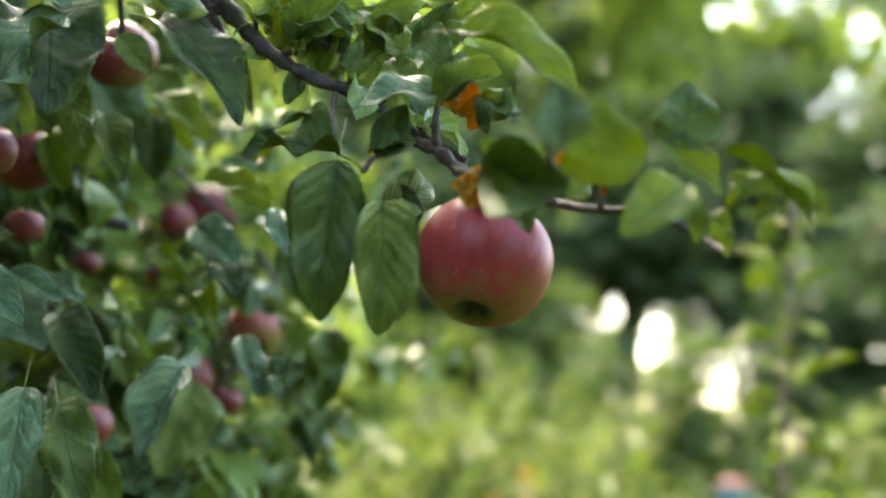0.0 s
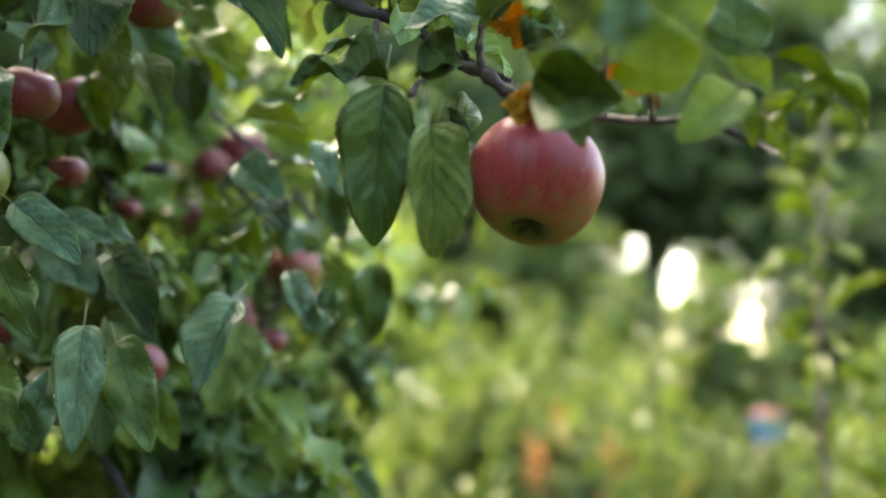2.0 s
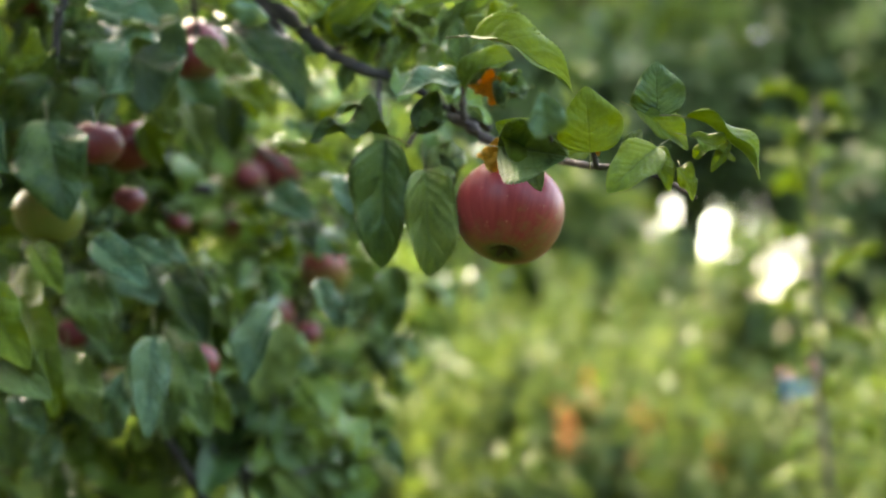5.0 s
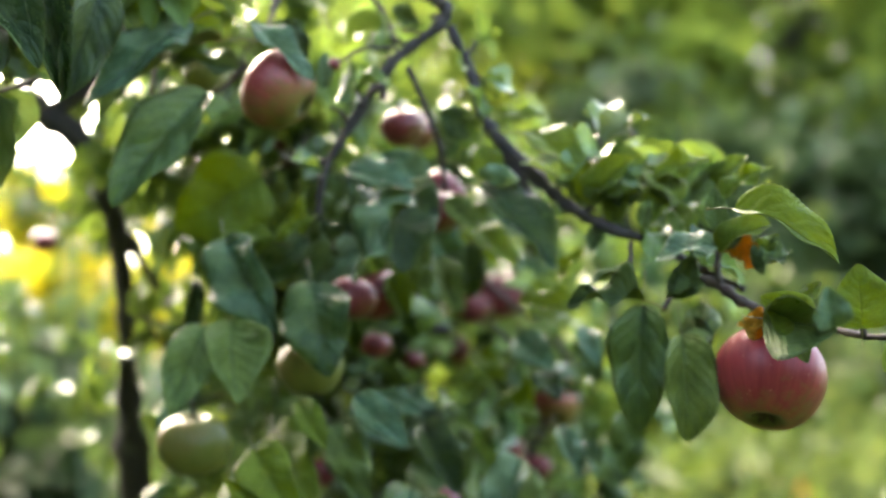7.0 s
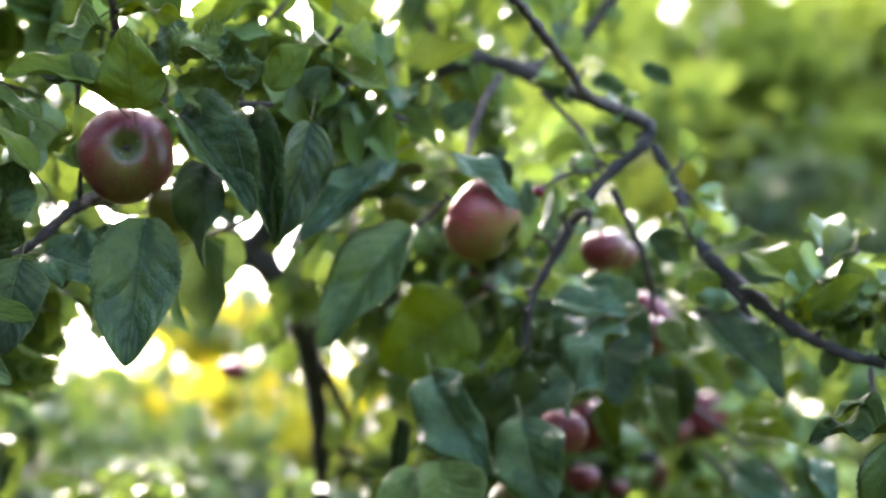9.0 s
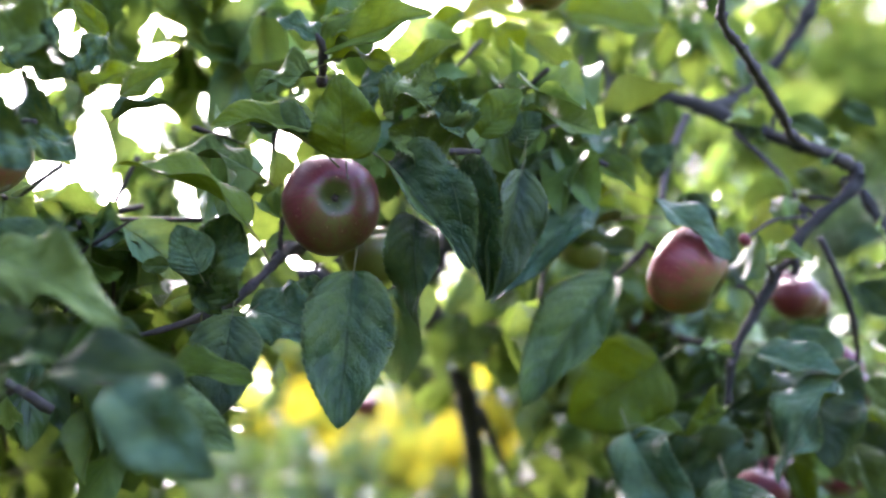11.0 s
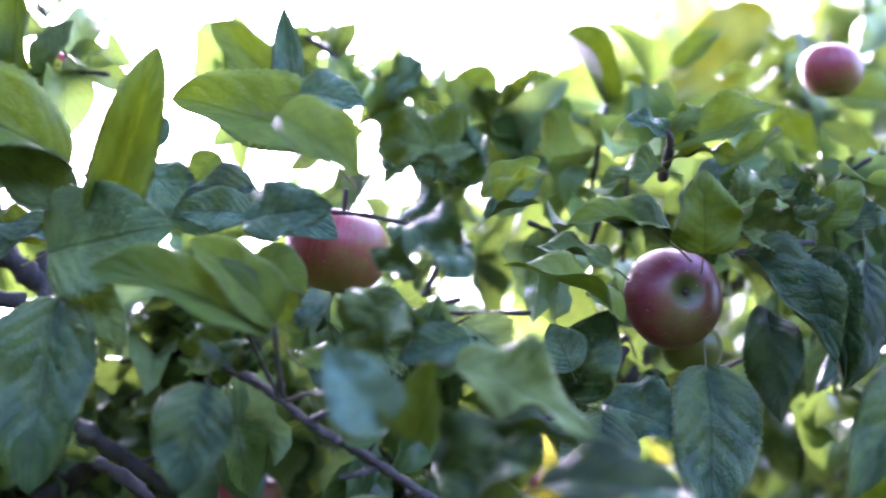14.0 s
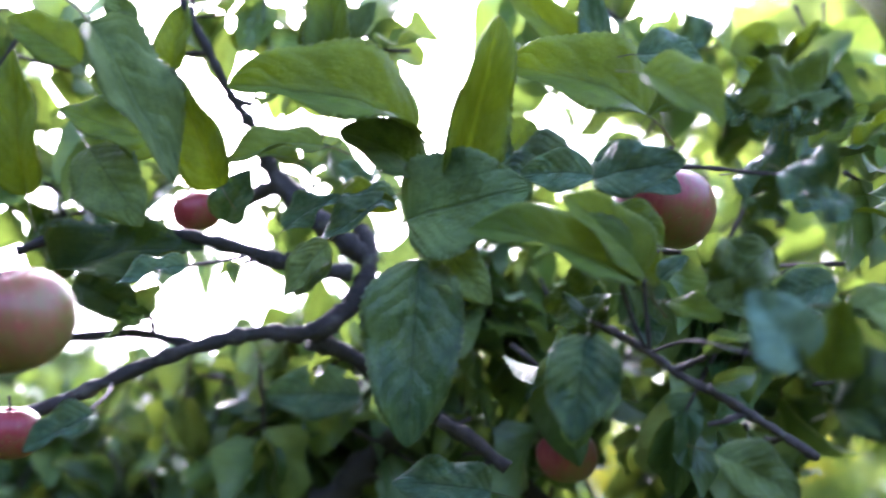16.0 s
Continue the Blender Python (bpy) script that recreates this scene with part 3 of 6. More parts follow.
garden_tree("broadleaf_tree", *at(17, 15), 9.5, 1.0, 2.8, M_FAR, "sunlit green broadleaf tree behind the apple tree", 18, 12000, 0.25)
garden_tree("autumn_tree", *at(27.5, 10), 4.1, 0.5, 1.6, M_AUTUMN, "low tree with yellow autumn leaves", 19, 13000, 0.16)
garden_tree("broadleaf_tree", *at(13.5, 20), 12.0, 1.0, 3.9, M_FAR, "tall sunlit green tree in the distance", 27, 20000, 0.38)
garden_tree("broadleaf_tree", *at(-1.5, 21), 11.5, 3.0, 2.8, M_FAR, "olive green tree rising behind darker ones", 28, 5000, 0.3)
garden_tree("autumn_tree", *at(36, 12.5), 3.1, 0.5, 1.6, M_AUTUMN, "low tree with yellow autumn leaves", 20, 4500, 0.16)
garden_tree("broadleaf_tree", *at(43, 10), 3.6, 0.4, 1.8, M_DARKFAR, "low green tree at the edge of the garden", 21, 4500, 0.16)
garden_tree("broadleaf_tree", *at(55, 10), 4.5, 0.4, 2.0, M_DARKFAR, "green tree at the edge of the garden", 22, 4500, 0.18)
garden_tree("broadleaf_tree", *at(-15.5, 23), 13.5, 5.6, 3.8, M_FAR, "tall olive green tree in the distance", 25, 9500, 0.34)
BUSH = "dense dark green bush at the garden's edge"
# left of 40 degrees the dark bushes are added to darken the backdrop
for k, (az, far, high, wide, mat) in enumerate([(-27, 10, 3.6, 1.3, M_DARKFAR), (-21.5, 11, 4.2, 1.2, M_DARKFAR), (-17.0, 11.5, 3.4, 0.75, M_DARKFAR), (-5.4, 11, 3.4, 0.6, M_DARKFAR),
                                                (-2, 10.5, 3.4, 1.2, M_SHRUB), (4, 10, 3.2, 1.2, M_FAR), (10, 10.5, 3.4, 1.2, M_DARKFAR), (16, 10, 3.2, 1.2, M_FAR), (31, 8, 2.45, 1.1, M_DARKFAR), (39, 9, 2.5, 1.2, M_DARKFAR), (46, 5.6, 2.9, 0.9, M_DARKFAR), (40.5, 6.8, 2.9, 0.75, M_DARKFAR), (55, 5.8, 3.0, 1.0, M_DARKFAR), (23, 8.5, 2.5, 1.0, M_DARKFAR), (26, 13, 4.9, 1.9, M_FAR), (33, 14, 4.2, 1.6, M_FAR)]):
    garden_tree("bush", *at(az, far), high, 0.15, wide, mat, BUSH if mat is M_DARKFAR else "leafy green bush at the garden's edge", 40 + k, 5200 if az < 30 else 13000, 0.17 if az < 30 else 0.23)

# unseen trees added behind and beside the viewer to shade the apple tree
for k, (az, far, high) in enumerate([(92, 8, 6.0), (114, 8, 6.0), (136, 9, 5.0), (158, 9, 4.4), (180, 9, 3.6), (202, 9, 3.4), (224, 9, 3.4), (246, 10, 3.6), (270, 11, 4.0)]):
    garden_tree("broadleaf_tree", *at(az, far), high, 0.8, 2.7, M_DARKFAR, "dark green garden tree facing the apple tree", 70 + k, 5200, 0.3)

# unseen tree added beside the viewer, its crown overhead to shade the foliage
garden_tree("apple_tree", -1.75, -0.65, 5.2, 3.5, 1.75, M_DARKFAR, "unseen tall tree added so its high crown shades the apple tree", 85, 12000, 0.11)


def shrub(x, y, height, spread, stems, mat, label, seed, count, leaf_len=0.11, wide=0.34):
    """Upright stems set with long narrow leaves."""
    rng = np.random.default_rng(seed)
    root = tagged(new("shrub"), label, "shrub", "shrubs on the lawn")
    root.location = (x, y, -0.08)
    P, D = [], []
    per = count // stems
    for k in range(stems):
        a, r = rng.uniform(0, 6.28), spread * math.sqrt(rng.uniform(0, 1))
        hh = height * rng.uniform(0.62, 1.0)
        b = np.array([r * 0.45 * math.cos(a), r * 0.45 * math.sin(a), 0])
        e = np.array([r * math.cos(a), r * math.sin(a), hh])
        m = (b + e) / 2 + rng.normal(0, 0.05, 3)
        limb(root, "stem", [(*b, 0.008), (*m, 0.006), (*e, 0.002)], M_TWIG, seed + k, sides=5)
        u = rng.uniform(0.15, 1.0, per) ** 0.8
        P.append(b + (e - b) * u[:, None] + rng.normal(0, 0.06, (per, 3)))
        w = rng.normal(size=(per, 3))
        w[:, 2] = rng.normal(-0.25, 0.5, per)
        D.append(w)
    P, D = np.concatenate(P), np.concatenate(D)
    n = len(P)
    scatter("foliage", root, mat, P, D, rng.normal(size=(n, 3)) * 0.5 + np.array([0, 0, 1.0]), leaf_len * rng.uniform(0.6, 1.4, n), wide * rng.uniform(0.7, 1.3, n), 4, 2, seed)
    return root


SH = "green leafy garden shrub with long narrow leaves"
for k, (az, far, high, wide) in enumerate([(3, 4.6, 1.75, 0.7), (-2, 4.0, 1.75, 0.6), (-4, 4.8, 1.9, 0.5), (-11.5, 5.4, 1.4, 0.6), (-16, 5.0, 1.5, 0.7), (-20.5, 4.4, 1.6, 0.6), (-26, 5.2, 1.9, 0.8), (9, 5.2, 1.9, 0.8),
                                           (16, 5.5, 2.0, 0.9), (23, 6.5, 2.0, 0.9), (-5.5, 6.4, 1.9, 0.6), (-2.5, 6.6, 2.2, 0.8), (-20.5, 7.4, 1.9, 0.8), (31, 7.5, 2.0, 0.9), (39, 8, 2.1, 0.9)]):
    shrub(*at(az, far), high, wide, 24, M_SHRUB if az < 20 else M_DARKFAR, SH, 31 + k, 4600, 0.085, 0.36)
shrub(*at(-11.0, 7.5), 2.5, 0.62, 26, M_SHRUB, "tall thin green shrub standing in a bright gap", 61, 2700, 0.12, 0.6)

# a young shoot with drooping leaves in front of the gap
shoot = tagged(new("sapling"), "slender young shoot with drooping bright green leaves", "sapling")
shoot.location = (0.57, 2.02, 0)
limb(shoot, "stem", [(0.05, 0.02, -0.1, 0.010), (0.03, 0.0, 0.8, 0.008), (0.0, 0.0, 1.5, 0.005), (0.03, 0.0, 1.98, 0.002)], M_TWIG, 5)
shoot_rng = random.Random(8)
for k in range(44):
    z = 1.12 + 0.88 * k / 44
    a = k * 2.4
    out = Vector((math.cos(a), math.sin(a) * 0.8, 0.35))
    b = Vector((0.01, 0, z))
    leaf(shoot, b + out * 0.02, b + out * shoot_rng.uniform(0.07, 0.12) + Vector((0, 0, shoot_rng.uniform(-0.07, 0.03))), (0, -0.3, 1), shoot_rng.choice(("arch", "fold", "twist", "flat")), "fresh", 0.32)

# orange blooms among the shrubs
M_BLOOM = plain_material("orange_petal", (0.36, 0.13, 0.015), (0.50, 0.22, 0.03), 40.0, 0.6)
for k, (az, far, high) in enumerate([(-3.2, 3.6, 1.33), (-6.6, 4.2, 1.30), (-7.4, 4.25, 1.27), (-4.3, 4.0, 1.40), (-3.0, 4.2, 1.36), (-9.9, 4.6, 1.15)]):
    x, y = at(az, far)
    bloom = tagged(new("orange_flower"), "orange garden flower on a thin green stem", "flower", "orange flowers among the shrubs")
    bloom.location = (x, y, -0.1)
    limb(bloom, "stem", [(0, 0, 0, 0.005), (0.02, 0.01, high * 0.6, 0.004), (0, 0, high + 0.1, 0.003)], M_STALK, k)
    rng = np.random.default_rng(k)
    head = np.array([0, 0, high + 0.1])
    d = rng.normal(size=(46, 3))
    d[:, 2] = np.abs(d[:, 2]) * 0.6
    scatter("petal", bloom, M_BLOOM, head + rng.normal(0, 0.012, (46, 3)) * np.array([1, 1, 4]), d, np.tile([0, 0, 1.0], (46, 1)), rng.uniform(0.02, 0.034, 46), np.full(46, 0.6), 4, 2, k)

# unidentified blue and red spot far behind shrubs, built as bucket on added post
M_BLUEP = plain_material("blue_plastic", (0.012, 0.085, 0.19), (0.018, 0.11, 0.23), 6.0, 0.45, 0.05)
M_REDP = plain_material("red_plastic", (0.12, 0.012, 0.022), (0.16, 0.018, 0.03), 6.0, 0.45, 0.05)
M_WOOD = bark_material("weathered_wood", (0.06, 0.045, 0.03), (0.16, 0.12, 0.08), 20.0)
stump = tagged(new("added_post"), "added weathered wooden post under the blue and red object", "post")
stump.location = (1.46, 5.95, -0.1)
limb(stump, "post", [(0, 0, 0, 0.07), (0.01, 0, 0.8, 0.065), (0, 0, 1.43, 0.06)], M_WOOD, 4, 0.06, 10)
bucket_shape = tagged(new("bucket"), "small unidentified blue and red object, shaped as a lidded bucket", "bucket")
bucket_shape.location = (1.46, 5.95, 1.33)
v, f = tube([(0, 0, 0), (0, 0, 0.06), (0, 0, 0.12)], [0.062, 0.07, 0.08], 20, 0.0, 1)
mesh_object("body", v, f, [M_BLUEP], bucket_shape)
v, f = tube([(0, 0, 0.12), (0, 0, 0.135), (0, 0, 0.15)], [0.086, 0.088, 0.06], 20, 0.0, 1)
mesh_object("lid", v, f, [M_REDP], bucket_shape)

# ---- the apple tree ----
tree = tagged(new("apple_tree"), "old apple tree hung with ripening apples", "apple tree")
BULK = {"P": [], "D": [], "F": [], "L": [], "fresh": []}
TWIGS = {"v": [], "f": [], "n": 0}
# an open lane through the crown, where the sky and the yellow trees show
LANES = [(np.array([-0.62, 0.67, 1.74]), np.array([-1.63, 2.23, 2.09]), 0.085)]
for tip, wide in (((-1.90, 2.43, 2.37), 0.07), ((-1.82, 2.55, 2.24), 0.075), ((-1.72, 2.63, 2.15), 0.075), ((-1.66, 2.72, 2.08), 0.07)):
    LANES.append((np.array((-0.058, -0.182, 1.563)) * 0.72 + np.array(tip) * 0.28, np.array(tip), wide))
for tip in ((-1.94, 2.73, 2.28), (-1.79, 2.83, 2.24), (-2.08, 2.68, 2.09)):
    LANES.append((np.array((-0.132, -0.188, 1.611)) * 0.74 + np.array(tip) * 0.26, np.array(tip), 0.06))
for wood in ((-0.717, 1.220, 1.544), (-0.702, 1.157, 1.682), (-0.684, 1.103, 1.788), (-0.688, 1.055, 1.886), (-0.726, 1.005, 1.956)):
    LANES.append((np.array(wood), np.array(wood) * 0.45 + np.array((-0.06, -0.18, 1.563)) * 0.55, 0.045))
# and narrow ones in front of the apples that hang free of leaves
for free in ((-0.322, 1.440, 1.775), (-0.295, 1.500, 1.800), (-0.372, 1.520, 1.725), (-0.201, 1.320, 1.633), (-0.267, 1.300, 1.583), (-0.223, 1.306, 1.556), (-0.264, 0.929, 1.803), (-0.353, 1.002, 1.494), (-0.282, 1.004, 1.518)):
    LANES.append((np.array(free), np.array(free) + (np.array((-0.01, -0.2, 1.55)) - np.array(free)) * 0.5, 0.045))


def sprigs(centre, radii, yaw, count, length, seed):
    """Short twigs each set with a handful of leaves, spread through an egg-shaped part of the crown."""
    rng = np.random.default_rng(seed)
    turn = np.array(Matrix.Rotation(radians(yaw), 3, "Z"))
    groups = max(1, count // 5)
    for g in range(groups):
        d = rng.normal(size=3)
        d *= rng.uniform(0.15, 1.0) ** 0.5 / np.linalg.norm(d)
        c = np.array(centre) + turn @ (d * np.array(radii))
        if any(np.linalg.norm(c - a - np.clip((c - a) @ (b - a) / ((b - a) @ (b - a)), 0, 1) * (b - a)) < wide for a, b, wide in LANES):
            continue
        way = rng.normal(size=3)
        way[2] -= 0.3
        way /= np.linalg.norm(way)
        reach = rng.uniform(0.5, 1.1) * length
        v, f = tube([c - way * reach, c, c + way * reach * 0.6], [0.0022, 0.0017, 0.001], 4, 0.1, seed + g)
        TWIGS["v"].append(v)
        TWIGS["f"] += [[q + TWIGS["n"] for q in face] for face in f]
        TWIGS["n"] += len(v)
        # light put into leaf colour: more yellow green high up, none low on left
        young = rng.uniform() < (0.0 if c[0] < -1.1 and c[2] < 1.95 else 0.5 if c[2] > 1.93 and c[1] < 1.3 else 0.3)
        for k in range(5):
            s = rng.uniform(-0.6, 0.6)
            out = rng.normal(size=3) + way * 0.5
            out[2] -= 0.45
            up = rng.normal(size=3) * 0.45 + np.array([0, 0, 0.8]) - np.array([math.sin(radians(yaw)) * -0.5, math.cos(radians(yaw)) * 0.5, 0])
            BULK["P"].append(c + way * reach * s)
            BULK["D"].append(out)
            BULK["F"].append(up)
            BULK["L"].append(length * rng.uniform(0.75, 1.35))
            BULK["fresh"].append(young)



# limbs and twigs
limb(tree, "trunk", [(-0.860, 1.640, -0.150, 0.0820), (-0.835, 1.600, 0.300, 0.0640), (-0.797, 1.524, 0.848, 0.0526), (-0.749, 1.348, 1.298, 0.0345), (-0.717, 1.220, 1.544, 0.0206), (-0.702, 1.157, 1.682, 0.0108), (-0.684, 1.103, 1.788, 0.0112), (-0.688, 1.055, 1.886, 0.0143), (-0.726, 1.005, 1.956, 0.0167), (-0.830, 0.950, 1.969, 0.0164), (-0.969, 0.893, 1.952, 0.0149)], M_BARK, 1)
limb(tree, "branch", [(-0.575, 0.940, 2.044, 0.0138), (-0.525, 0.897, 2.059, 0.0122), (-0.467, 0.859, 2.061, 0.0108), (-0.427, 0.847, 2.071, 0.0097), (-0.374, 0.842, 2.064, 0.0081), (-0.322, 0.834, 2.029, 0.0064), (-0.268, 0.826, 1.997, 0.0058), (-0.230, 0.802, 1.964, 0.0056), (-0.235, 0.795, 1.944, 0.0051), (-0.275, 0.782, 1.907, 0.0051), (-0.308, 0.775, 1.855, 0.0047), (-0.332, 0.769, 1.811, 0.0038), (-0.341, 0.777, 1.770, 0.0029)], M_BARK, 2, spurs=True)
limb(tree, "branch", [(-0.726, 1.004, 1.959, 0.0154), (-0.657, 0.989, 2.012, 0.0152), (-0.575, 0.940, 2.044, 0.0157)], M_BARK, 22)
limb(tree, "branch", [(-0.282, 0.540, 2.024, 0.0024), (-0.291, 0.560, 2.005, 0.0032), (-0.292, 0.580, 1.999, 0.0033), (-0.286, 0.610, 1.995, 0.0034), (-0.281, 0.650, 1.990, 0.0036), (-0.273, 0.700, 1.980, 0.0040), (-0.268, 0.742, 1.973, 0.0045), (-0.233, 0.790, 1.965, 0.0054)], M_TWIG, 3, 0.2)
limb(tree, "branch", [(-0.227, 0.807, 1.947, 0.0042), (-0.211, 0.811, 1.908, 0.0049), (-0.194, 0.798, 1.852, 0.0056), (-0.165, 0.794, 1.815, 0.0059), (-0.125, 0.784, 1.772, 0.0054), (-0.087, 0.760, 1.744, 0.0044), (-0.050, 0.753, 1.728, 0.0036), (-0.020, 0.746, 1.706, 0.0031), (0.013, 0.739, 1.687, 0.0027)], M_BARK, 4, spurs=True)
limb(tree, "twig", [(-0.192, 0.800, 1.847, 0.0043), (-0.171, 0.805, 1.808, 0.0042), (-0.152, 0.807, 1.779, 0.0028)], M_TWIG, 6)
limb(tree, "twig", [(-0.261, 0.787, 1.905, 0.0029), (-0.251, 0.808, 1.875, 0.0029), (-0.245, 0.838, 1.847, 0.0030), (-0.247, 0.879, 1.810, 0.0026)], M_TWIG, 7)
limb(tree, "twig", [(-0.269, 0.780, 1.921, 0.0024), (-0.292, 0.754, 1.913, 0.0014), (-0.311, 0.732, 1.894, 0.0014)], M_TWIG, 8)
limb(tree, "twig", [(-0.369, 0.828, 2.044, 0.0042), (-0.375, 0.793, 2.004, 0.0036), (-0.381, 0.778, 1.972, 0.0030), (-0.380, 0.754, 1.940, 0.0024)], M_TWIG, 9)
limb(tree, "twig", [(-0.328, 0.824, 2.020, 0.0031), (-0.289, 0.806, 1.967, 0.0025), (-0.271, 0.779, 1.924, 0.0024)], M_TWIG, 10)
limb(tree, "twig", [(-0.293, 0.774, 1.879, 0.0029), (-0.279, 0.766, 1.882, 0.0033), (-0.280, 0.769, 1.871, 0.0028)], M_TWIG, 11)
limb(tree, "branch", [(-0.678, 1.092, 1.836, 0.0079), (-0.675, 1.131, 1.812, 0.0061), (-0.682, 1.189, 1.787, 0.0056), (-0.673, 1.197, 1.767, 0.0035)], M_BARK, 12)
limb(tree, "twig", [(-0.689, 1.144, 1.747, 0.0054), (-0.681, 1.200, 1.743, 0.0042), (-0.648, 1.212, 1.736, 0.0035)], M_BARK, 13)
limb(tree, "branch", [(-0.682, 1.045, 1.930, 0.0117), (-0.668, 1.155, 1.936, 0.0097), (-0.660, 1.264, 1.939, 0.0074)], M_BARK, 14, spurs=True)
limb(tree, "branch", [(-0.372, 1.271, 1.813, 0.0049), (-0.396, 1.285, 1.731, 0.0056), (-0.408, 1.295, 1.677, 0.0056), (-0.428, 1.324, 1.542, 0.0063)], M_TWIG, 15, spurs=True)
limb(tree, "twig", [(-0.383, 0.712, 1.892, 0.0019), (-0.402, 0.711, 1.874, 0.0019), (-0.420, 0.708, 1.865, 0.0014)], M_TWIG, 16)
limb(tree, "twig", [(-0.379, 0.793, 1.833, 0.0030), (-0.358, 0.790, 1.827, 0.0034), (-0.332, 0.777, 1.821, 0.0033)], M_TWIG, 17)
limb(tree, "twig", [(-0.351, 1.067, 1.833, 0.0030), (-0.354, 1.093, 1.777, 0.0031), (-0.359, 1.109, 1.718, 0.0031), (-0.357, 1.115, 1.662, 0.0031)], M_TWIG, 31)
limb(tree, "twig", [(-0.315, 1.123, 1.799, 0.0038), (-0.336, 1.127, 1.751, 0.0038), (-0.356, 1.122, 1.694, 0.0031)], M_TWIG, 32)
limb(tree, "twig", [(-0.257, 1.130, 1.768, 0.0025), (-0.231, 1.124, 1.743, 0.0025), (-0.196, 1.130, 1.714, 0.0025)], M_TWIG, 33)
limb(tree, "twig", [(-0.257, 1.186, 1.722, 0.0032), (-0.230, 1.191, 1.692, 0.0032), (-0.212, 1.195, 1.662, 0.0032)], M_TWIG, 34)
limb(tree, "twig", [(-0.194, 1.241, 1.713, 0.0034), (-0.175, 1.245, 1.685, 0.0040), (-0.167, 1.248, 1.661, 0.0034)], M_TWIG, 35)
limb(tree, "branch", [(-0.307, 1.161, 1.452, 0.0056), (-0.283, 1.165, 1.429, 0.0050), (-0.273, 1.169, 1.391, 0.0044), (-0.270, 1.175, 1.335, 0.0044)], M_BARK, 36)
limb(tree, "branch", [(-0.344, 1.109, 1.442, 0.0048), (-0.325, 1.113, 1.411, 0.0054), (-0.301, 1.120, 1.362, 0.0060)], M_BARK, 37)
limb(tree, "twig", [(-0.267, 1.169, 1.397, 0.0031), (-0.246, 1.198, 1.419, 0.0026), (-0.210, 1.220, 1.428, 0.0026), (-0.173, 1.241, 1.442, 0.0020)], M_TWIG, 38)
limb(tree, "twig", [(-0.238, 1.304, 1.562, 0.0035), (-0.215, 1.302, 1.603, 0.0035), (-0.196, 1.300, 1.629, 0.0028)], M_TWIG, 39)
limb(tree, "twig", [(-0.410, 1.125, 1.729, 0.0056), (-0.360, 1.129, 1.721, 0.0069), (-0.298, 1.134, 1.711, 0.0063)], M_BARK, 40)
limb(tree, "branch", [(-0.018, 0.730, 1.696, 0.0041), (-0.005, 0.716, 1.687, 0.0040), (0.011, 0.709, 1.673, 0.0040), (0.033, 0.701, 1.662, 0.0032), (0.066, 0.673, 1.648, 0.0031), (0.086, 0.635, 1.637, 0.0026), (0.106, 0.616, 1.633, 0.0023), (0.133, 0.609, 1.618, 0.0017), (0.142, 0.590, 1.607, 0.0011)], M_TWIG, 5)
limb(tree, "twig", [(-0.005, 0.716, 1.686, 0.0030), (-0.007, 0.714, 1.702, 0.0027), (-0.005, 0.711, 1.722, 0.0017)], M_TWIG, 51)
limb(tree, "twig", [(-0.023, 0.725, 1.693, 0.0024), (-0.041, 0.706, 1.680, 0.0020), (-0.049, 0.698, 1.668, 0.0016)], M_TWIG, 52)
limb(tree, "twig", [(-0.072, 0.748, 1.730, 0.0021), (-0.072, 0.731, 1.709, 0.0017), (-0.067, 0.715, 1.685, 0.0010)], M_TWIG, 53)
limb(tree, "twig", [(0.084, 0.635, 1.636, 0.0020), (0.081, 0.624, 1.645, 0.0017), (0.077, 0.622, 1.657, 0.0012)], M_TWIG, 54)
limb(tree, "twig", [(0.061, 0.654, 1.644, 0.0012), (0.054, 0.602, 1.647, 0.0011), (0.047, 0.531, 1.647, 0.0010)], M_TWIG, 55)
limb(tree, "twig", [(0.021, 0.681, 1.657, 0.0019), (0.024, 0.682, 1.650, 0.0019), (0.023, 0.683, 1.642, 0.0019)], M_TWIG, 56)
limb(tree, "twig", [(-0.582, 0.493, 1.847, 0.0034), (-0.599, 0.473, 1.817, 0.0033), (-0.619, 0.458, 1.800, 0.0026), (-0.648, 0.439, 1.787, 0.0018), (-0.668, 0.431, 1.784, 0.0014)], M_TWIG, 61)
limb(tree, "branch", [(-0.711, 0.946, 1.958, 0.0133), (-0.675, 0.748, 1.916, 0.0092), (-0.613, 0.561, 1.874, 0.0058), (-0.591, 0.501, 1.847, 0.0039)], M_BARK, 62, spurs=True)
limb(tree, "twig", [(-0.545, 0.473, 1.957, 0.0034), (-0.533, 0.451, 1.970, 0.0026), (-0.531, 0.439, 1.976, 0.0018)], M_TWIG, 63)
limb(tree, "branch", [(-0.254, 0.930, 2.196, 0.0058), (-0.275, 0.930, 2.157, 0.0062), (-0.299, 0.930, 2.128, 0.0066), (-0.316, 0.925, 2.110, 0.0068), (-0.345, 0.890, 2.075, 0.0070), (-0.374, 0.842, 2.064, 0.0060)], M_BARK, 64, spurs=True)
limb(tree, "branch", [(-0.500, 0.930, 2.219, 0.0050), (-0.482, 0.930, 2.176, 0.0056), (-0.467, 0.925, 2.140, 0.0060), (-0.452, 0.880, 2.085, 0.0065), (-0.427, 0.847, 2.071, 0.0060)], M_BARK, 66, spurs=True)
limb(tree, "twig", [(-0.509, 0.505, 1.906, 0.0023), (-0.483, 0.513, 1.913, 0.0023), (-0.459, 0.544, 1.921, 0.0019)], M_TWIG, 65)
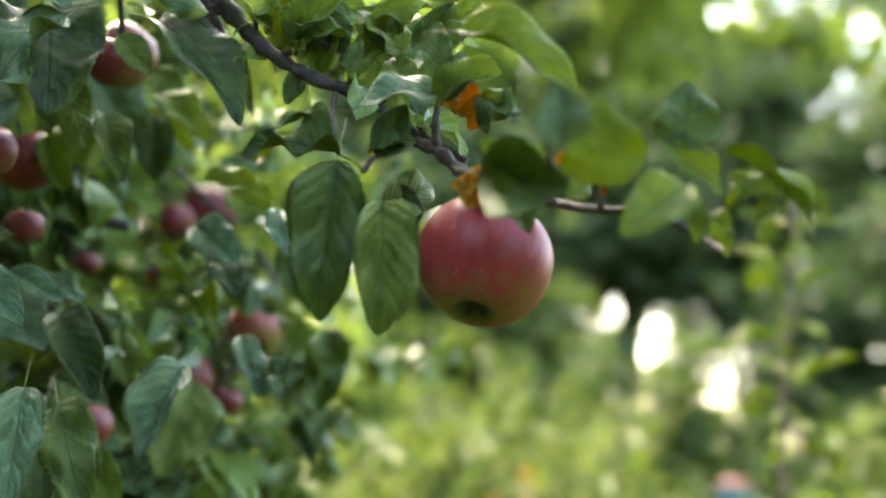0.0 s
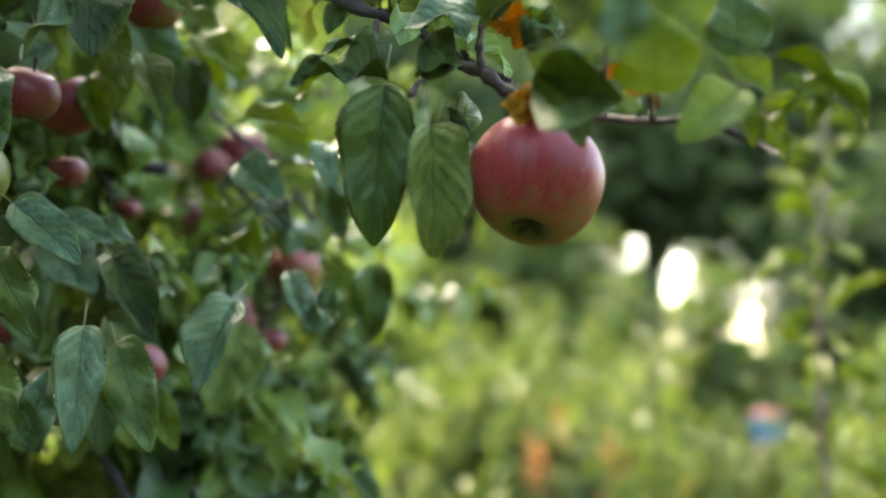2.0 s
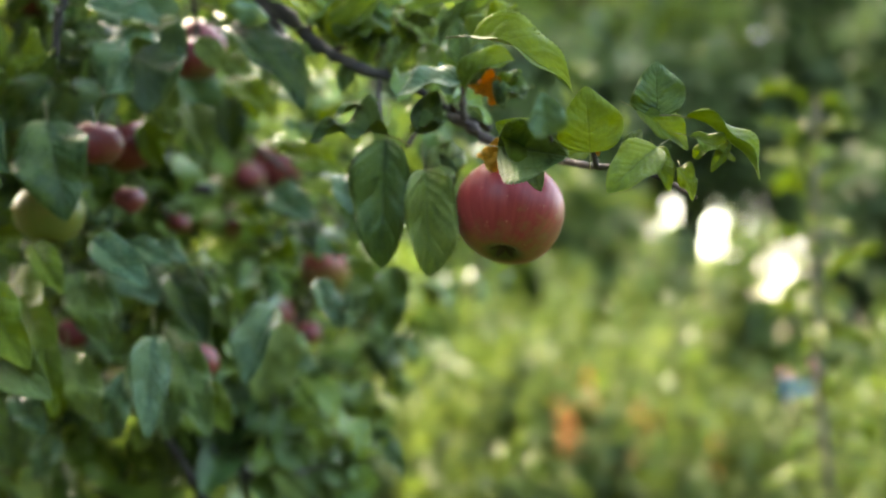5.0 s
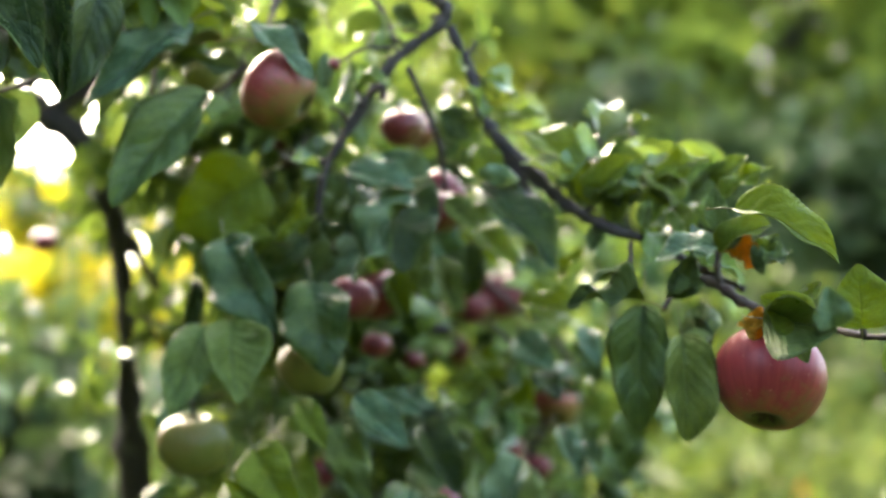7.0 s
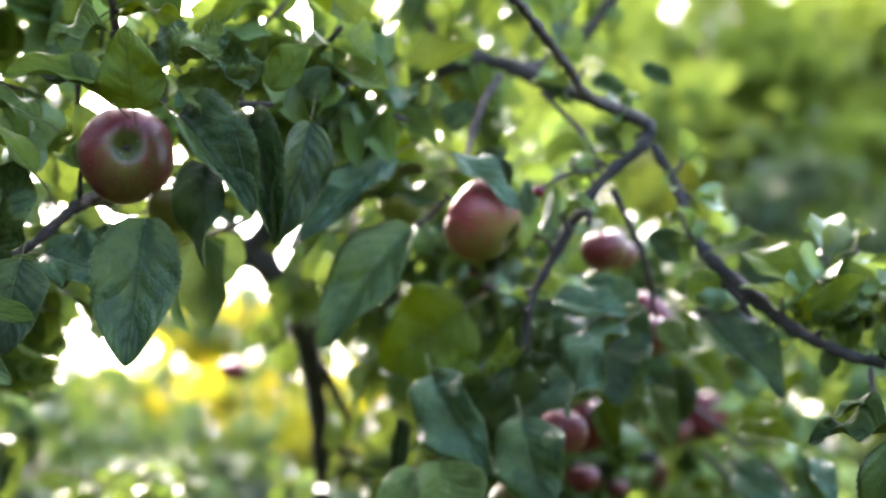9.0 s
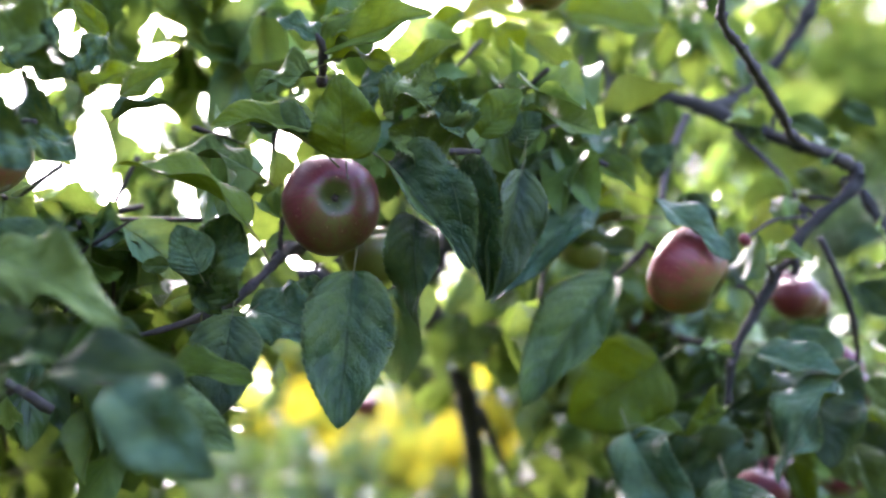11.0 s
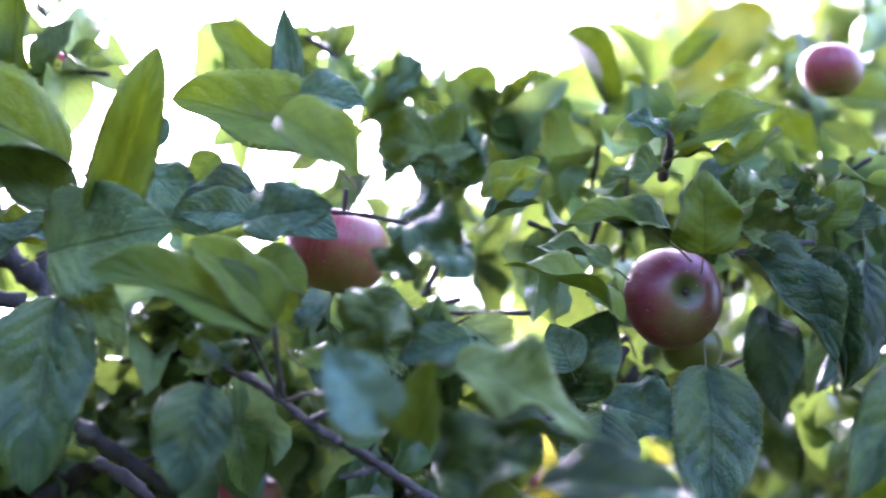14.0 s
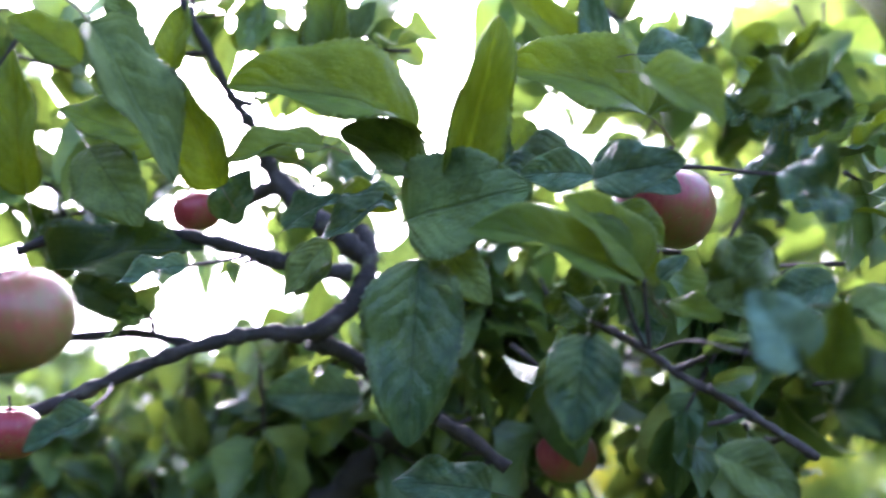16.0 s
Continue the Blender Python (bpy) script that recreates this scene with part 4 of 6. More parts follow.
limb(tree, "branch", [(-0.745, 0.282, 1.801, 0.0021), (-0.723, 0.287, 1.784, 0.0023), (-0.709, 0.298, 1.771, 0.0026), (-0.691, 0.312, 1.759, 0.0028), (-0.674, 0.336, 1.745, 0.0029), (-0.653, 0.364, 1.727, 0.0029)], M_TWIG, 71, spurs=True)
limb(tree, "branch", [(-0.896, 0.340, 1.771, 0.0045), (-0.881, 0.351, 1.761, 0.0045), (-0.860, 0.369, 1.739, 0.0048)], M_TWIG, 72)
limb(tree, "twig", [(-0.719, 0.243, 1.812, 0.0012), (-0.724, 0.269, 1.799, 0.0013), (-0.724, 0.286, 1.786, 0.0013)], M_TWIG, 73)
limb(tree, "twig", [(-0.711, 0.257, 1.818, 0.0012), (-0.717, 0.273, 1.799, 0.0013), (-0.722, 0.287, 1.786, 0.0013)], M_TWIG, 74)
limb(tree, "twig", [(-0.722, 0.288, 1.784, 0.0010), (-0.690, 0.268, 1.782, 0.0009), (-0.648, 0.226, 1.761, 0.0008), (-0.616, 0.199, 1.748, 0.0008)], M_TWIG, 75)
limb(tree, "twig", [(-0.698, 0.292, 1.895, 0.0013), (-0.680, 0.301, 1.893, 0.0013), (-0.649, 0.296, 1.881, 0.0013), (-0.626, 0.297, 1.876, 0.0013)], M_TWIG, 76)
limb(tree, "branch", [(-1.196, 0.206, 1.775, 0.0044), (-1.145, 0.230, 1.792, 0.0047), (-1.108, 0.246, 1.808, 0.0050), (-1.060, 0.268, 1.827, 0.0053), (-1.023, 0.297, 1.840, 0.0057), (-0.992, 0.316, 1.840, 0.0063), (-0.975, 0.333, 1.854, 0.0076), (-0.963, 0.344, 1.876, 0.0090), (-0.959, 0.348, 1.902, 0.0078), (-0.972, 0.356, 1.925, 0.0066)], M_BARK, 81)
limb(tree, "branch", [(-0.995, 0.327, 1.839, 0.0076), (-0.978, 0.366, 1.827, 0.0071), (-0.952, 0.419, 1.795, 0.0065), (-0.932, 0.479, 1.767, 0.0064), (-0.914, 0.569, 1.721, 0.0071)], M_BARK, 82, spurs=True)
limb(tree, "branch", [(-1.056, 0.239, 1.906, 0.0044), (-1.023, 0.274, 1.898, 0.0057), (-0.997, 0.306, 1.889, 0.0061), (-0.968, 0.337, 1.886, 0.0070)], M_BARK, 83, spurs=True)
limb(tree, "branch", [(-1.018, 0.185, 2.071, 0.0031), (-1.010, 0.219, 2.027, 0.0034), (-1.008, 0.243, 2.001, 0.0037), (-1.004, 0.265, 1.982, 0.0045), (-1.011, 0.293, 1.963, 0.0071), (-0.994, 0.314, 1.935, 0.0093), (-0.976, 0.333, 1.915, 0.0078), (-0.961, 0.348, 1.899, 0.0085)], M_BARK, 84, spurs=True)
limb(tree, "twig", [(-1.150, 0.187, 1.894, 0.0040), (-1.125, 0.199, 1.903, 0.0036), (-1.091, 0.220, 1.901, 0.0024)], M_BARK, 85)
limb(tree, "branch", [(-1.138, 0.229, 1.839, 0.0028), (-1.096, 0.253, 1.841, 0.0032), (-1.063, 0.276, 1.833, 0.0036)], M_BARK, 86, spurs=True)
limb(tree, "branch", [(-1.201, 0.468, 1.697, 0.0195), (-1.100, 0.477, 1.734, 0.0152), (-1.045, 0.471, 1.771, 0.0121), (-0.996, 0.455, 1.792, 0.0090)], M_BARK, 87, spurs=True)
limb(tree, "twig", [(-0.983, 0.181, 1.853, 0.0011), (-0.993, 0.218, 1.867, 0.0011), (-1.014, 0.271, 1.889, 0.0016)], M_TWIG, 88)
limb(tree, "twig", [(-1.023, 0.145, 1.757, 0.0013), (-1.069, 0.205, 1.785, 0.0015), (-1.109, 0.247, 1.805, 0.0016)], M_TWIG, 89)
limb(tree, "branch", [(-1.059, 0.326, 1.961, 0.0062), (-1.017, 0.316, 1.958, 0.0068), (-0.994, 0.314, 1.937, 0.0075)], M_BARK, 90)

# apples
apple((0.024, 0.687, 1.613), 0.0805, (0.170, 0.330, 0.930), M_APPLE, "large ripe red apple hanging by itself from the branch", flat=0.94, eye=1.9)
apple((-0.351, 0.707, 1.865), 0.0669, (-0.801, -0.145, 0.581), M_APPLE_HALF, "pink and green apple with a deep cleft", cleft=0.13)
apple((-0.289, 0.953, 1.891), 0.0345, (0.096, -0.320, 0.943), M_APPLE_SHADED, "small pink apple half hidden behind a twig")
apple((-0.264, 0.929, 1.803), 0.0480, (0.096, -0.320, 0.943), M_APPLE_SHADED, "red apple behind a large leaf")
apple((-0.330, 0.849, 1.710), 0.0447, (0.282, -0.260, 0.924), M_APPLE_DEEP, "dark red glossy apple beside a leaf")
apple((-0.359, 0.814, 1.644), 0.0598, (-0.010, 0.050, 0.999), M_APPLE_GREEN, "pale green apple covered by a leaf")
apple((-0.346, 0.991, 1.681), 0.0323, (0.070, -0.228, 0.971), M_APPLE_DEEP, "small dark red apple deep in the leaves")
apple((-0.322, 1.440, 1.775), 0.0480, (-0.010, 0.050, 0.999), M_APPLE_SHADED, "red apple in a cluster of three")
apple((-0.295, 1.500, 1.800), 0.0771, (0.070, -0.228, 0.971), M_APPLE_DEEP, "brownish red apple in a cluster of three")
apple((-0.372, 1.520, 1.725), 0.0540, (0.050, 0.607, 0.793), M_APPLE_DEEP, "dark red apple with its eye turned outward")
apple((-0.473, 0.837, 1.931), 0.0454, (0.343, -0.139, 0.929), M_APPLE_GREEN, "green apple in the shade of leaves")
apple((-0.483, 0.668, 1.951), 0.0395, (-0.120, -0.277, 0.953), M_APPLE_GREEN, "green apple with a pink shoulder among leaves")
apple((-0.558, 0.583, 1.865), 0.0448, (0.096, -0.320, 0.943), M_APPLE_GREEN, "green apple tucked behind a larger one")
apple((-1.060, 1.579, 1.935), 0.0446, (0.070, -0.228, 0.971), M_APPLE_DEEP, "small dark purple apple against yellow leaves")
apple((-0.312, 0.732, 1.893), 0.0111, (0.860, 0.120, 0.496), M_APPLE_DEEP, "tiny shrivelled dark fruit on a long stalk", stem=2.0)
apple((-0.474, 0.833, 1.580), 0.0664, (0.072, -0.269, 0.961), M_APPLE_GREEN, "pale yellow green apple hanging low")
apple((-0.339, 1.200, 1.979), 0.0279, (0.052, -0.174, 0.983), M_APPLE_SHADED, "small red apple deep in the foliage")
apple((-0.201, 1.320, 1.633), 0.0635, (-0.119, 0.618, 0.777), M_APPLE_HALF, "red and green apple with its eye turned outward")
apple((-0.274, 1.315, 1.437), 0.0327, (-0.041, 0.909, 0.414), M_APPLE_DEEP, "small purple apple with its eye outward")
apple((-0.267, 1.300, 1.583), 0.0641, (0.934, 0.022, 0.355), M_APPLE_SHADED, "pink apple lying across a twig")
apple((-0.223, 1.306, 1.556), 0.0362, (0.059, -0.102, 0.993), M_APPLE_SHADED, "small pink apple below a twig")
apple((-0.420, 1.042, 1.554), 0.0360, (0.059, -0.102, 0.993), M_APPLE_DEEP, "dark red apple in the shade")
apple((-0.282, 1.004, 1.518), 0.0418, (-0.478, -0.123, 0.870), M_APPLE_SHADED, "bright red apple behind a folded leaf")
apple((-0.353, 1.002, 1.494), 0.0602, (0.046, 0.095, 0.994), M_APPLE_GREEN, "green apple with a rosy base behind leaves")
apple((-0.362, 1.233, 1.688), 0.0283, (0.059, -0.102, 0.993), M_APPLE_SHADED, "small red apple deep in the foliage")
apple((-0.548, 0.497, 1.880), 0.0678, (-0.563, 0.816, 0.130), M_APPLE_DEEP, "dark red and green apple with its eye turned outward", eye=0.75)
apple((-0.566, 0.602, 1.880), 0.0384, (0.108, -0.262, 0.959), M_APPLE_GREEN, "green apple behind a dark red one")
apple((-0.442, 0.632, 2.090), 0.0500, (0.070, -0.173, 0.982), M_APPLE_HALF, "red and green apple high in the tree")
apple((-0.297, 0.918, 1.888), 0.0449, (-0.038, -0.418, 0.908), M_APPLE_SHADED, "bright pink apple beside a bent branch")
apple((-0.275, 0.999, 1.838), 0.0507, (0.580, -0.016, 0.815), M_APPLE_SHADED, "red apple half covered by leaves")
apple((-0.334, 0.954, 1.726), 0.0562, (-0.275, -0.397, 0.875), M_APPLE_SHADED, "red apple low among the leaves")
apple((-0.467, 1.064, 1.913), 0.0483, (0.108, -0.262, 0.959), M_APPLE_DEEP, "dull red apple in the shade")
apple((-0.736, 0.367, 1.899), 0.0670, (0.334, -0.267, 0.904), M_APPLE_HALF, "large green apple with a pink shoulder")
apple((-0.809, 0.551, 1.911), 0.0419, (0.141, -0.317, 0.938), M_APPLE, "pink apple against the bright sky")
apple((-1.014, 0.393, 2.104), 0.0371, (0.147, -0.289, 0.946), M_APPLE, "small pink apple against the sky")
apple((-0.865, 0.475, 1.760), 0.0460, (0.147, -0.289, 0.946), M_APPLE_HALF, "red apple under a drooping leaf")
apple((-0.986, 0.057, 1.788), 0.0654, (0.073, -0.478, 0.875), M_APPLE_HALF, "large pink and yellow apple close to the branch")
apple((-1.095, 0.309, 1.950), 0.0388, (-0.080, -0.405, 0.911), M_APPLE, "pink apple behind a twig")
apple((-1.127, 0.179, 1.761), 0.0409, (0.173, -0.267, 0.948), M_APPLE, "pink apple below a larger one")

# leaves round the single red apple
leaf(tree, (-0.063, 0.687, 1.672), (-0.071, 0.700, 1.581), (-0.077, -0.996, -0.052), "flat", "green", .50)
leaf(tree, (-0.036, 0.691, 1.649), (-0.035, 0.702, 1.572), (0.170, -0.985, -0.044), "fold", "green", .50)
leaf(tree, (-0.035, 0.711, 1.652), (-0.006, 0.729, 1.669), (0.026, -0.989, -0.148), "flat", "green", .75)
leaf(tree, (-0.033, 0.714, 1.665), (-0.018, 0.733, 1.639), (0.026, -0.989, -0.148), "flat", "green", .7)
leaf(tree, (-0.006, 0.682, 1.712), (-0.055, 0.683, 1.701), (-0.003, -0.804, 0.594), "arch", "blue", .52)
leaf(tree, (-0.040, 0.687, 1.675), (-0.024, 0.683, 1.706), (0.221, -0.965, -0.139), "cup", "green", .72)
leaf(tree, (-0.045, 0.687, 1.676), (-0.017, 0.686, 1.684), (-0.008, -0.712, 0.702), "fold", "green", .6)
leaf(tree, (-0.061, 0.686, 1.675), (-0.116, 0.684, 1.679), (-0.006, -0.756, 0.654), "wavy", "green", .40)
leaf(tree, (-0.067, 0.682, 1.700), (-0.107, 0.684, 1.683), (-0.013, -0.610, 0.792), "flat", "green", .3)
leaf(tree, (-0.004, 0.683, 1.706), (0.032, 0.681, 1.724), (0.003, -0.880, 0.475), "curl", "fresh", .45)
leaf(tree, (-0.002, 0.683, 1.709), (0.008, 0.679, 1.738), (0.019, -0.999, 0.049), "flat", "green", .6)
leaf(tree, (-0.006, 0.681, 1.722), (-0.007, 0.676, 1.754), (0.019, -0.999, 0.049), "flat", "green", .55)
leaf(tree, (0.019, 0.685, 1.694), (0.046, 0.685, 1.704), (0.008, -0.937, 0.351), "crumple", "green", .8)
leaf(tree, (0.020, 0.684, 1.702), (0.036, 0.682, 1.718), (0.016, -0.990, 0.142), "wavy", "fresh", .6)
leaf(tree, (0.004, 0.610, 1.724), (0.067, 0.598, 1.681), (0.309, -0.868, 0.390), "arch", "fresh", .42)
leaf(tree, (0.045, 0.455, 1.625), (0.042, 0.437, 1.643), (0.016, -0.990, 0.142), "flat", "pale", .8)
leaf(tree, (0.075, 0.574, 1.636), (0.073, 0.558, 1.675), (0.019, -0.999, 0.049), "round", "fresh", .98)
leaf(tree, (0.121, 0.602, 1.663), (0.122, 0.596, 1.698), (0.019, -0.999, 0.049), "round", "green", 1.0)
leaf(tree, (0.109, 0.601, 1.668), (0.141, 0.606, 1.641), (0.111, -0.910, 0.400), "flat", "fresh", .55)
leaf(tree, (0.139, 0.593, 1.660), (0.180, 0.580, 1.615), (0.559, -0.386, 0.734), "arch", "fresh", .36)
leaf(tree, (0.139, 0.585, 1.646), (0.165, 0.578, 1.626), (0.206, -0.735, 0.646), "wavy", "fresh", .5)
leaf(tree, (0.162, 0.576, 1.639), (0.150, 0.578, 1.621), (0.006, -0.917, 0.398), "flat", "fresh", .4)
leaf(tree, (0.117, 0.575, 1.638), (0.083, 0.558, 1.607), (0.006, -0.917, 0.398), "flat", "fresh", .6)
leaf(tree, (0.117, 0.585, 1.639), (0.124, 0.579, 1.612), (0.019, -0.999, 0.049), "flat", "fresh", .5)
leaf(tree, (0.099, 0.605, 1.637), (0.111, 0.603, 1.655), (0.019, -0.999, 0.049), "flat", "green", .6)
leaf(tree, (0.133, 0.587, 1.627), (0.138, 0.580, 1.606), (0.016, -0.990, 0.142), "wavy", "fresh", .55)
leaf(tree, (0.145, 0.607, 1.635), (0.155, 0.605, 1.646), (0.011, -0.964, 0.266), "flat", "fresh", .6)
leaf(tree, (0.046, 0.613, 1.643), (0.018, 0.599, 1.663), (0.016, -0.990, 0.142), "round", "fresh", .85)
leaf(tree, (0.018, 0.611, 1.649), (0.063, 0.594, 1.638), (0.030, -0.956, -0.293), "cup", "green", .85)
leaf(tree, (0.032, 0.622, 1.645), (0.045, 0.616, 1.621), (0.223, -0.946, -0.235), "flat", "green", .7)
leaf(tree, (0.021, 0.658, 1.643), (0.017, 0.650, 1.662), (-0.172, -0.976, 0.133), "crumple", "dry", .95)
leaf(tree, (0.026, 0.657, 1.647), (0.003, 0.651, 1.650), (0.006, -0.917, 0.398), "crumple", "dry", .55)
leaf(tree, (0.084, 0.634, 1.644), (0.058, 0.631, 1.663), (0.006, -0.917, 0.398), "crumple", "dry", .35)
leaf(tree, (-0.004, 0.693, 1.709), (0.023, 0.696, 1.692), (-0.012, -0.650, 0.760), "crumple", "dry", .2)
leaf(tree, (0.067, 0.653, 1.647), (0.082, 0.662, 1.659), (0.019, -0.999, 0.049), "flat", "fresh", .65)
leaf(tree, (0.046, 0.640, 1.662), (0.059, 0.639, 1.676), (0.019, -0.999, 0.049), "flat", "fresh", .6)
leaf(tree, (-0.015, 0.722, 1.711), (-0.024, 0.728, 1.738), (0.016, -0.990, 0.142), "flat", "blue", .5)
leaf(tree, (-0.026, 0.740, 1.729), (-0.037, 0.765, 1.761), (0.016, -0.990, 0.142), "flat", "fresh", .6)
leaf(tree, (-0.053, 0.764, 1.764), (-0.064, 0.748, 1.738), (0.016, -0.990, 0.142), "flat", "fresh", .5)
leaf(tree, (-0.074, 0.783, 1.770), (-0.089, 0.779, 1.792), (0.016, -0.990, 0.142), "flat", "green", .6)
leaf(tree, (-0.096, 0.768, 1.752), (-0.106, 0.772, 1.729), (-0.011, -0.993, 0.116), "flat", "green", .6)
leaf(tree, (-0.087, 0.768, 1.750), (-0.077, 0.763, 1.784), (-0.007, -1.000, 0.023), "flat", "fresh", .6)
leaf(tree, (-0.058, 0.766, 1.762), (-0.029, 0.762, 1.789), (-0.011, -0.993, 0.116), "flat", "fresh", .6)
leaf(tree, (-0.069, 0.766, 1.764), (-0.096, 0.761, 1.790), (-0.015, -0.970, 0.241), "wavy", "green", .6)
leaf(tree, (-0.036, 0.765, 1.767), (-0.059, 0.760, 1.795), (-0.015, -0.970, 0.241), "flat", "fresh", .7)
leaf(tree, (-0.062, 0.730, 1.739), (-0.055, 0.726, 1.760), (-0.011, -0.993, 0.116), "flat", "green", .55)
leaf(tree, (-0.006, 0.745, 1.768), (0.022, 0.741, 1.793), (-0.020, -0.927, 0.374), "arch", "fresh", .5)
leaf(tree, (0.001, 0.727, 1.757), (0.037, 0.722, 1.780), (-0.020, -0.927, 0.374), "wavy", "fresh", .4)
leaf(tree, (-0.233, 0.905, 1.840), (-0.144, 0.869, 1.754), (0.284, -0.886, 0.368), "flat", "green", .36)
leaf(tree, (-0.268, 1.009, 1.827), (-0.212, 1.014, 1.796), (-0.015, -0.970, 0.241), "wavy", "green", .35)
leaf(tree, (-0.310, 0.956, 1.837), (-0.377, 0.965, 1.789), (-0.011, -0.993, 0.116), "flat", "green", .5)

# leaves of the inner crown
leaf(tree, (-0.404, 0.682, 1.861), (-0.463, 0.638, 1.757), (-0.007, -0.999, -0.040), "flat", "green", .42)
leaf(tree, (-0.394, 0.783, 1.814), (-0.471, 0.773, 1.767), (0.267, -0.934, -0.238), "round", "fresh", .9)
leaf(tree, (-0.399, 0.702, 1.915), (-0.487, 0.671, 1.938), (0.248, -0.857, 0.451), "flat", "fresh", .38)
leaf(tree, (-0.401, 0.702, 1.913), (-0.491, 0.663, 1.837), (-0.283, -0.848, 0.449), "arch", "green", .32)
leaf(tree, (-0.430, 0.692, 1.919), (-0.492, 0.687, 1.870), (-0.061, -0.901, 0.430), "flat", "blue", .35)
leaf(tree, (-0.399, 0.729, 1.894), (-0.452, 0.710, 1.908), (0.264, -0.913, 0.313), "wavy", "green", .5)
leaf(tree, (-0.371, 0.677, 1.916), (-0.316, 0.685, 1.864), (0.513, -0.657, 0.552), "flat", "blue", .36)
leaf(tree, (-0.353, 0.711, 1.928), (-0.334, 0.726, 1.894), (0.363, -0.878, 0.311), "flat", "green", .5)
leaf(tree, (-0.427, 0.682, 1.962), (-0.388, 0.701, 1.932), (0.248, -0.857, 0.451), "arch", "fresh", .5)
leaf(tree, (-0.379, 0.699, 1.948), (-0.356, 0.701, 1.967), (0.276, -0.960, -0.043), "round", "green", .85)
# yellow-green leaf lit from behind; the yellow skin puts that light into its colour
leaf(tree, (-0.398, 0.924, 2.093), (-0.473, 0.911, 2.063), (0.273, -0.952, -0.140), "flat", "yellow", .65)
leaf(tree, (-0.236, 0.826, 2.030), (-0.211, 0.838, 2.013), (0.276, -0.960, -0.043), "flat", "green", .55)
leaf(tree, (-0.280, 0.816, 2.021), (-0.248, 0.830, 2.003), (0.276, -0.960, -0.043), "flat", "green", .5)
leaf(tree, (-0.326, 0.826, 2.012), (-0.304, 0.826, 2.037), (0.276, -0.960, -0.043), "flat", "green", .6)
leaf(tree, (-0.282, 0.817, 1.805), (-0.268, 0.788, 1.724), (0.276, -0.960, -0.043), "wavy", "green", .85)
leaf(tree, (-0.259, 0.843, 1.813), (-0.297, 0.825, 1.839), (0.272, -0.946, 0.177), "round", "blue", .7)
leaf(tree, (-0.319, 0.853, 1.831), (-0.329, 0.859, 1.796), (0.276, -0.960, -0.043), "flat", "blue", .6)
leaf(tree, (-0.411, 0.740, 1.751), (-0.362, 0.721, 1.670), (-0.014, -0.991, -0.133), "flat", "blue", .62)
leaf(tree, (-0.344, 0.769, 1.715), (-0.326, 0.762, 1.636), (0.273, -0.952, -0.140), "flat", "deep", .76)
leaf(tree, (-0.422, 0.724, 1.675), (-0.437, 0.696, 1.600), (0.273, -0.952, -0.140), "flat", "green", .52)
leaf(tree, (-0.401, 0.729, 1.680), (-0.386, 0.709, 1.609), (0.450, -0.861, -0.234), "cup", "green", .72)
leaf(tree, (-0.371, 0.753, 1.748), (-0.420, 0.739, 1.746), (0.201, -0.688, 0.697), "flat", "fresh", .4)
leaf(tree, (-0.459, 0.787, 1.724), (-0.472, 0.795, 1.677), (0.638, -0.760, -0.120), "fold", "green", .35)
leaf(tree, (-0.179, 0.783, 1.844), (-0.138, 0.793, 1.852), (0.191, -0.653, 0.733), "flat", "fresh", .42)
leaf(tree, (-0.158, 0.780, 1.835), (-0.101, 0.767, 1.784), (0.350, -0.852, 0.390), "arch", "fresh", .42)
leaf(tree, (-0.206, 0.809, 1.797), (-0.139, 0.794, 1.719), (0.457, -0.835, 0.305), "arch", "deep", .42)
leaf(tree, (-0.101, 0.771, 1.767), (-0.067, 0.751, 1.799), (0.248, -0.857, 0.451), "curl", "fresh", .45)
leaf(tree, (-0.031, 0.760, 1.764), (-0.059, 0.746, 1.787), (0.248, -0.857, 0.451), "round", "fresh", .8)
leaf(tree, (-0.051, 0.750, 1.782), (-0.006, 0.759, 1.797), (0.248, -0.857, 0.451), "wavy", "fresh", .45)
leaf(tree, (-0.024, 0.742, 1.760), (0.002, 0.741, 1.791), (0.272, -0.946, 0.177), "twist", "under", .4)
leaf(tree, (-0.067, 0.758, 1.772), (-0.101, 0.749, 1.768), (0.201, -0.688, 0.697), "flat", "fresh", .5)
leaf(tree, (-0.125, 0.782, 1.781), (-0.098, 0.786, 1.798), (0.264, -0.913, 0.313), "flat", "fresh", .6)
leaf(tree, (-0.116, 0.785, 1.781), (-0.135, 0.776, 1.794), (0.264, -0.913, 0.313), "flat", "green", .5)
leaf(tree, (-0.199, 0.782, 1.825), (-0.183, 0.794, 1.796), (0.273, -0.952, -0.140), "flat", "fresh", .85)
leaf(tree, (-0.209, 0.816, 1.847), (-0.237, 0.803, 1.868), (0.276, -0.960, -0.043), "flat", "green", .8)
leaf(tree, (-0.240, 0.842, 1.797), (-0.218, 0.854, 1.773), (0.276, -0.960, -0.043), "flat", "green", .7)
leaf(tree, (-0.193, 0.806, 1.864), (-0.173, 0.802, 1.861), (0.248, -0.857, 0.451), "flat", "fresh", .4)
leaf(tree, (-0.204, 0.820, 1.879), (-0.227, 0.812, 1.884), (0.248, -0.857, 0.451), "wavy", "fresh", .5)
leaf(tree, (-0.275, 0.789, 1.964), (-0.253, 0.800, 1.945), (0.276, -0.960, 0.051), "flat", "green", .6)
leaf(tree, (-0.335, 0.855, 1.806), (-0.366, 0.851, 1.786), (0.276, -0.960, 0.051), "crumple", "green", .6)
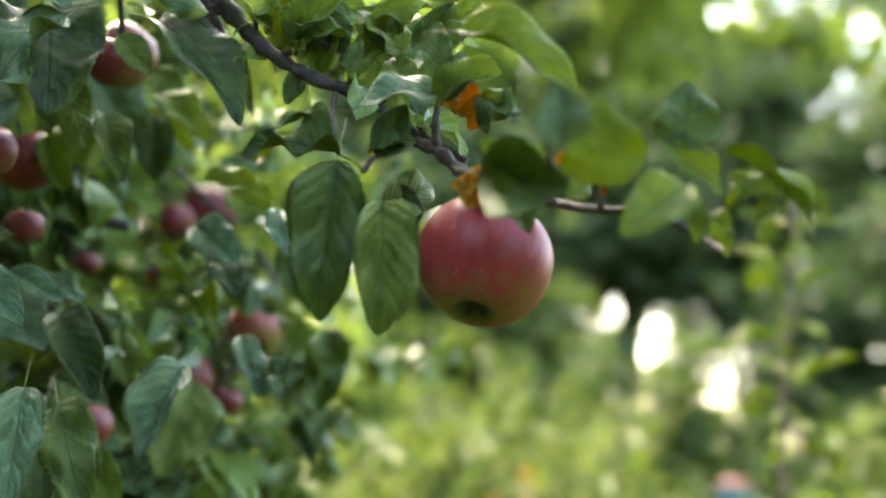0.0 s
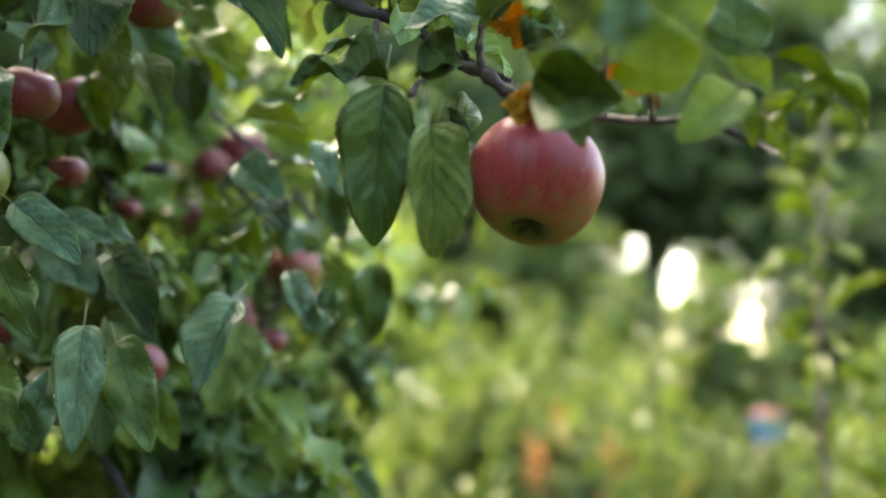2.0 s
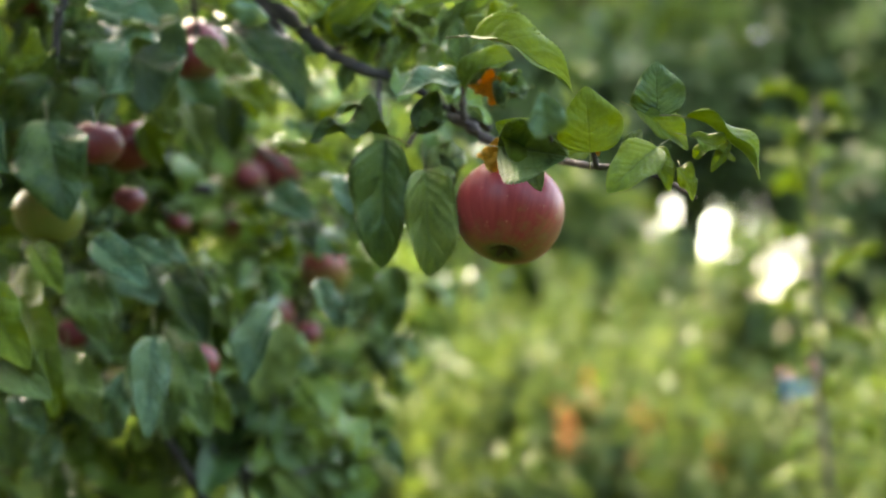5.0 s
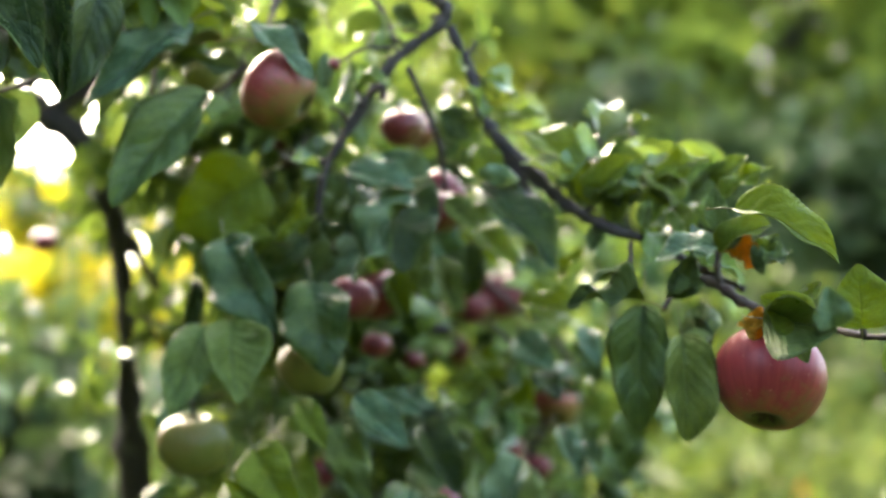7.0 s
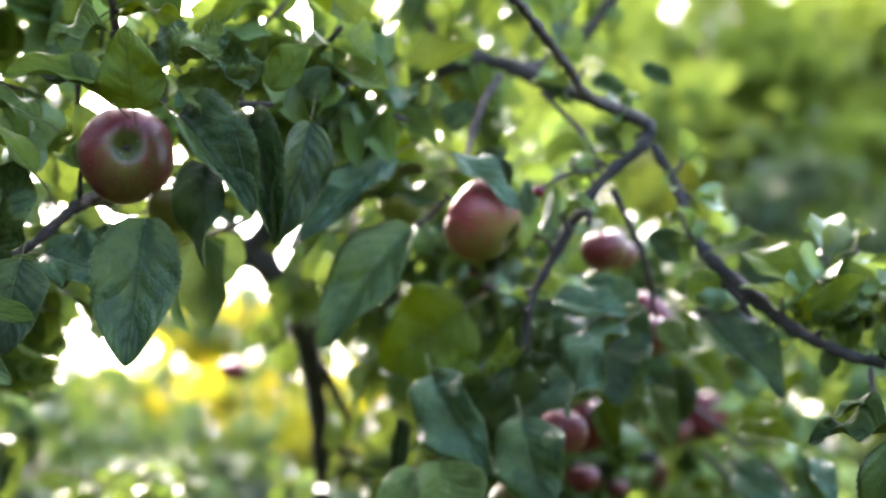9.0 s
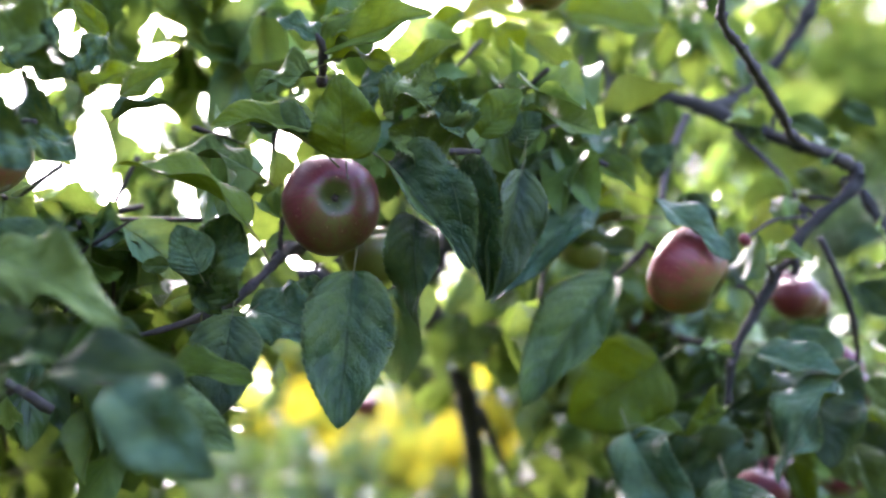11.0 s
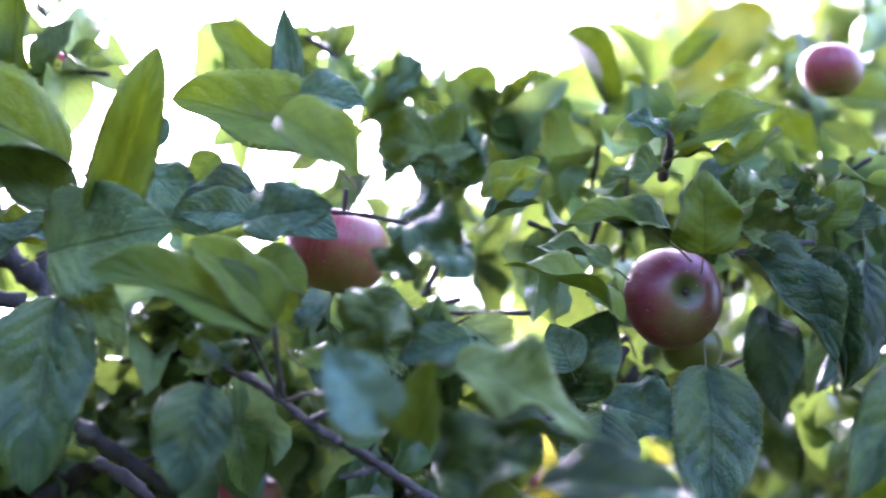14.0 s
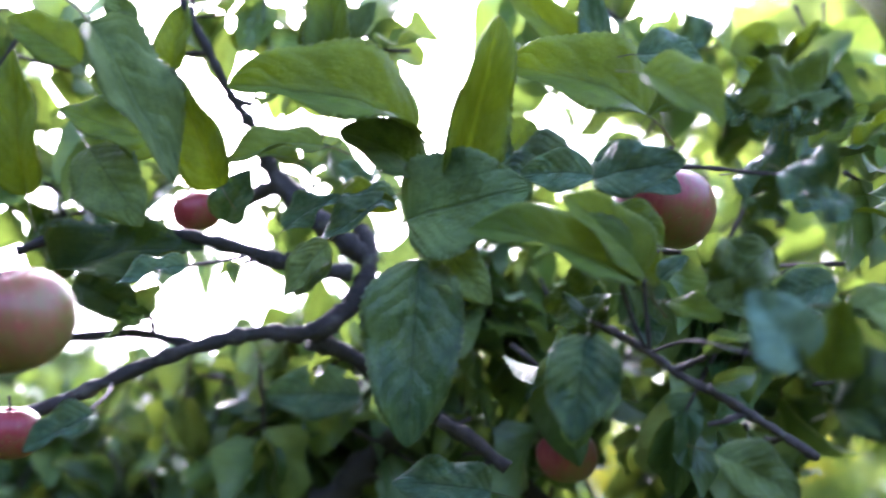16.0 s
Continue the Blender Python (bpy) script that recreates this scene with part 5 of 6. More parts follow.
leaf(tree, (-0.344, 0.776, 1.770), (-0.371, 0.753, 1.748), (0.264, -0.913, 0.313), "crumple", "fresh", .4)
leaf(tree, (-0.339, 0.777, 1.770), (-0.328, 0.789, 1.738), (0.578, -0.809, 0.110), "crumple", "green", .4)
leaf(tree, (-0.315, 0.930, 1.744), (-0.302, 0.944, 1.703), (0.276, -0.960, -0.043), "flat", "fresh", .6)
leaf(tree, (-0.240, 1.103, 1.779), (-0.278, 1.083, 1.814), (0.272, -0.946, 0.177), "flat", "fresh", .5)
leaf(tree, (-0.193, 1.226, 1.770), (-0.229, 1.208, 1.802), (0.272, -0.946, 0.177), "flat", "blue", .6)
leaf(tree, (-0.152, 1.146, 1.708), (-0.133, 1.167, 1.649), (0.276, -0.960, -0.043), "flat", "green", .5)
leaf(tree, (-0.307, 0.856, 1.624), (-0.271, 0.871, 1.605), (0.272, -0.946, 0.177), "flat", "blue", .5)
leaf(tree, (-0.363, 0.987, 1.626), (-0.305, 0.946, 1.575), (0.172, -0.969, 0.179), "flat", "blue", .6)
leaf(tree, (-0.301, 0.950, 1.540), (-0.284, 0.910, 1.451), (0.069, -0.998, -0.006), "fold", "green", .62)
leaf(tree, (-0.289, 0.962, 1.534), (-0.264, 0.942, 1.451), (0.351, -0.936, -0.021), "flat", "fresh", .45)
leaf(tree, (-0.219, 1.104, 1.565), (-0.242, 1.092, 1.478), (0.167, -0.986, -0.011), "flat", "green", .65)
leaf(tree, (-0.097, 1.106, 1.618), (-0.106, 1.113, 1.545), (0.069, -0.998, -0.006), "wavy", "green", .52)
leaf(tree, (-0.368, 0.939, 1.603), (-0.345, 0.918, 1.532), (0.069, -0.998, -0.006), "flat", "green", .6)
leaf(tree, (-0.400, 0.838, 1.592), (-0.350, 0.797, 1.527), (-0.127, -0.992, 0.004), "flat", "fresh", .7)
leaf(tree, (-0.405, 0.770, 1.556), (-0.323, 0.722, 1.492), (-0.238, -0.907, 0.349), "arch", "under", .5)
leaf(tree, (-0.387, 0.895, 1.534), (-0.383, 0.902, 1.471), (0.262, -0.965, -0.016), "flat", "fresh", .42)
leaf(tree, (-0.388, 0.945, 1.534), (-0.363, 0.954, 1.462), (0.069, -0.998, -0.006), "flat", "green", .55)
leaf(tree, (-0.448, 0.948, 1.476), (-0.445, 0.953, 1.424), (0.069, -0.998, -0.006), "flat", "green", .8)
leaf(tree, (-0.384, 0.903, 1.457), (-0.409, 0.906, 1.418), (0.074, -0.993, 0.092), "flat", "blue", .6)
leaf(tree, (-0.311, 1.042, 1.623), (-0.287, 1.052, 1.542), (0.167, -0.986, -0.011), "wavy", "green", .6)
leaf(tree, (-0.276, 1.046, 1.606), (-0.262, 1.052, 1.550), (0.262, -0.965, -0.016), "flat", "green", .45)
leaf(tree, (-0.319, 1.018, 1.559), (-0.274, 1.022, 1.539), (0.082, -0.948, 0.307), "flat", "green", .7)
leaf(tree, (-0.255, 1.027, 1.790), (-0.252, 1.033, 1.734), (0.069, -0.998, -0.006), "flat", "green", .68)
leaf(tree, (-0.316, 1.023, 1.791), (-0.309, 0.999, 1.741), (0.069, -0.998, -0.006), "flat", "fresh", .75)
leaf(tree, (-0.207, 1.135, 1.751), (-0.154, 1.141, 1.727), (0.078, -0.980, 0.185), "round", "fresh", .75)
leaf(tree, (-0.201, 1.241, 1.706), (-0.231, 1.239, 1.711), (0.085, -0.895, 0.437), "wavy", "blue", .5)
leaf(tree, (-0.242, 1.245, 1.642), (-0.210, 1.245, 1.667), (0.083, -0.933, 0.350), "flat", "green", .6)
leaf(tree, (-0.417, 0.984, 1.630), (-0.448, 0.986, 1.587), (0.078, -0.980, 0.185), "flat", "green", .6)
leaf(tree, (-0.467, 0.980, 1.632), (-0.492, 0.983, 1.589), (0.078, -0.980, 0.185), "wavy", "green", .6)
leaf(tree, (-0.148, 1.258, 1.583), (-0.183, 1.257, 1.565), (0.083, -0.933, 0.350), "wavy", "blue", .6)
leaf(tree, (-0.149, 1.260, 1.556), (-0.124, 1.265, 1.528), (0.083, -0.933, 0.350), "wavy", "green", .5)
leaf(tree, (-0.151, 1.263, 1.529), (-0.120, 1.239, 1.488), (0.379, -0.921, 0.091), "fold", "green", .3)
leaf(tree, (-0.185, 1.262, 1.518), (-0.213, 1.262, 1.499), (0.083, -0.933, 0.350), "crumple", "green", .6)
leaf(tree, (-0.151, 1.223, 1.432), (-0.126, 1.220, 1.476), (0.078, -0.980, 0.185), "crumple", "fresh", .6)
leaf(tree, (-0.144, 1.223, 1.438), (-0.100, 1.211, 1.386), (0.396, -0.863, 0.315), "arch", "green", .4)
leaf(tree, (-0.232, 1.120, 1.406), (-0.198, 1.125, 1.374), (0.078, -0.980, 0.185), "flat", "green", .6)
leaf(tree, (-0.275, 1.107, 1.498), (-0.265, 1.112, 1.462), (0.078, -0.980, 0.185), "wavy", "blue", .6)
leaf(tree, (-0.268, 1.160, 1.485), (-0.294, 1.160, 1.461), (0.078, -0.980, 0.185), "wavy", "green", .6)
leaf(tree, (-0.294, 1.098, 1.572), (-0.282, 1.104, 1.529), (0.074, -0.993, 0.092), "flat", "green", .5)

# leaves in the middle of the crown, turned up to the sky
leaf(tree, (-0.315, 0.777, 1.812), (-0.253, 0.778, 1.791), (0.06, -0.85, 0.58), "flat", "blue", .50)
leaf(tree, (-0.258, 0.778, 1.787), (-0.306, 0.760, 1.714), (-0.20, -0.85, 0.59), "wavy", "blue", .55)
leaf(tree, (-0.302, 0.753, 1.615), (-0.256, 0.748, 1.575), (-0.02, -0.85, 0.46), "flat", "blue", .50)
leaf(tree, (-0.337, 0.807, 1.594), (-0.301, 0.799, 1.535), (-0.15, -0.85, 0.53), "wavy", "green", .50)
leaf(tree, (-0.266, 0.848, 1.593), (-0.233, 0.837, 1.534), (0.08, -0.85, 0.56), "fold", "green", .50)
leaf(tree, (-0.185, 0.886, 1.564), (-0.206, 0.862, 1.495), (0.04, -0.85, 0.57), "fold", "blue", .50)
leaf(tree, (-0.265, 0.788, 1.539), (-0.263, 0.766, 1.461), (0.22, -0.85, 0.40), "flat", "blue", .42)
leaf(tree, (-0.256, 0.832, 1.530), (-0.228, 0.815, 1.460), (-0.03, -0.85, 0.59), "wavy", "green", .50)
leaf(tree, (-0.358, 0.802, 1.533), (-0.344, 0.784, 1.477), (0.31, -0.85, 0.59), "flat", "fresh", .40)
leaf(tree, (-0.350, 0.826, 1.528), (-0.317, 0.814, 1.474), (0.12, -0.85, 0.31), "wavy", "green", .55)
leaf(tree, (-0.186, 0.913, 1.707), (-0.135, 0.902, 1.693), (0.32, -0.85, 0.50), "arch", "fresh", .45)
leaf(tree, (-0.194, 0.936, 1.678), (-0.156, 0.925, 1.645), (-0.17, -0.85, 0.48), "round", "blue", .70)
leaf(tree, (-0.122, 0.865, 1.678), (-0.109, 0.850, 1.642), (0.05, -0.85, 0.42), "flat", "pale", .50)
leaf(tree, (-0.169, 0.914, 1.643), (-0.149, 0.898, 1.619), (0.33, -0.85, 0.43), "round", "green", .80)
leaf(tree, (-0.372, 0.711, 1.574), (-0.335, 0.704, 1.517), (-0.12, -0.85, 0.37), "round", "fresh", .65)
leaf(tree, (-0.355, 0.768, 1.614), (-0.328, 0.759, 1.574), (0.13, -0.85, 0.43), "flat", "fresh", .50)
leaf(tree, (-0.277, 0.843, 1.761), (-0.255, 0.837, 1.714), (0.10, -0.85, 0.58), "wavy", "green", .55)
leaf(tree, (-0.260, 0.891, 1.751), (-0.240, 0.884, 1.697), (0.31, -0.85, 0.34), "fold", "green", .50)
leaf(tree, (-0.320, 0.854, 1.456), (-0.306, 0.839, 1.512), (0.16, -0.85, 0.42), "wavy", "blue", .50)
leaf(tree, (-0.363, 0.715, 1.519), (-0.385, 0.685, 1.551), (-0.12, -0.85, 0.42), "arch", "fresh", .40)
leaf(tree, (-0.313, 0.937, 1.629), (-0.271, 0.928, 1.612), (0.21, -0.85, 0.49), "wavy", "blue", .50)
leaf(tree, (-0.335, 0.878, 1.635), (-0.307, 0.863, 1.651), (0.03, -0.85, 0.32), "crumple", "blue", .70)
leaf(tree, (-0.247, 0.955, 1.578), (-0.272, 0.930, 1.559), (-0.15, -0.85, 0.38), "wavy", "blue", .50)
leaf(tree, (-0.159, 0.969, 1.595), (-0.138, 0.953, 1.545), (0.33, -0.85, 0.33), "flat", "blue", .45)
leaf(tree, (-0.223, 1.058, 1.635), (-0.190, 1.046, 1.600), (-0.02, -0.85, 0.56), "crumple", "fresh", .70)
leaf(tree, (-0.254, 1.049, 1.678), (-0.220, 1.037, 1.649), (-0.22, -0.85, 0.51), "wavy", "fresh", .50)
leaf(tree, (-0.388, 0.812, 1.495), (-0.357, 0.800, 1.465), (0.07, -0.85, 0.57), "flat", "blue", .60)
leaf(tree, (-0.263, 0.953, 1.500), (-0.236, 0.936, 1.453), (-0.08, -0.85, 0.54), "flat", "fresh", .50)
leaf(tree, (-0.135, 0.973, 1.575), (-0.123, 0.955, 1.549), (-0.04, -0.85, 0.38), "crumple", "blue", .70)
leaf(tree, (-0.442, 0.790, 1.493), (-0.403, 0.783, 1.464), (0.01, -0.85, 0.59), "wavy", "blue", .60)
leaf(tree, (-0.243, 0.979, 1.795), (-0.196, 0.975, 1.755), (0.32, -0.85, 0.42), "arch", "fresh", .50)
leaf(tree, (-0.159, 1.003, 1.743), (-0.130, 0.981, 1.769), (-0.01, -0.85, 0.57), "flat", "fresh", .50)

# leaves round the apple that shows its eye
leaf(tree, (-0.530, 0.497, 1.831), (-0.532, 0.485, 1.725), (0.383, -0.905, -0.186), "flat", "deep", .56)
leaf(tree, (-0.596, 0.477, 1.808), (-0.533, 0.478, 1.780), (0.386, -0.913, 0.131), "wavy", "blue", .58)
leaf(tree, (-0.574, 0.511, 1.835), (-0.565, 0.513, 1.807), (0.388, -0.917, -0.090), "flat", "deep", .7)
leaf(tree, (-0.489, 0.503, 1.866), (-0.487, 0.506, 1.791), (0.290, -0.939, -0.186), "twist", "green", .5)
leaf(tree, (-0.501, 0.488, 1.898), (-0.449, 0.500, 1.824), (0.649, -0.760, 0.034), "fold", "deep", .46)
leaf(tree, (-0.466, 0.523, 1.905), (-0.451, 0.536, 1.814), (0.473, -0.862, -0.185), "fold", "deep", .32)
leaf(tree, (-0.427, 0.541, 1.902), (-0.454, 0.536, 1.812), (0.690, -0.675, -0.262), "flat", "green", .42)
leaf(tree, (-0.410, 0.658, 1.914), (-0.469, 0.601, 1.834), (0.558, -0.787, 0.263), "flat", "blue", .32)
leaf(tree, (-0.518, 0.459, 1.895), (-0.507, 0.427, 1.939), (0.390, -0.921, 0.004), "round", "fresh", .82)
leaf(tree, (-0.541, 0.466, 1.915), (-0.596, 0.420, 1.915), (0.341, -0.809, 0.478), "arch", "fresh", .42)
leaf(tree, (-0.539, 0.458, 1.905), (-0.593, 0.439, 1.931), (0.341, -0.809, 0.478), "flat", "green", .4)
leaf(tree, (-0.564, 0.422, 1.844), (-0.618, 0.357, 1.870), (0.191, -0.727, 0.659), "arch", "fresh", .36)
leaf(tree, (-0.574, 0.437, 1.888), (-0.621, 0.413, 1.903), (0.326, -0.773, 0.544), "flat", "green", .42)
leaf(tree, (-0.606, 0.439, 1.805), (-0.570, 0.417, 1.853), (0.196, -0.963, -0.183), "wavy", "deep", .72)
leaf(tree, (-0.624, 0.425, 1.826), (-0.640, 0.418, 1.826), (0.390, -0.921, 0.004), "flat", "green", .7)
leaf(tree, (-0.585, 0.440, 1.794), (-0.589, 0.437, 1.729), (0.383, -0.905, -0.186), "flat", "green", .74)
leaf(tree, (-0.610, 0.434, 1.816), (-0.598, 0.446, 1.796), (0.388, -0.917, -0.090), "crumple", "green", .6)
leaf(tree, (-0.500, 0.478, 1.931), (-0.458, 0.492, 1.941), (0.383, -0.907, 0.176), "crumple", "green", .7)
leaf(tree, (-0.470, 0.511, 1.903), (-0.495, 0.473, 1.917), (0.383, -0.907, 0.176), "crumple", "green", .8)
leaf(tree, (-0.454, 0.502, 1.917), (-0.472, 0.484, 1.949), (0.383, -0.907, 0.176), "crumple", "blue", .6)
leaf(tree, (-0.451, 0.524, 1.924), (-0.422, 0.526, 1.954), (0.390, -0.921, 0.004), "flat", "fresh", .72)
leaf(tree, (-0.477, 0.655, 2.012), (-0.413, 0.681, 2.013), (0.375, -0.888, 0.268), "wavy", "fresh", .42)
leaf(tree, (-0.438, 0.551, 1.927), (-0.417, 0.553, 1.947), (0.388, -0.917, -0.090), "round", "green", .85)
leaf(tree, (-0.436, 0.717, 1.978), (-0.389, 0.745, 1.952), (0.452, -0.794, 0.407), "arch", "fresh", .45)
leaf(tree, (-0.533, 0.452, 1.969), (-0.465, 0.472, 1.997), (0.386, -0.913, 0.131), "flat", "fresh", .42)
leaf(tree, (-0.519, 0.534, 1.978), (-0.473, 0.544, 2.009), (0.375, -0.888, 0.268), "flat", "fresh", .32)
leaf(tree, (-0.533, 0.449, 1.977), (-0.558, 0.434, 1.990), (0.375, -0.888, 0.268), "wavy", "blue", .6)
leaf(tree, (-0.530, 0.450, 1.980), (-0.511, 0.453, 1.995), (0.386, -0.913, 0.131), "wavy", "fresh", .8)
leaf(tree, (-0.533, 0.454, 1.962), (-0.492, 0.470, 1.966), (0.326, -0.773, 0.544), "wavy", "fresh", .36)
leaf(tree, (-0.538, 0.454, 1.954), (-0.578, 0.440, 1.948), (0.355, -0.841, 0.409), "wavy", "green", .5)
leaf(tree, (-0.525, 0.492, 1.961), (-0.502, 0.498, 1.972), (0.375, -0.888, 0.268), "flat", "blue", .6)
leaf(tree, (-0.539, 0.503, 1.943), (-0.514, 0.506, 1.965), (0.386, -0.913, 0.131), "flat", "blue", .6)
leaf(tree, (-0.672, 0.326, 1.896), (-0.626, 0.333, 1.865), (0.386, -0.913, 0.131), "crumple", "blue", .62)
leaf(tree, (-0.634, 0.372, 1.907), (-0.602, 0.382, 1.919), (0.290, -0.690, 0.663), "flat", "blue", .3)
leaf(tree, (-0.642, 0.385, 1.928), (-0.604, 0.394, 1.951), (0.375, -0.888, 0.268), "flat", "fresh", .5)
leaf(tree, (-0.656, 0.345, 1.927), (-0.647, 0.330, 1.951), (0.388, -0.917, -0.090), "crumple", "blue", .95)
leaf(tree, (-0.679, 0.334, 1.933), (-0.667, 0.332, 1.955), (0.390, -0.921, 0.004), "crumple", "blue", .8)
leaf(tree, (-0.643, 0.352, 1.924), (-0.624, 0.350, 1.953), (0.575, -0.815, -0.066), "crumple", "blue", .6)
leaf(tree, (-0.663, 0.394, 1.977), (-0.680, 0.379, 2.002), (0.390, -0.921, 0.004), "flat", "fresh", .5)
leaf(tree, (-0.494, 0.648, 1.939), (-0.475, 0.653, 1.948), (0.386, -0.913, 0.131), "flat", "fresh", .7)
leaf(tree, (-0.456, 0.729, 1.912), (-0.481, 0.706, 1.952), (0.386, -0.913, 0.131), "wavy", "green", .5)
leaf(tree, (-0.488, 0.662, 2.081), (-0.466, 0.682, 2.045), (0.388, -0.917, -0.090), "flat", "fresh", .6)
leaf(tree, (-0.449, 0.724, 2.113), (-0.372, 0.763, 2.095), (0.386, -0.913, 0.131), "flat", "fresh", .5)
leaf(tree, (-0.496, 0.606, 2.066), (-0.531, 0.598, 2.045), (0.388, -0.917, -0.090), "flat", "fresh", .5)
leaf(tree, (-0.502, 0.634, 2.041), (-0.482, 0.633, 2.071), (0.388, -0.917, -0.090), "flat", "fresh", .6)
leaf(tree, (-0.363, 0.711, 1.914), (-0.333, 0.720, 1.927), (0.375, -0.888, 0.268), "wavy", "green", .5)
leaf(tree, (-0.330, 0.759, 1.882), (-0.326, 0.750, 1.912), (0.390, -0.921, 0.004), "flat", "blue", .5)
leaf(tree, (-0.343, 0.934, 1.775), (-0.414, 0.920, 1.726), (0.209, -0.978, 0.004), "flat", "blue", .65)
leaf(tree, (-0.472, 0.929, 1.797), (-0.442, 0.955, 1.756), (0.388, -0.917, -0.090), "round", "fresh", .75)
leaf(tree, (-0.394, 0.910, 1.784), (-0.446, 0.903, 1.735), (0.390, -0.921, 0.004), "flat", "deep", .6)
leaf(tree, (-0.307, 0.991, 1.823), (-0.264, 1.029, 1.762), (0.388, -0.917, -0.090), "flat", "blue", .6)
leaf(tree, (-0.330, 0.918, 1.843), (-0.340, 0.926, 1.804), (0.843, -0.539, -0.006), "fold", "fresh", .4)
leaf(tree, (-0.513, 0.237, 1.710), (-0.472, 0.255, 1.674), (0.390, -0.921, 0.004), "flat", "blue", .65)
leaf(tree, (-0.600, 0.307, 1.766), (-0.563, 0.327, 1.754), (0.290, -0.690, 0.663), "flat", "green", .3)
leaf(tree, (-0.688, 0.215, 1.921), (-0.653, 0.243, 1.892), (0.402, -0.847, 0.348), "arch", "fresh", .7)
leaf(tree, (-0.714, 0.278, 1.968), (-0.679, 0.297, 1.963), (0.429, -0.897, 0.110), "flat", "blue", .7)
leaf(tree, (-0.757, 0.302, 1.916), (-0.705, 0.315, 1.886), (0.431, -0.900, 0.064), "flat", "blue", .6)
leaf(tree, (-0.730, 0.265, 1.864), (-0.708, 0.284, 1.844), (0.693, -0.712, 0.108), "arch", "fresh", .7)
leaf(tree, (-0.734, 0.270, 1.847), (-0.714, 0.289, 1.824), (0.433, -0.899, -0.062), "flat", "fresh", .8)
leaf(tree, (-0.597, 0.420, 1.817), (-0.605, 0.404, 1.845), (0.429, -0.890, -0.156), "flat", "blue", .9)
leaf(tree, (-0.698, 0.339, 1.838), (-0.682, 0.358, 1.810), (0.433, -0.899, -0.062), "crumple", "green", .7)
leaf(tree, (-0.610, 0.395, 1.746), (-0.544, 0.405, 1.743), (0.336, -0.716, 0.612), "arch", "fresh", .36)
leaf(tree, (-0.591, 0.365, 1.727), (-0.544, 0.386, 1.703), (0.422, -0.884, 0.203), "flat", "green", .6)
leaf(tree, (-0.691, 0.294, 1.724), (-0.653, 0.322, 1.701), (0.422, -0.884, 0.203), "flat", "green", .6)
leaf(tree, (-0.591, 0.465, 1.800), (-0.620, 0.462, 1.774), (0.433, -0.899, -0.062), "flat", "green", .7)

# leaves over the last stretch
leaf(tree, (-0.873, 0.334, 1.972), (-0.830, 0.359, 1.920), (0.40, -0.86, 0.20), "wavy", "blue", .55)
leaf(tree, (-0.799, 0.363, 1.955), (-0.839, 0.326, 1.926), (0.40, -0.88, 0.05), "round", "deep", .6)
leaf(tree, (-0.830, 0.252, 1.901), (-0.782, 0.228, 1.991), (0.640, -0.702, -0.314), "fold", "fresh", .36)
leaf(tree, (-0.851, 0.230, 1.872), (-0.770, 0.241, 1.880), (0.421, -0.906, -0.039), "round", "green", .85)
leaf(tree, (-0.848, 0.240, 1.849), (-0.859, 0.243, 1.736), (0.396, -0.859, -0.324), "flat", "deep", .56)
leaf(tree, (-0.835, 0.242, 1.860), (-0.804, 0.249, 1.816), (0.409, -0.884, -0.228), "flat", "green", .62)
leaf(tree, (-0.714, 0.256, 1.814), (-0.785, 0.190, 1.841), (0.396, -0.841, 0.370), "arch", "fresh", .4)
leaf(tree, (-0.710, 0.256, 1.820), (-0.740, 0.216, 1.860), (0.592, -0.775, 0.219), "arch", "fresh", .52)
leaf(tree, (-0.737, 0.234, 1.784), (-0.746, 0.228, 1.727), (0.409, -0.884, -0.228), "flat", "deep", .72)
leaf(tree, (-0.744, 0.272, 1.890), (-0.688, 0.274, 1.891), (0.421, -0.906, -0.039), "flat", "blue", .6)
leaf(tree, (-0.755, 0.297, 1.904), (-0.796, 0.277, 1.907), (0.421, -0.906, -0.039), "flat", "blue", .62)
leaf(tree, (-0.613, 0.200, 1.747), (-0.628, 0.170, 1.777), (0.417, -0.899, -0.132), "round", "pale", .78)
leaf(tree, (-0.610, 0.227, 1.743), (-0.593, 0.210, 1.777), (0.210, -0.925, -0.316), "cup", "fresh", .68)
leaf(tree, (-0.602, 0.250, 1.783), (-0.538, 0.268, 1.751), (0.493, -0.815, 0.306), "wavy", "green", .46)
leaf(tree, (-0.605, 0.282, 1.912), (-0.648, 0.252, 1.908), (0.420, -0.898, 0.133), "crumple", "green", .62)
leaf(tree, (-0.609, 0.286, 1.895), (-0.597, 0.270, 1.921), (0.422, -0.907, -0.008), "crumple", "blue", .6)
leaf(tree, (-0.599, 0.304, 1.890), (-0.570, 0.312, 1.906), (0.420, -0.898, 0.133), "wavy", "fresh", .4)
leaf(tree, (-0.627, 0.255, 1.864), (-0.599, 0.267, 1.834), (0.422, -0.907, -0.008), "crumple", "blue", .72)
leaf(tree, (-0.634, 0.272, 1.840), (-0.653, 0.258, 1.853), (0.422, -0.907, -0.008), "crumple", "green", .6)
leaf(tree, (-0.629, 0.266, 1.861), (-0.607, 0.277, 1.860), (0.413, -0.882, 0.227), "crumple", "green", .5)
leaf(tree, (-0.732, 0.346, 1.956), (-0.802, 0.270, 1.980), (0.413, -0.882, 0.227), "arch", "fresh", .52)
leaf(tree, (-0.782, 0.387, 2.002), (-0.779, 0.357, 2.086), (0.417, -0.899, -0.132), "flat", "blue", .28)
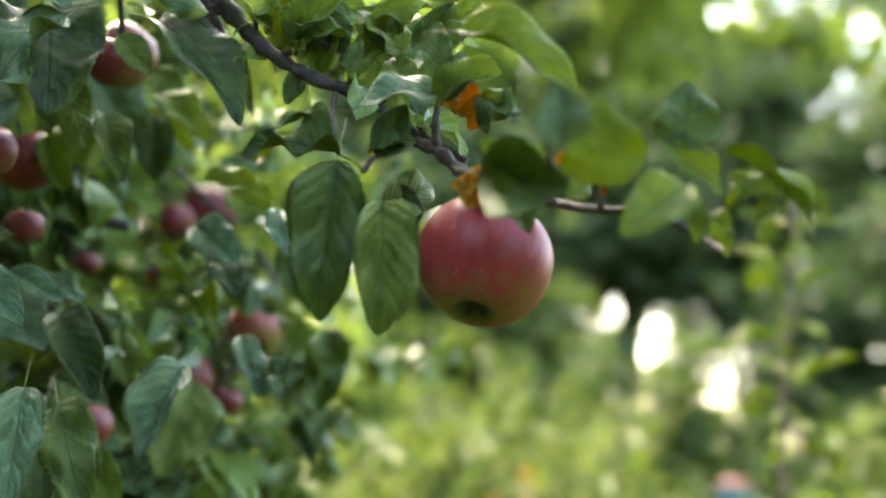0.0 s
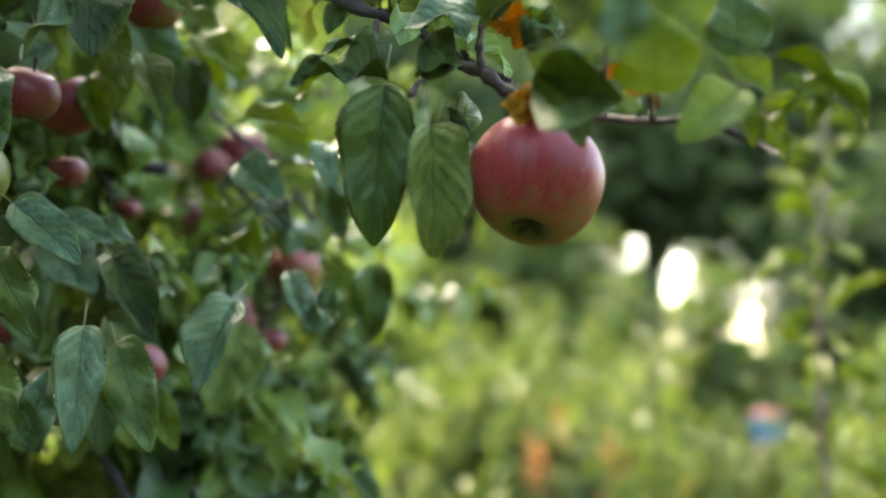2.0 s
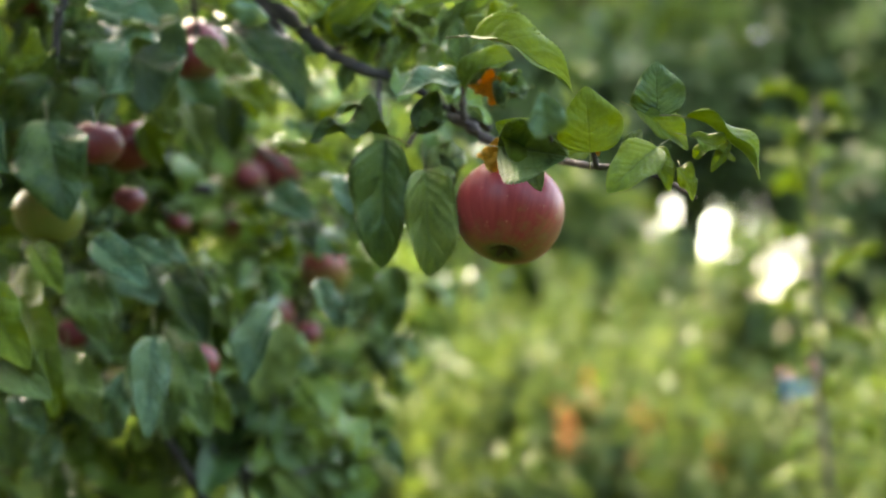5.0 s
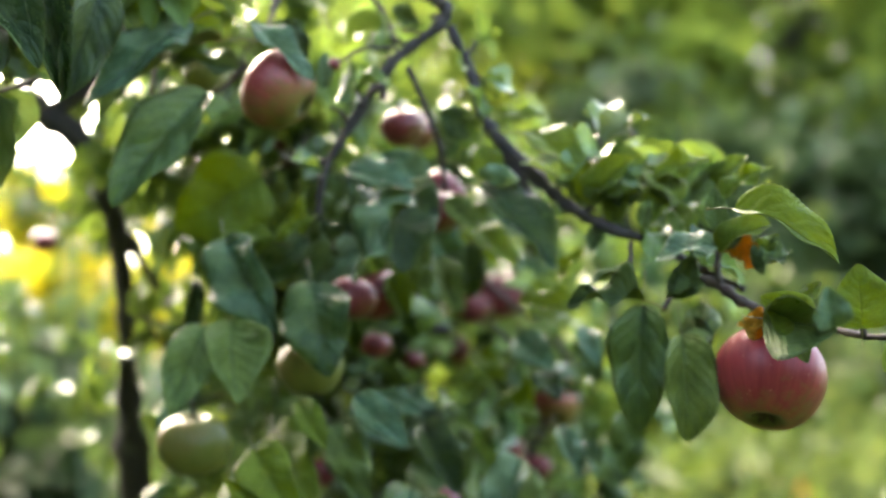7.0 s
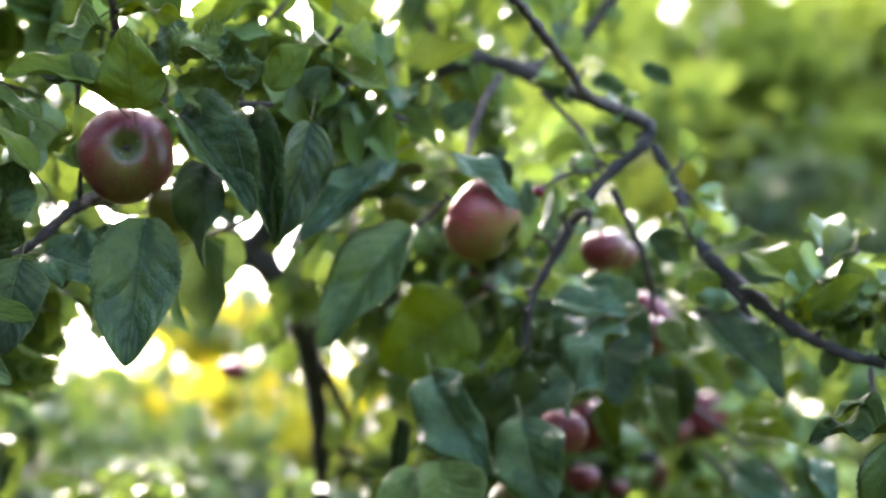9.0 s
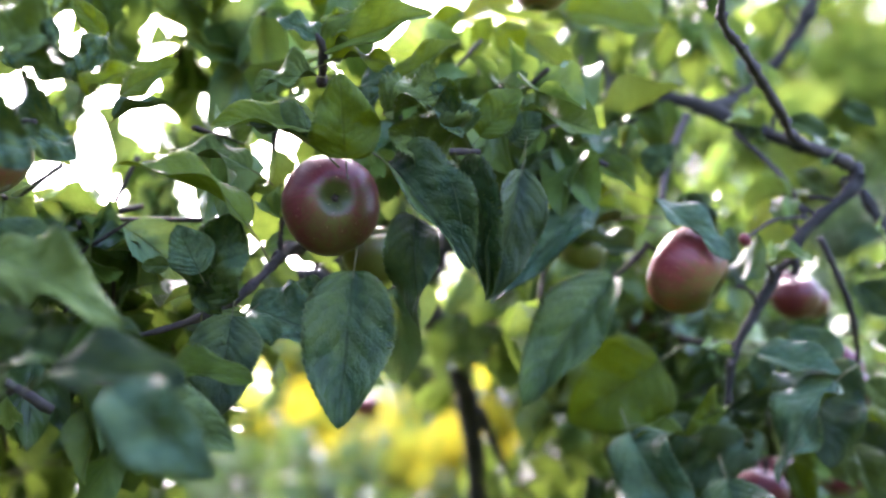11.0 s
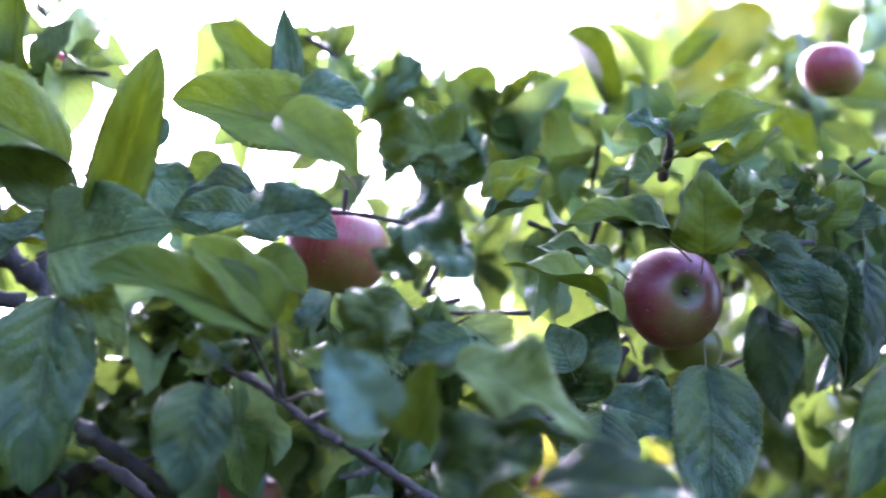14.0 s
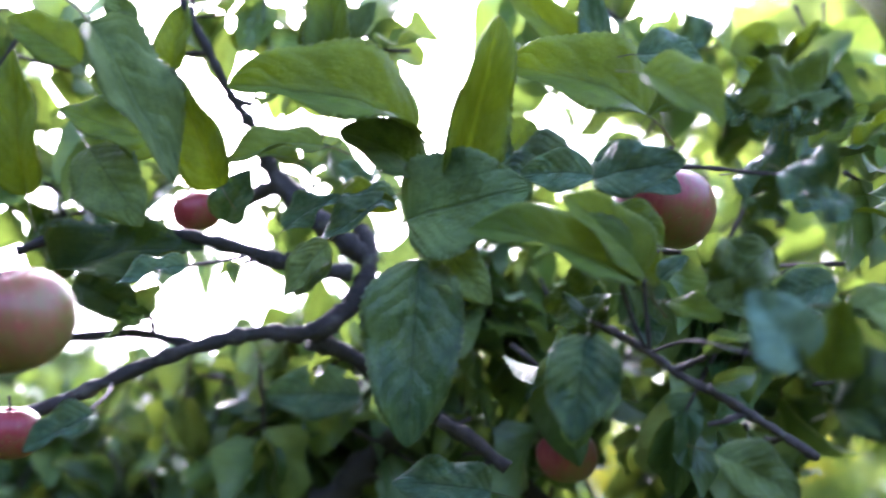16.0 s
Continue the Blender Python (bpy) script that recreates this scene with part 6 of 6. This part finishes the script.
leaf(tree, (-0.798, 0.403, 2.033), (-0.843, 0.360, 2.091), (0.217, -0.950, 0.224), "arch", "fresh", .4)
leaf(tree, (-0.945, 0.286, 2.009), (-0.936, 0.255, 2.101), (0.417, -0.899, -0.132), "flat", "fresh", .38)
leaf(tree, (-0.964, 0.318, 2.056), (-0.934, 0.318, 2.092), (0.421, -0.906, -0.039), "flat", "under", .55)
leaf(tree, (-0.745, 0.286, 1.822), (-0.780, 0.273, 1.814), (0.420, -0.898, 0.133), "crumple", "green", .7)
leaf(tree, (-0.762, 0.287, 1.797), (-0.745, 0.288, 1.816), (0.422, -0.907, -0.008), "crumple", "green", .6)
leaf(tree, (-0.648, 0.291, 1.834), (-0.683, 0.285, 1.806), (0.422, -0.907, -0.008), "crumple", "green", .8)
leaf(tree, (-0.619, 0.311, 1.815), (-0.657, 0.299, 1.803), (0.422, -0.907, -0.008), "flat", "blue", .62)
leaf(tree, (-0.616, 0.262, 1.734), (-0.562, 0.270, 1.748), (0.422, -0.907, -0.008), "crumple", "green", .75)
leaf(tree, (-0.557, 0.248, 1.721), (-0.494, 0.267, 1.716), (0.369, -0.779, 0.507), "arch", "green", .45)
leaf(tree, (-0.718, 0.302, 1.937), (-0.687, 0.310, 1.953), (0.396, -0.841, 0.370), "flat", "fresh", .4)
leaf(tree, (-0.704, 0.275, 1.808), (-0.672, 0.273, 1.791), (0.396, -0.841, 0.370), "flat", "fresh", .5)
leaf(tree, (-0.710, 0.279, 1.823), (-0.693, 0.282, 1.835), (0.413, -0.882, 0.227), "flat", "blue", .6)
leaf(tree, (-0.939, 0.221, 1.880), (-0.901, 0.231, 1.899), (0.413, -0.882, 0.227), "wavy", "blue", .5)
leaf(tree, (-0.924, 0.252, 1.910), (-0.880, 0.266, 1.896), (0.420, -0.898, 0.133), "arch", "fresh", .5)
leaf(tree, (-0.915, 0.236, 1.870), (-0.940, 0.235, 1.841), (0.417, -0.899, -0.132), "flat", "green", .7)
leaf(tree, (-0.951, 0.251, 1.941), (-0.983, 0.233, 1.949), (0.396, -0.841, 0.370), "flat", "fresh", .5)
leaf(tree, (-0.793, 0.448, 2.072), (-0.819, 0.441, 2.060), (0.422, -0.907, -0.008), "flat", "blue", .7)
leaf(tree, (-0.727, 0.473, 2.088), (-0.755, 0.471, 2.059), (0.422, -0.907, -0.008), "wavy", "blue", .6)
leaf(tree, (-0.640, 0.556, 2.130), (-0.612, 0.593, 2.066), (0.676, -0.737, -0.011), "fold", "fresh", .3)
leaf(tree, (-0.599, 0.587, 2.096), (-0.575, 0.607, 2.074), (0.579, -0.732, 0.359), "arch", "fresh", .4)
leaf(tree, (-0.559, 0.602, 2.105), (-0.521, 0.609, 2.135), (0.421, -0.903, 0.088), "arch", "fresh", .45)
leaf(tree, (-0.539, 1.080, 2.403), (-0.680, 1.053, 2.302), (0.417, -0.899, -0.132), "wavy", "yellow", .5)
leaf(tree, (-0.720, 0.529, 2.102), (-0.701, 0.553, 2.063), (0.421, -0.906, -0.039), "round", "fresh", .9)
leaf(tree, (-0.690, 0.553, 2.076), (-0.660, 0.555, 2.106), (0.421, -0.906, -0.039), "fold", "fresh", .3)
leaf(tree, (-0.853, 0.331, 2.003), (-0.875, 0.331, 1.977), (0.421, -0.906, -0.039), "flat", "blue", .7)
leaf(tree, (-0.824, 0.353, 1.980), (-0.846, 0.352, 1.954), (0.421, -0.906, -0.039), "flat", "fresh", .8)
leaf(tree, (-0.845, 0.234, 1.929), (-0.917, 0.137, 1.941), (0.496, -0.814, 0.304), "arch", "fresh", .44)
leaf(tree, (-0.847, 0.242, 1.906), (-0.876, 0.193, 1.923), (0.600, -0.795, 0.093), "arch", "under", .6)
leaf(tree, (-0.994, 0.097, 1.987), (-0.952, 0.135, 1.891), (0.884, -0.461, -0.072), "flat", "under", .42)
leaf(tree, (-0.981, 0.207, 1.914), (-0.982, 0.159, 1.973), (0.326, -0.920, -0.216), "flat", "fresh", .52)
leaf(tree, (-1.076, 0.130, 1.903), (-1.052, 0.089, 1.982), (0.503, -0.835, -0.222), "flat", "fresh", .42)
leaf(tree, (-1.022, 0.195, 1.947), (-1.062, 0.139, 1.965), (0.516, -0.851, 0.094), "flat", "fresh", .62)
leaf(tree, (-1.065, 0.168, 1.947), (-1.029, 0.188, 1.889), (0.517, -0.855, -0.032), "flat", "green", .7)
leaf(tree, (-1.089, 0.175, 2.020), (-1.127, 0.139, 2.052), (0.516, -0.851, 0.094), "flat", "fresh", .6)
leaf(tree, (-0.930, 0.250, 1.947), (-0.983, 0.202, 1.924), (0.483, -0.791, 0.375), "arch", "fresh", .36)
leaf(tree, (-1.030, 0.203, 2.008), (-1.011, 0.195, 2.056), (0.512, -0.849, -0.126), "flat", "fresh", .5)
leaf(tree, (-0.982, 0.181, 1.853), (-1.017, 0.153, 1.840), (0.483, -0.791, 0.375), "flat", "blue", .42)
leaf(tree, (-0.996, 0.229, 1.899), (-0.975, 0.228, 1.932), (0.512, -0.849, -0.126), "round", "blue", .75)
leaf(tree, (-0.910, 0.231, 1.869), (-0.934, 0.217, 1.835), (0.517, -0.855, -0.032), "flat", "green", .52)
leaf(tree, (-1.003, 0.134, 1.754), (-1.024, 0.104, 1.733), (0.505, -0.831, 0.233), "flat", "blue", .52)
leaf(tree, (-0.884, 0.268, 1.908), (-0.914, 0.227, 1.871), (0.505, -0.831, 0.233), "flat", "blue", .42)
leaf(tree, (-1.129, 0.205, 1.881), (-1.035, 0.243, 1.895), (0.516, -0.851, 0.094), "wavy", "green", .48)
leaf(tree, (-1.135, 0.227, 1.879), (-1.094, 0.261, 1.855), (0.517, -0.855, -0.032), "flat", "green", .6)
leaf(tree, (-1.051, 0.199, 1.986), (-1.077, 0.174, 2.008), (0.517, -0.855, -0.032), "flat", "fresh", .6)
leaf(tree, (-1.017, 0.257, 2.046), (-0.988, 0.265, 2.070), (0.505, -0.831, 0.233), "arch", "fresh", .6)
leaf(tree, (-0.970, 0.293, 2.026), (-0.961, 0.278, 2.077), (0.512, -0.849, -0.126), "flat", "fresh", .5)
leaf(tree, (-0.940, 0.281, 1.947), (-0.921, 0.296, 1.935), (0.516, -0.851, 0.094), "flat", "blue", .5)
leaf(tree, (-1.028, 0.162, 2.020), (-1.033, 0.148, 2.049), (0.512, -0.849, -0.126), "flat", "green", .7)
leaf(tree, (-1.011, 0.413, 1.814), (-1.075, 0.374, 1.814), (0.516, -0.851, 0.094), "flat", "blue", .6)
leaf(tree, (-0.864, 0.353, 1.722), (-0.916, 0.318, 1.730), (0.516, -0.851, 0.094), "wavy", "blue", .6)

# sprigs that fill the crown
sprigs((-0.471, 1.026, 1.857), (0.140, 0.100, 0.080), 25.0, 70, 0.058, 188)
sprigs((-0.614, 1.040, 1.882), (0.080, 0.080, 0.050), 25.0, 25, 0.058, 189)
sprigs((-0.946, 0.484, 1.899), (0.070, 0.050, 0.060), 25.0, 40, 0.058, 180)
sprigs((-0.923, 0.516, 1.923), (0.050, 0.050, 0.050), 25.0, 30, 0.058, 181)
sprigs((-1.168, 0.520, 1.836), (0.120, 0.100, 0.080), 25.0, 80, 0.058, 182)
sprigs((-1.106, 0.578, 1.809), (0.120, 0.100, 0.070), 25.0, 80, 0.058, 183)
sprigs((-1.070, 0.536, 1.842), (0.100, 0.100, 0.090), 25.0, 70, 0.058, 184)
sprigs((-0.842, 0.829, 1.882), (0.100, 0.100, 0.060), 25.0, 40, 0.058, 185)
sprigs((-1.120, 0.550, 1.850), (0.150, 0.100, 0.080), 31.0, 100, 0.058, 176)
sprigs((-1.000, 0.600, 1.870), (0.120, 0.080, 0.100), 31.0, 70, 0.058, 174)
sprigs((-1.320, 0.640, 1.740), (0.320, 0.110, 0.120), 31.0, 330, 0.062, 175)
sprigs((-0.420, 1.130, 1.610), (0.230, 0.090, 0.200), 6.0, 260, 0.055, 171)
sprigs((-0.240, 1.200, 1.620), (0.120, 0.080, 0.160), 6.0, 90, 0.052, 172)
sprigs((-0.360, 1.150, 1.400), (0.260, 0.120, 0.090), 6.0, 130, 0.055, 173)
sprigs((-0.074, 0.858, 1.815), (0.075, 0.080, 0.029), 0.0, 40, 0.05, 101)
sprigs((-0.510, 1.605, 1.886), (0.361, 0.250, 0.258), 3.7, 300, 0.055, 102)
sprigs((-0.518, 1.393, 1.506), (0.245, 0.180, 0.193), 3.7, 320, 0.055, 103)
sprigs((-0.257, 1.556, 1.554), (0.138, 0.220, 0.244), 3.7, 240, 0.05, 104)
sprigs((-0.649, 2.063, 1.766), (0.598, 0.400, 0.513), 3.7, 200, 0.06, 105)
sprigs((-0.283, 1.839, 1.787), (0.353, 0.300, 0.232), 16.0, 220, 0.055, 106)
sprigs((-0.464, 1.333, 1.887), (0.134, 0.150, 0.223), 16.0, 110, 0.055, 107)
sprigs((-0.477, 0.972, 2.026), (0.084, 0.120, 0.109), 16.0, 60, 0.055, 108)
sprigs((-0.527, 0.645, 1.992), (0.149, 0.100, 0.050), 16.0, 110, 0.055, 110)
sprigs((-0.788, 0.587, 2.094), (0.156, 0.120, 0.054), 23.0, 35, 0.06, 111)
sprigs((-0.443, 1.029, 2.231), (0.188, 0.200, 0.081), 23.0, 110, 0.055, 112)
sprigs((-0.789, 0.577, 1.769), (0.106, 0.080, 0.079), 23.0, 35, 0.06, 113)
sprigs((-0.792, 0.544, 1.822), (0.397, 0.120, 0.075), 24.7, 200, 0.06, 114)
sprigs((-0.705, 0.596, 2.097), (0.273, 0.080, 0.039), 24.7, 50, 0.06, 115)
sprigs((-1.235, 0.675, 1.859), (0.244, 0.200, 0.104), 24.7, 60, 0.06, 116)
sprigs((-1.600, 0.900, 1.760), (0.480, 0.330, 0.230), 31.0, 2300, 0.065, 117)
sprigs((-1.228, 0.250, 2.056), (0.093, 0.080, 0.102), 31.0, 60, 0.06, 118)
sprigs((-0.833, 1.522, 1.992), (0.115, 0.200, 0.141), 16.0, 90, 0.06, 121)
sprigs((-0.556, 1.330, 1.794), (0.193, 0.200, 0.193), 16.0, 150, 0.055, 122)
sprigs((-0.673, 1.137, 2.118), (0.139, 0.200, 0.139), 23.0, 90, 0.055, 123)
sprigs((-0.434, 1.403, 1.960), (0.238, 0.250, 0.223), 23.0, 150, 0.055, 124)
sprigs((-0.513, 1.201, 1.897), (0.135, 0.120, 0.108), 3.7, 90, 0.055, 125)
sprigs((-0.376, 1.442, 1.604), (0.199, 0.100, 0.153), 3.7, 110, 0.05, 126)
sprigs((-0.761, 0.493, 1.893), (0.063, 0.060, 0.029), 23.0, 30, 0.06, 127)
sprigs((-0.732, 0.487, 1.870), (0.051, 0.050, 0.024), 25.9, 20, 0.055, 128)
sprigs((-2.184, 1.437, 1.956), (0.847, 0.400, 0.256), 31.0, 900, 0.065, 131)
sprigs((-0.971, 0.841, 1.883), (0.272, 0.200, 0.157), 31.0, 160, 0.06, 132)
sprigs((-1.164, 1.512, 2.079), (0.139, 0.100, 0.093), 16.0, 10, 0.055, 133)
sprigs((-1.294, 1.780, 1.724), (0.306, 0.300, 0.112), 16.0, 50, 0.06, 134)
sprigs((-0.849, 0.813, 1.964), (0.406, 0.120, 0.174), 24.7, 150, 0.06, 135)
sprigs((-1.417, 0.828, 2.000), (0.279, 0.150, 0.230), 24.7, 80, 0.06, 136)
sprigs((-0.670, 1.414, 1.965), (0.276, 0.150, 0.158), 23.0, 100, 0.06, 137)
sprigs((-0.470, 1.687, 1.621), (0.370, 0.200, 0.370), 3.7, 130, 0.06, 138)
sprigs((-1.398, 0.612, 1.813), (0.290, 0.120, 0.060), 31.0, 160, 0.055, 139)
sprigs((-0.959, 1.132, 1.700), (0.091, 0.100, 0.084), 16.0, 60, 0.055, 141)
sprigs((-1.007, 0.310, 2.082), (0.115, 0.050, 0.026), 31.0, 25, 0.055, 142)
sprigs((-1.018, 0.404, 1.983), (0.070, 0.050, 0.028), 31.0, 15, 0.055, 143)
sprigs((-1.191, 0.313, 1.949), (0.102, 0.050, 0.032), 31.0, 20, 0.055, 144)
sprigs((-0.420, 1.077, 1.892), (0.132, 0.060, 0.251), 16.0, 90, 0.05, 151)
sprigs((-0.251, 1.571, 1.822), (0.268, 0.060, 0.162), 16.0, 100, 0.05, 152)
sprigs((-0.544, 1.024, 1.751), (0.121, 0.100, 0.133), 16.0, 70, 0.055, 153)
sprigs((-0.426, 1.391, 1.778), (0.248, 0.060, 0.196), 3.7, 110, 0.052, 154)
sprigs((-0.401, 1.201, 1.490), (0.214, 0.060, 0.104), 3.7, 70, 0.052, 155)
sprigs((-0.244, 1.398, 1.625), (0.111, 0.040, 0.245), 3.7, 80, 0.048, 156)
sprigs((-2.250, 3.300, 2.330), (0.600, 0.300, 0.330), 28.0, 430, 0.06, 161)
sprigs((-2.350, 3.100, 2.000), (0.600, 0.250, 0.120), 28.0, 200, 0.06, 163)
sprigs((-0.733, 0.477, 1.915), (0.138, 0.060, 0.063), 24.7, 15, 0.055, 162)
# fruiting spurs along the limbs, each a knobbly stub with a few small leaves
spur_rng = np.random.default_rng(91)
for pts in SPURS:
    for a, b in zip(pts[:-1], pts[1:]):
        for k in range(max(1, int(np.linalg.norm(b[:3] - a[:3]) / 0.028))):
            c = a + (b - a) * spur_rng.uniform(0, 1)
            way = spur_rng.normal(size=3) + np.array([0, -0.2, 0.35])
            way /= np.linalg.norm(way)
            reach = c[3] + spur_rng.uniform(0.008, 0.026)
            v, f = tube([c[:3], c[:3] + way * reach * 0.6, c[:3] + way * reach + spur_rng.normal(0, 0.003, 3)], [0.0024, 0.0018, 0.0021], 5, 0.2, k)
            TWIGS["v"].append(v)
            TWIGS["f"] += [[q + TWIGS["n"] for q in face] for face in f]
            TWIGS["n"] += len(v)
            for q in range(spur_rng.integers(0, 4)):
                BULK["P"].append(c[:3] + way * reach)
                BULK["D"].append(way * 0.8 + spur_rng.normal(size=3) * 0.8)
                BULK["F"].append(spur_rng.normal(size=3) * 0.5 + np.array([0.1, -0.5, 0.7]))
                BULK["L"].append(spur_rng.uniform(0.018, 0.045))
                BULK["fresh"].append(spur_rng.uniform() < 0.6)
BULK = {key: np.array(value) for key, value in BULK.items()}
bulk_rng = np.random.default_rng(77)
for young, skin, text in ((False, M_BULK, "mass of green leaves in the crown"), (True, M_BULK_FRESH_LIT, "mass of young and lit-looking yellow green leaves in the crown")):
    pick = BULK["fresh"] == young
    tagged(scatter("foliage", tree, skin, BULK["P"][pick], BULK["D"][pick], BULK["F"][pick], BULK["L"][pick], bulk_rng.uniform(0.48, 0.68, pick.sum()), 8, 4, 78 + young), text)
tagged(mesh_object("brushwood", np.concatenate(TWIGS["v"]), TWIGS["f"], [M_TWIG], tree), kind="stuff")
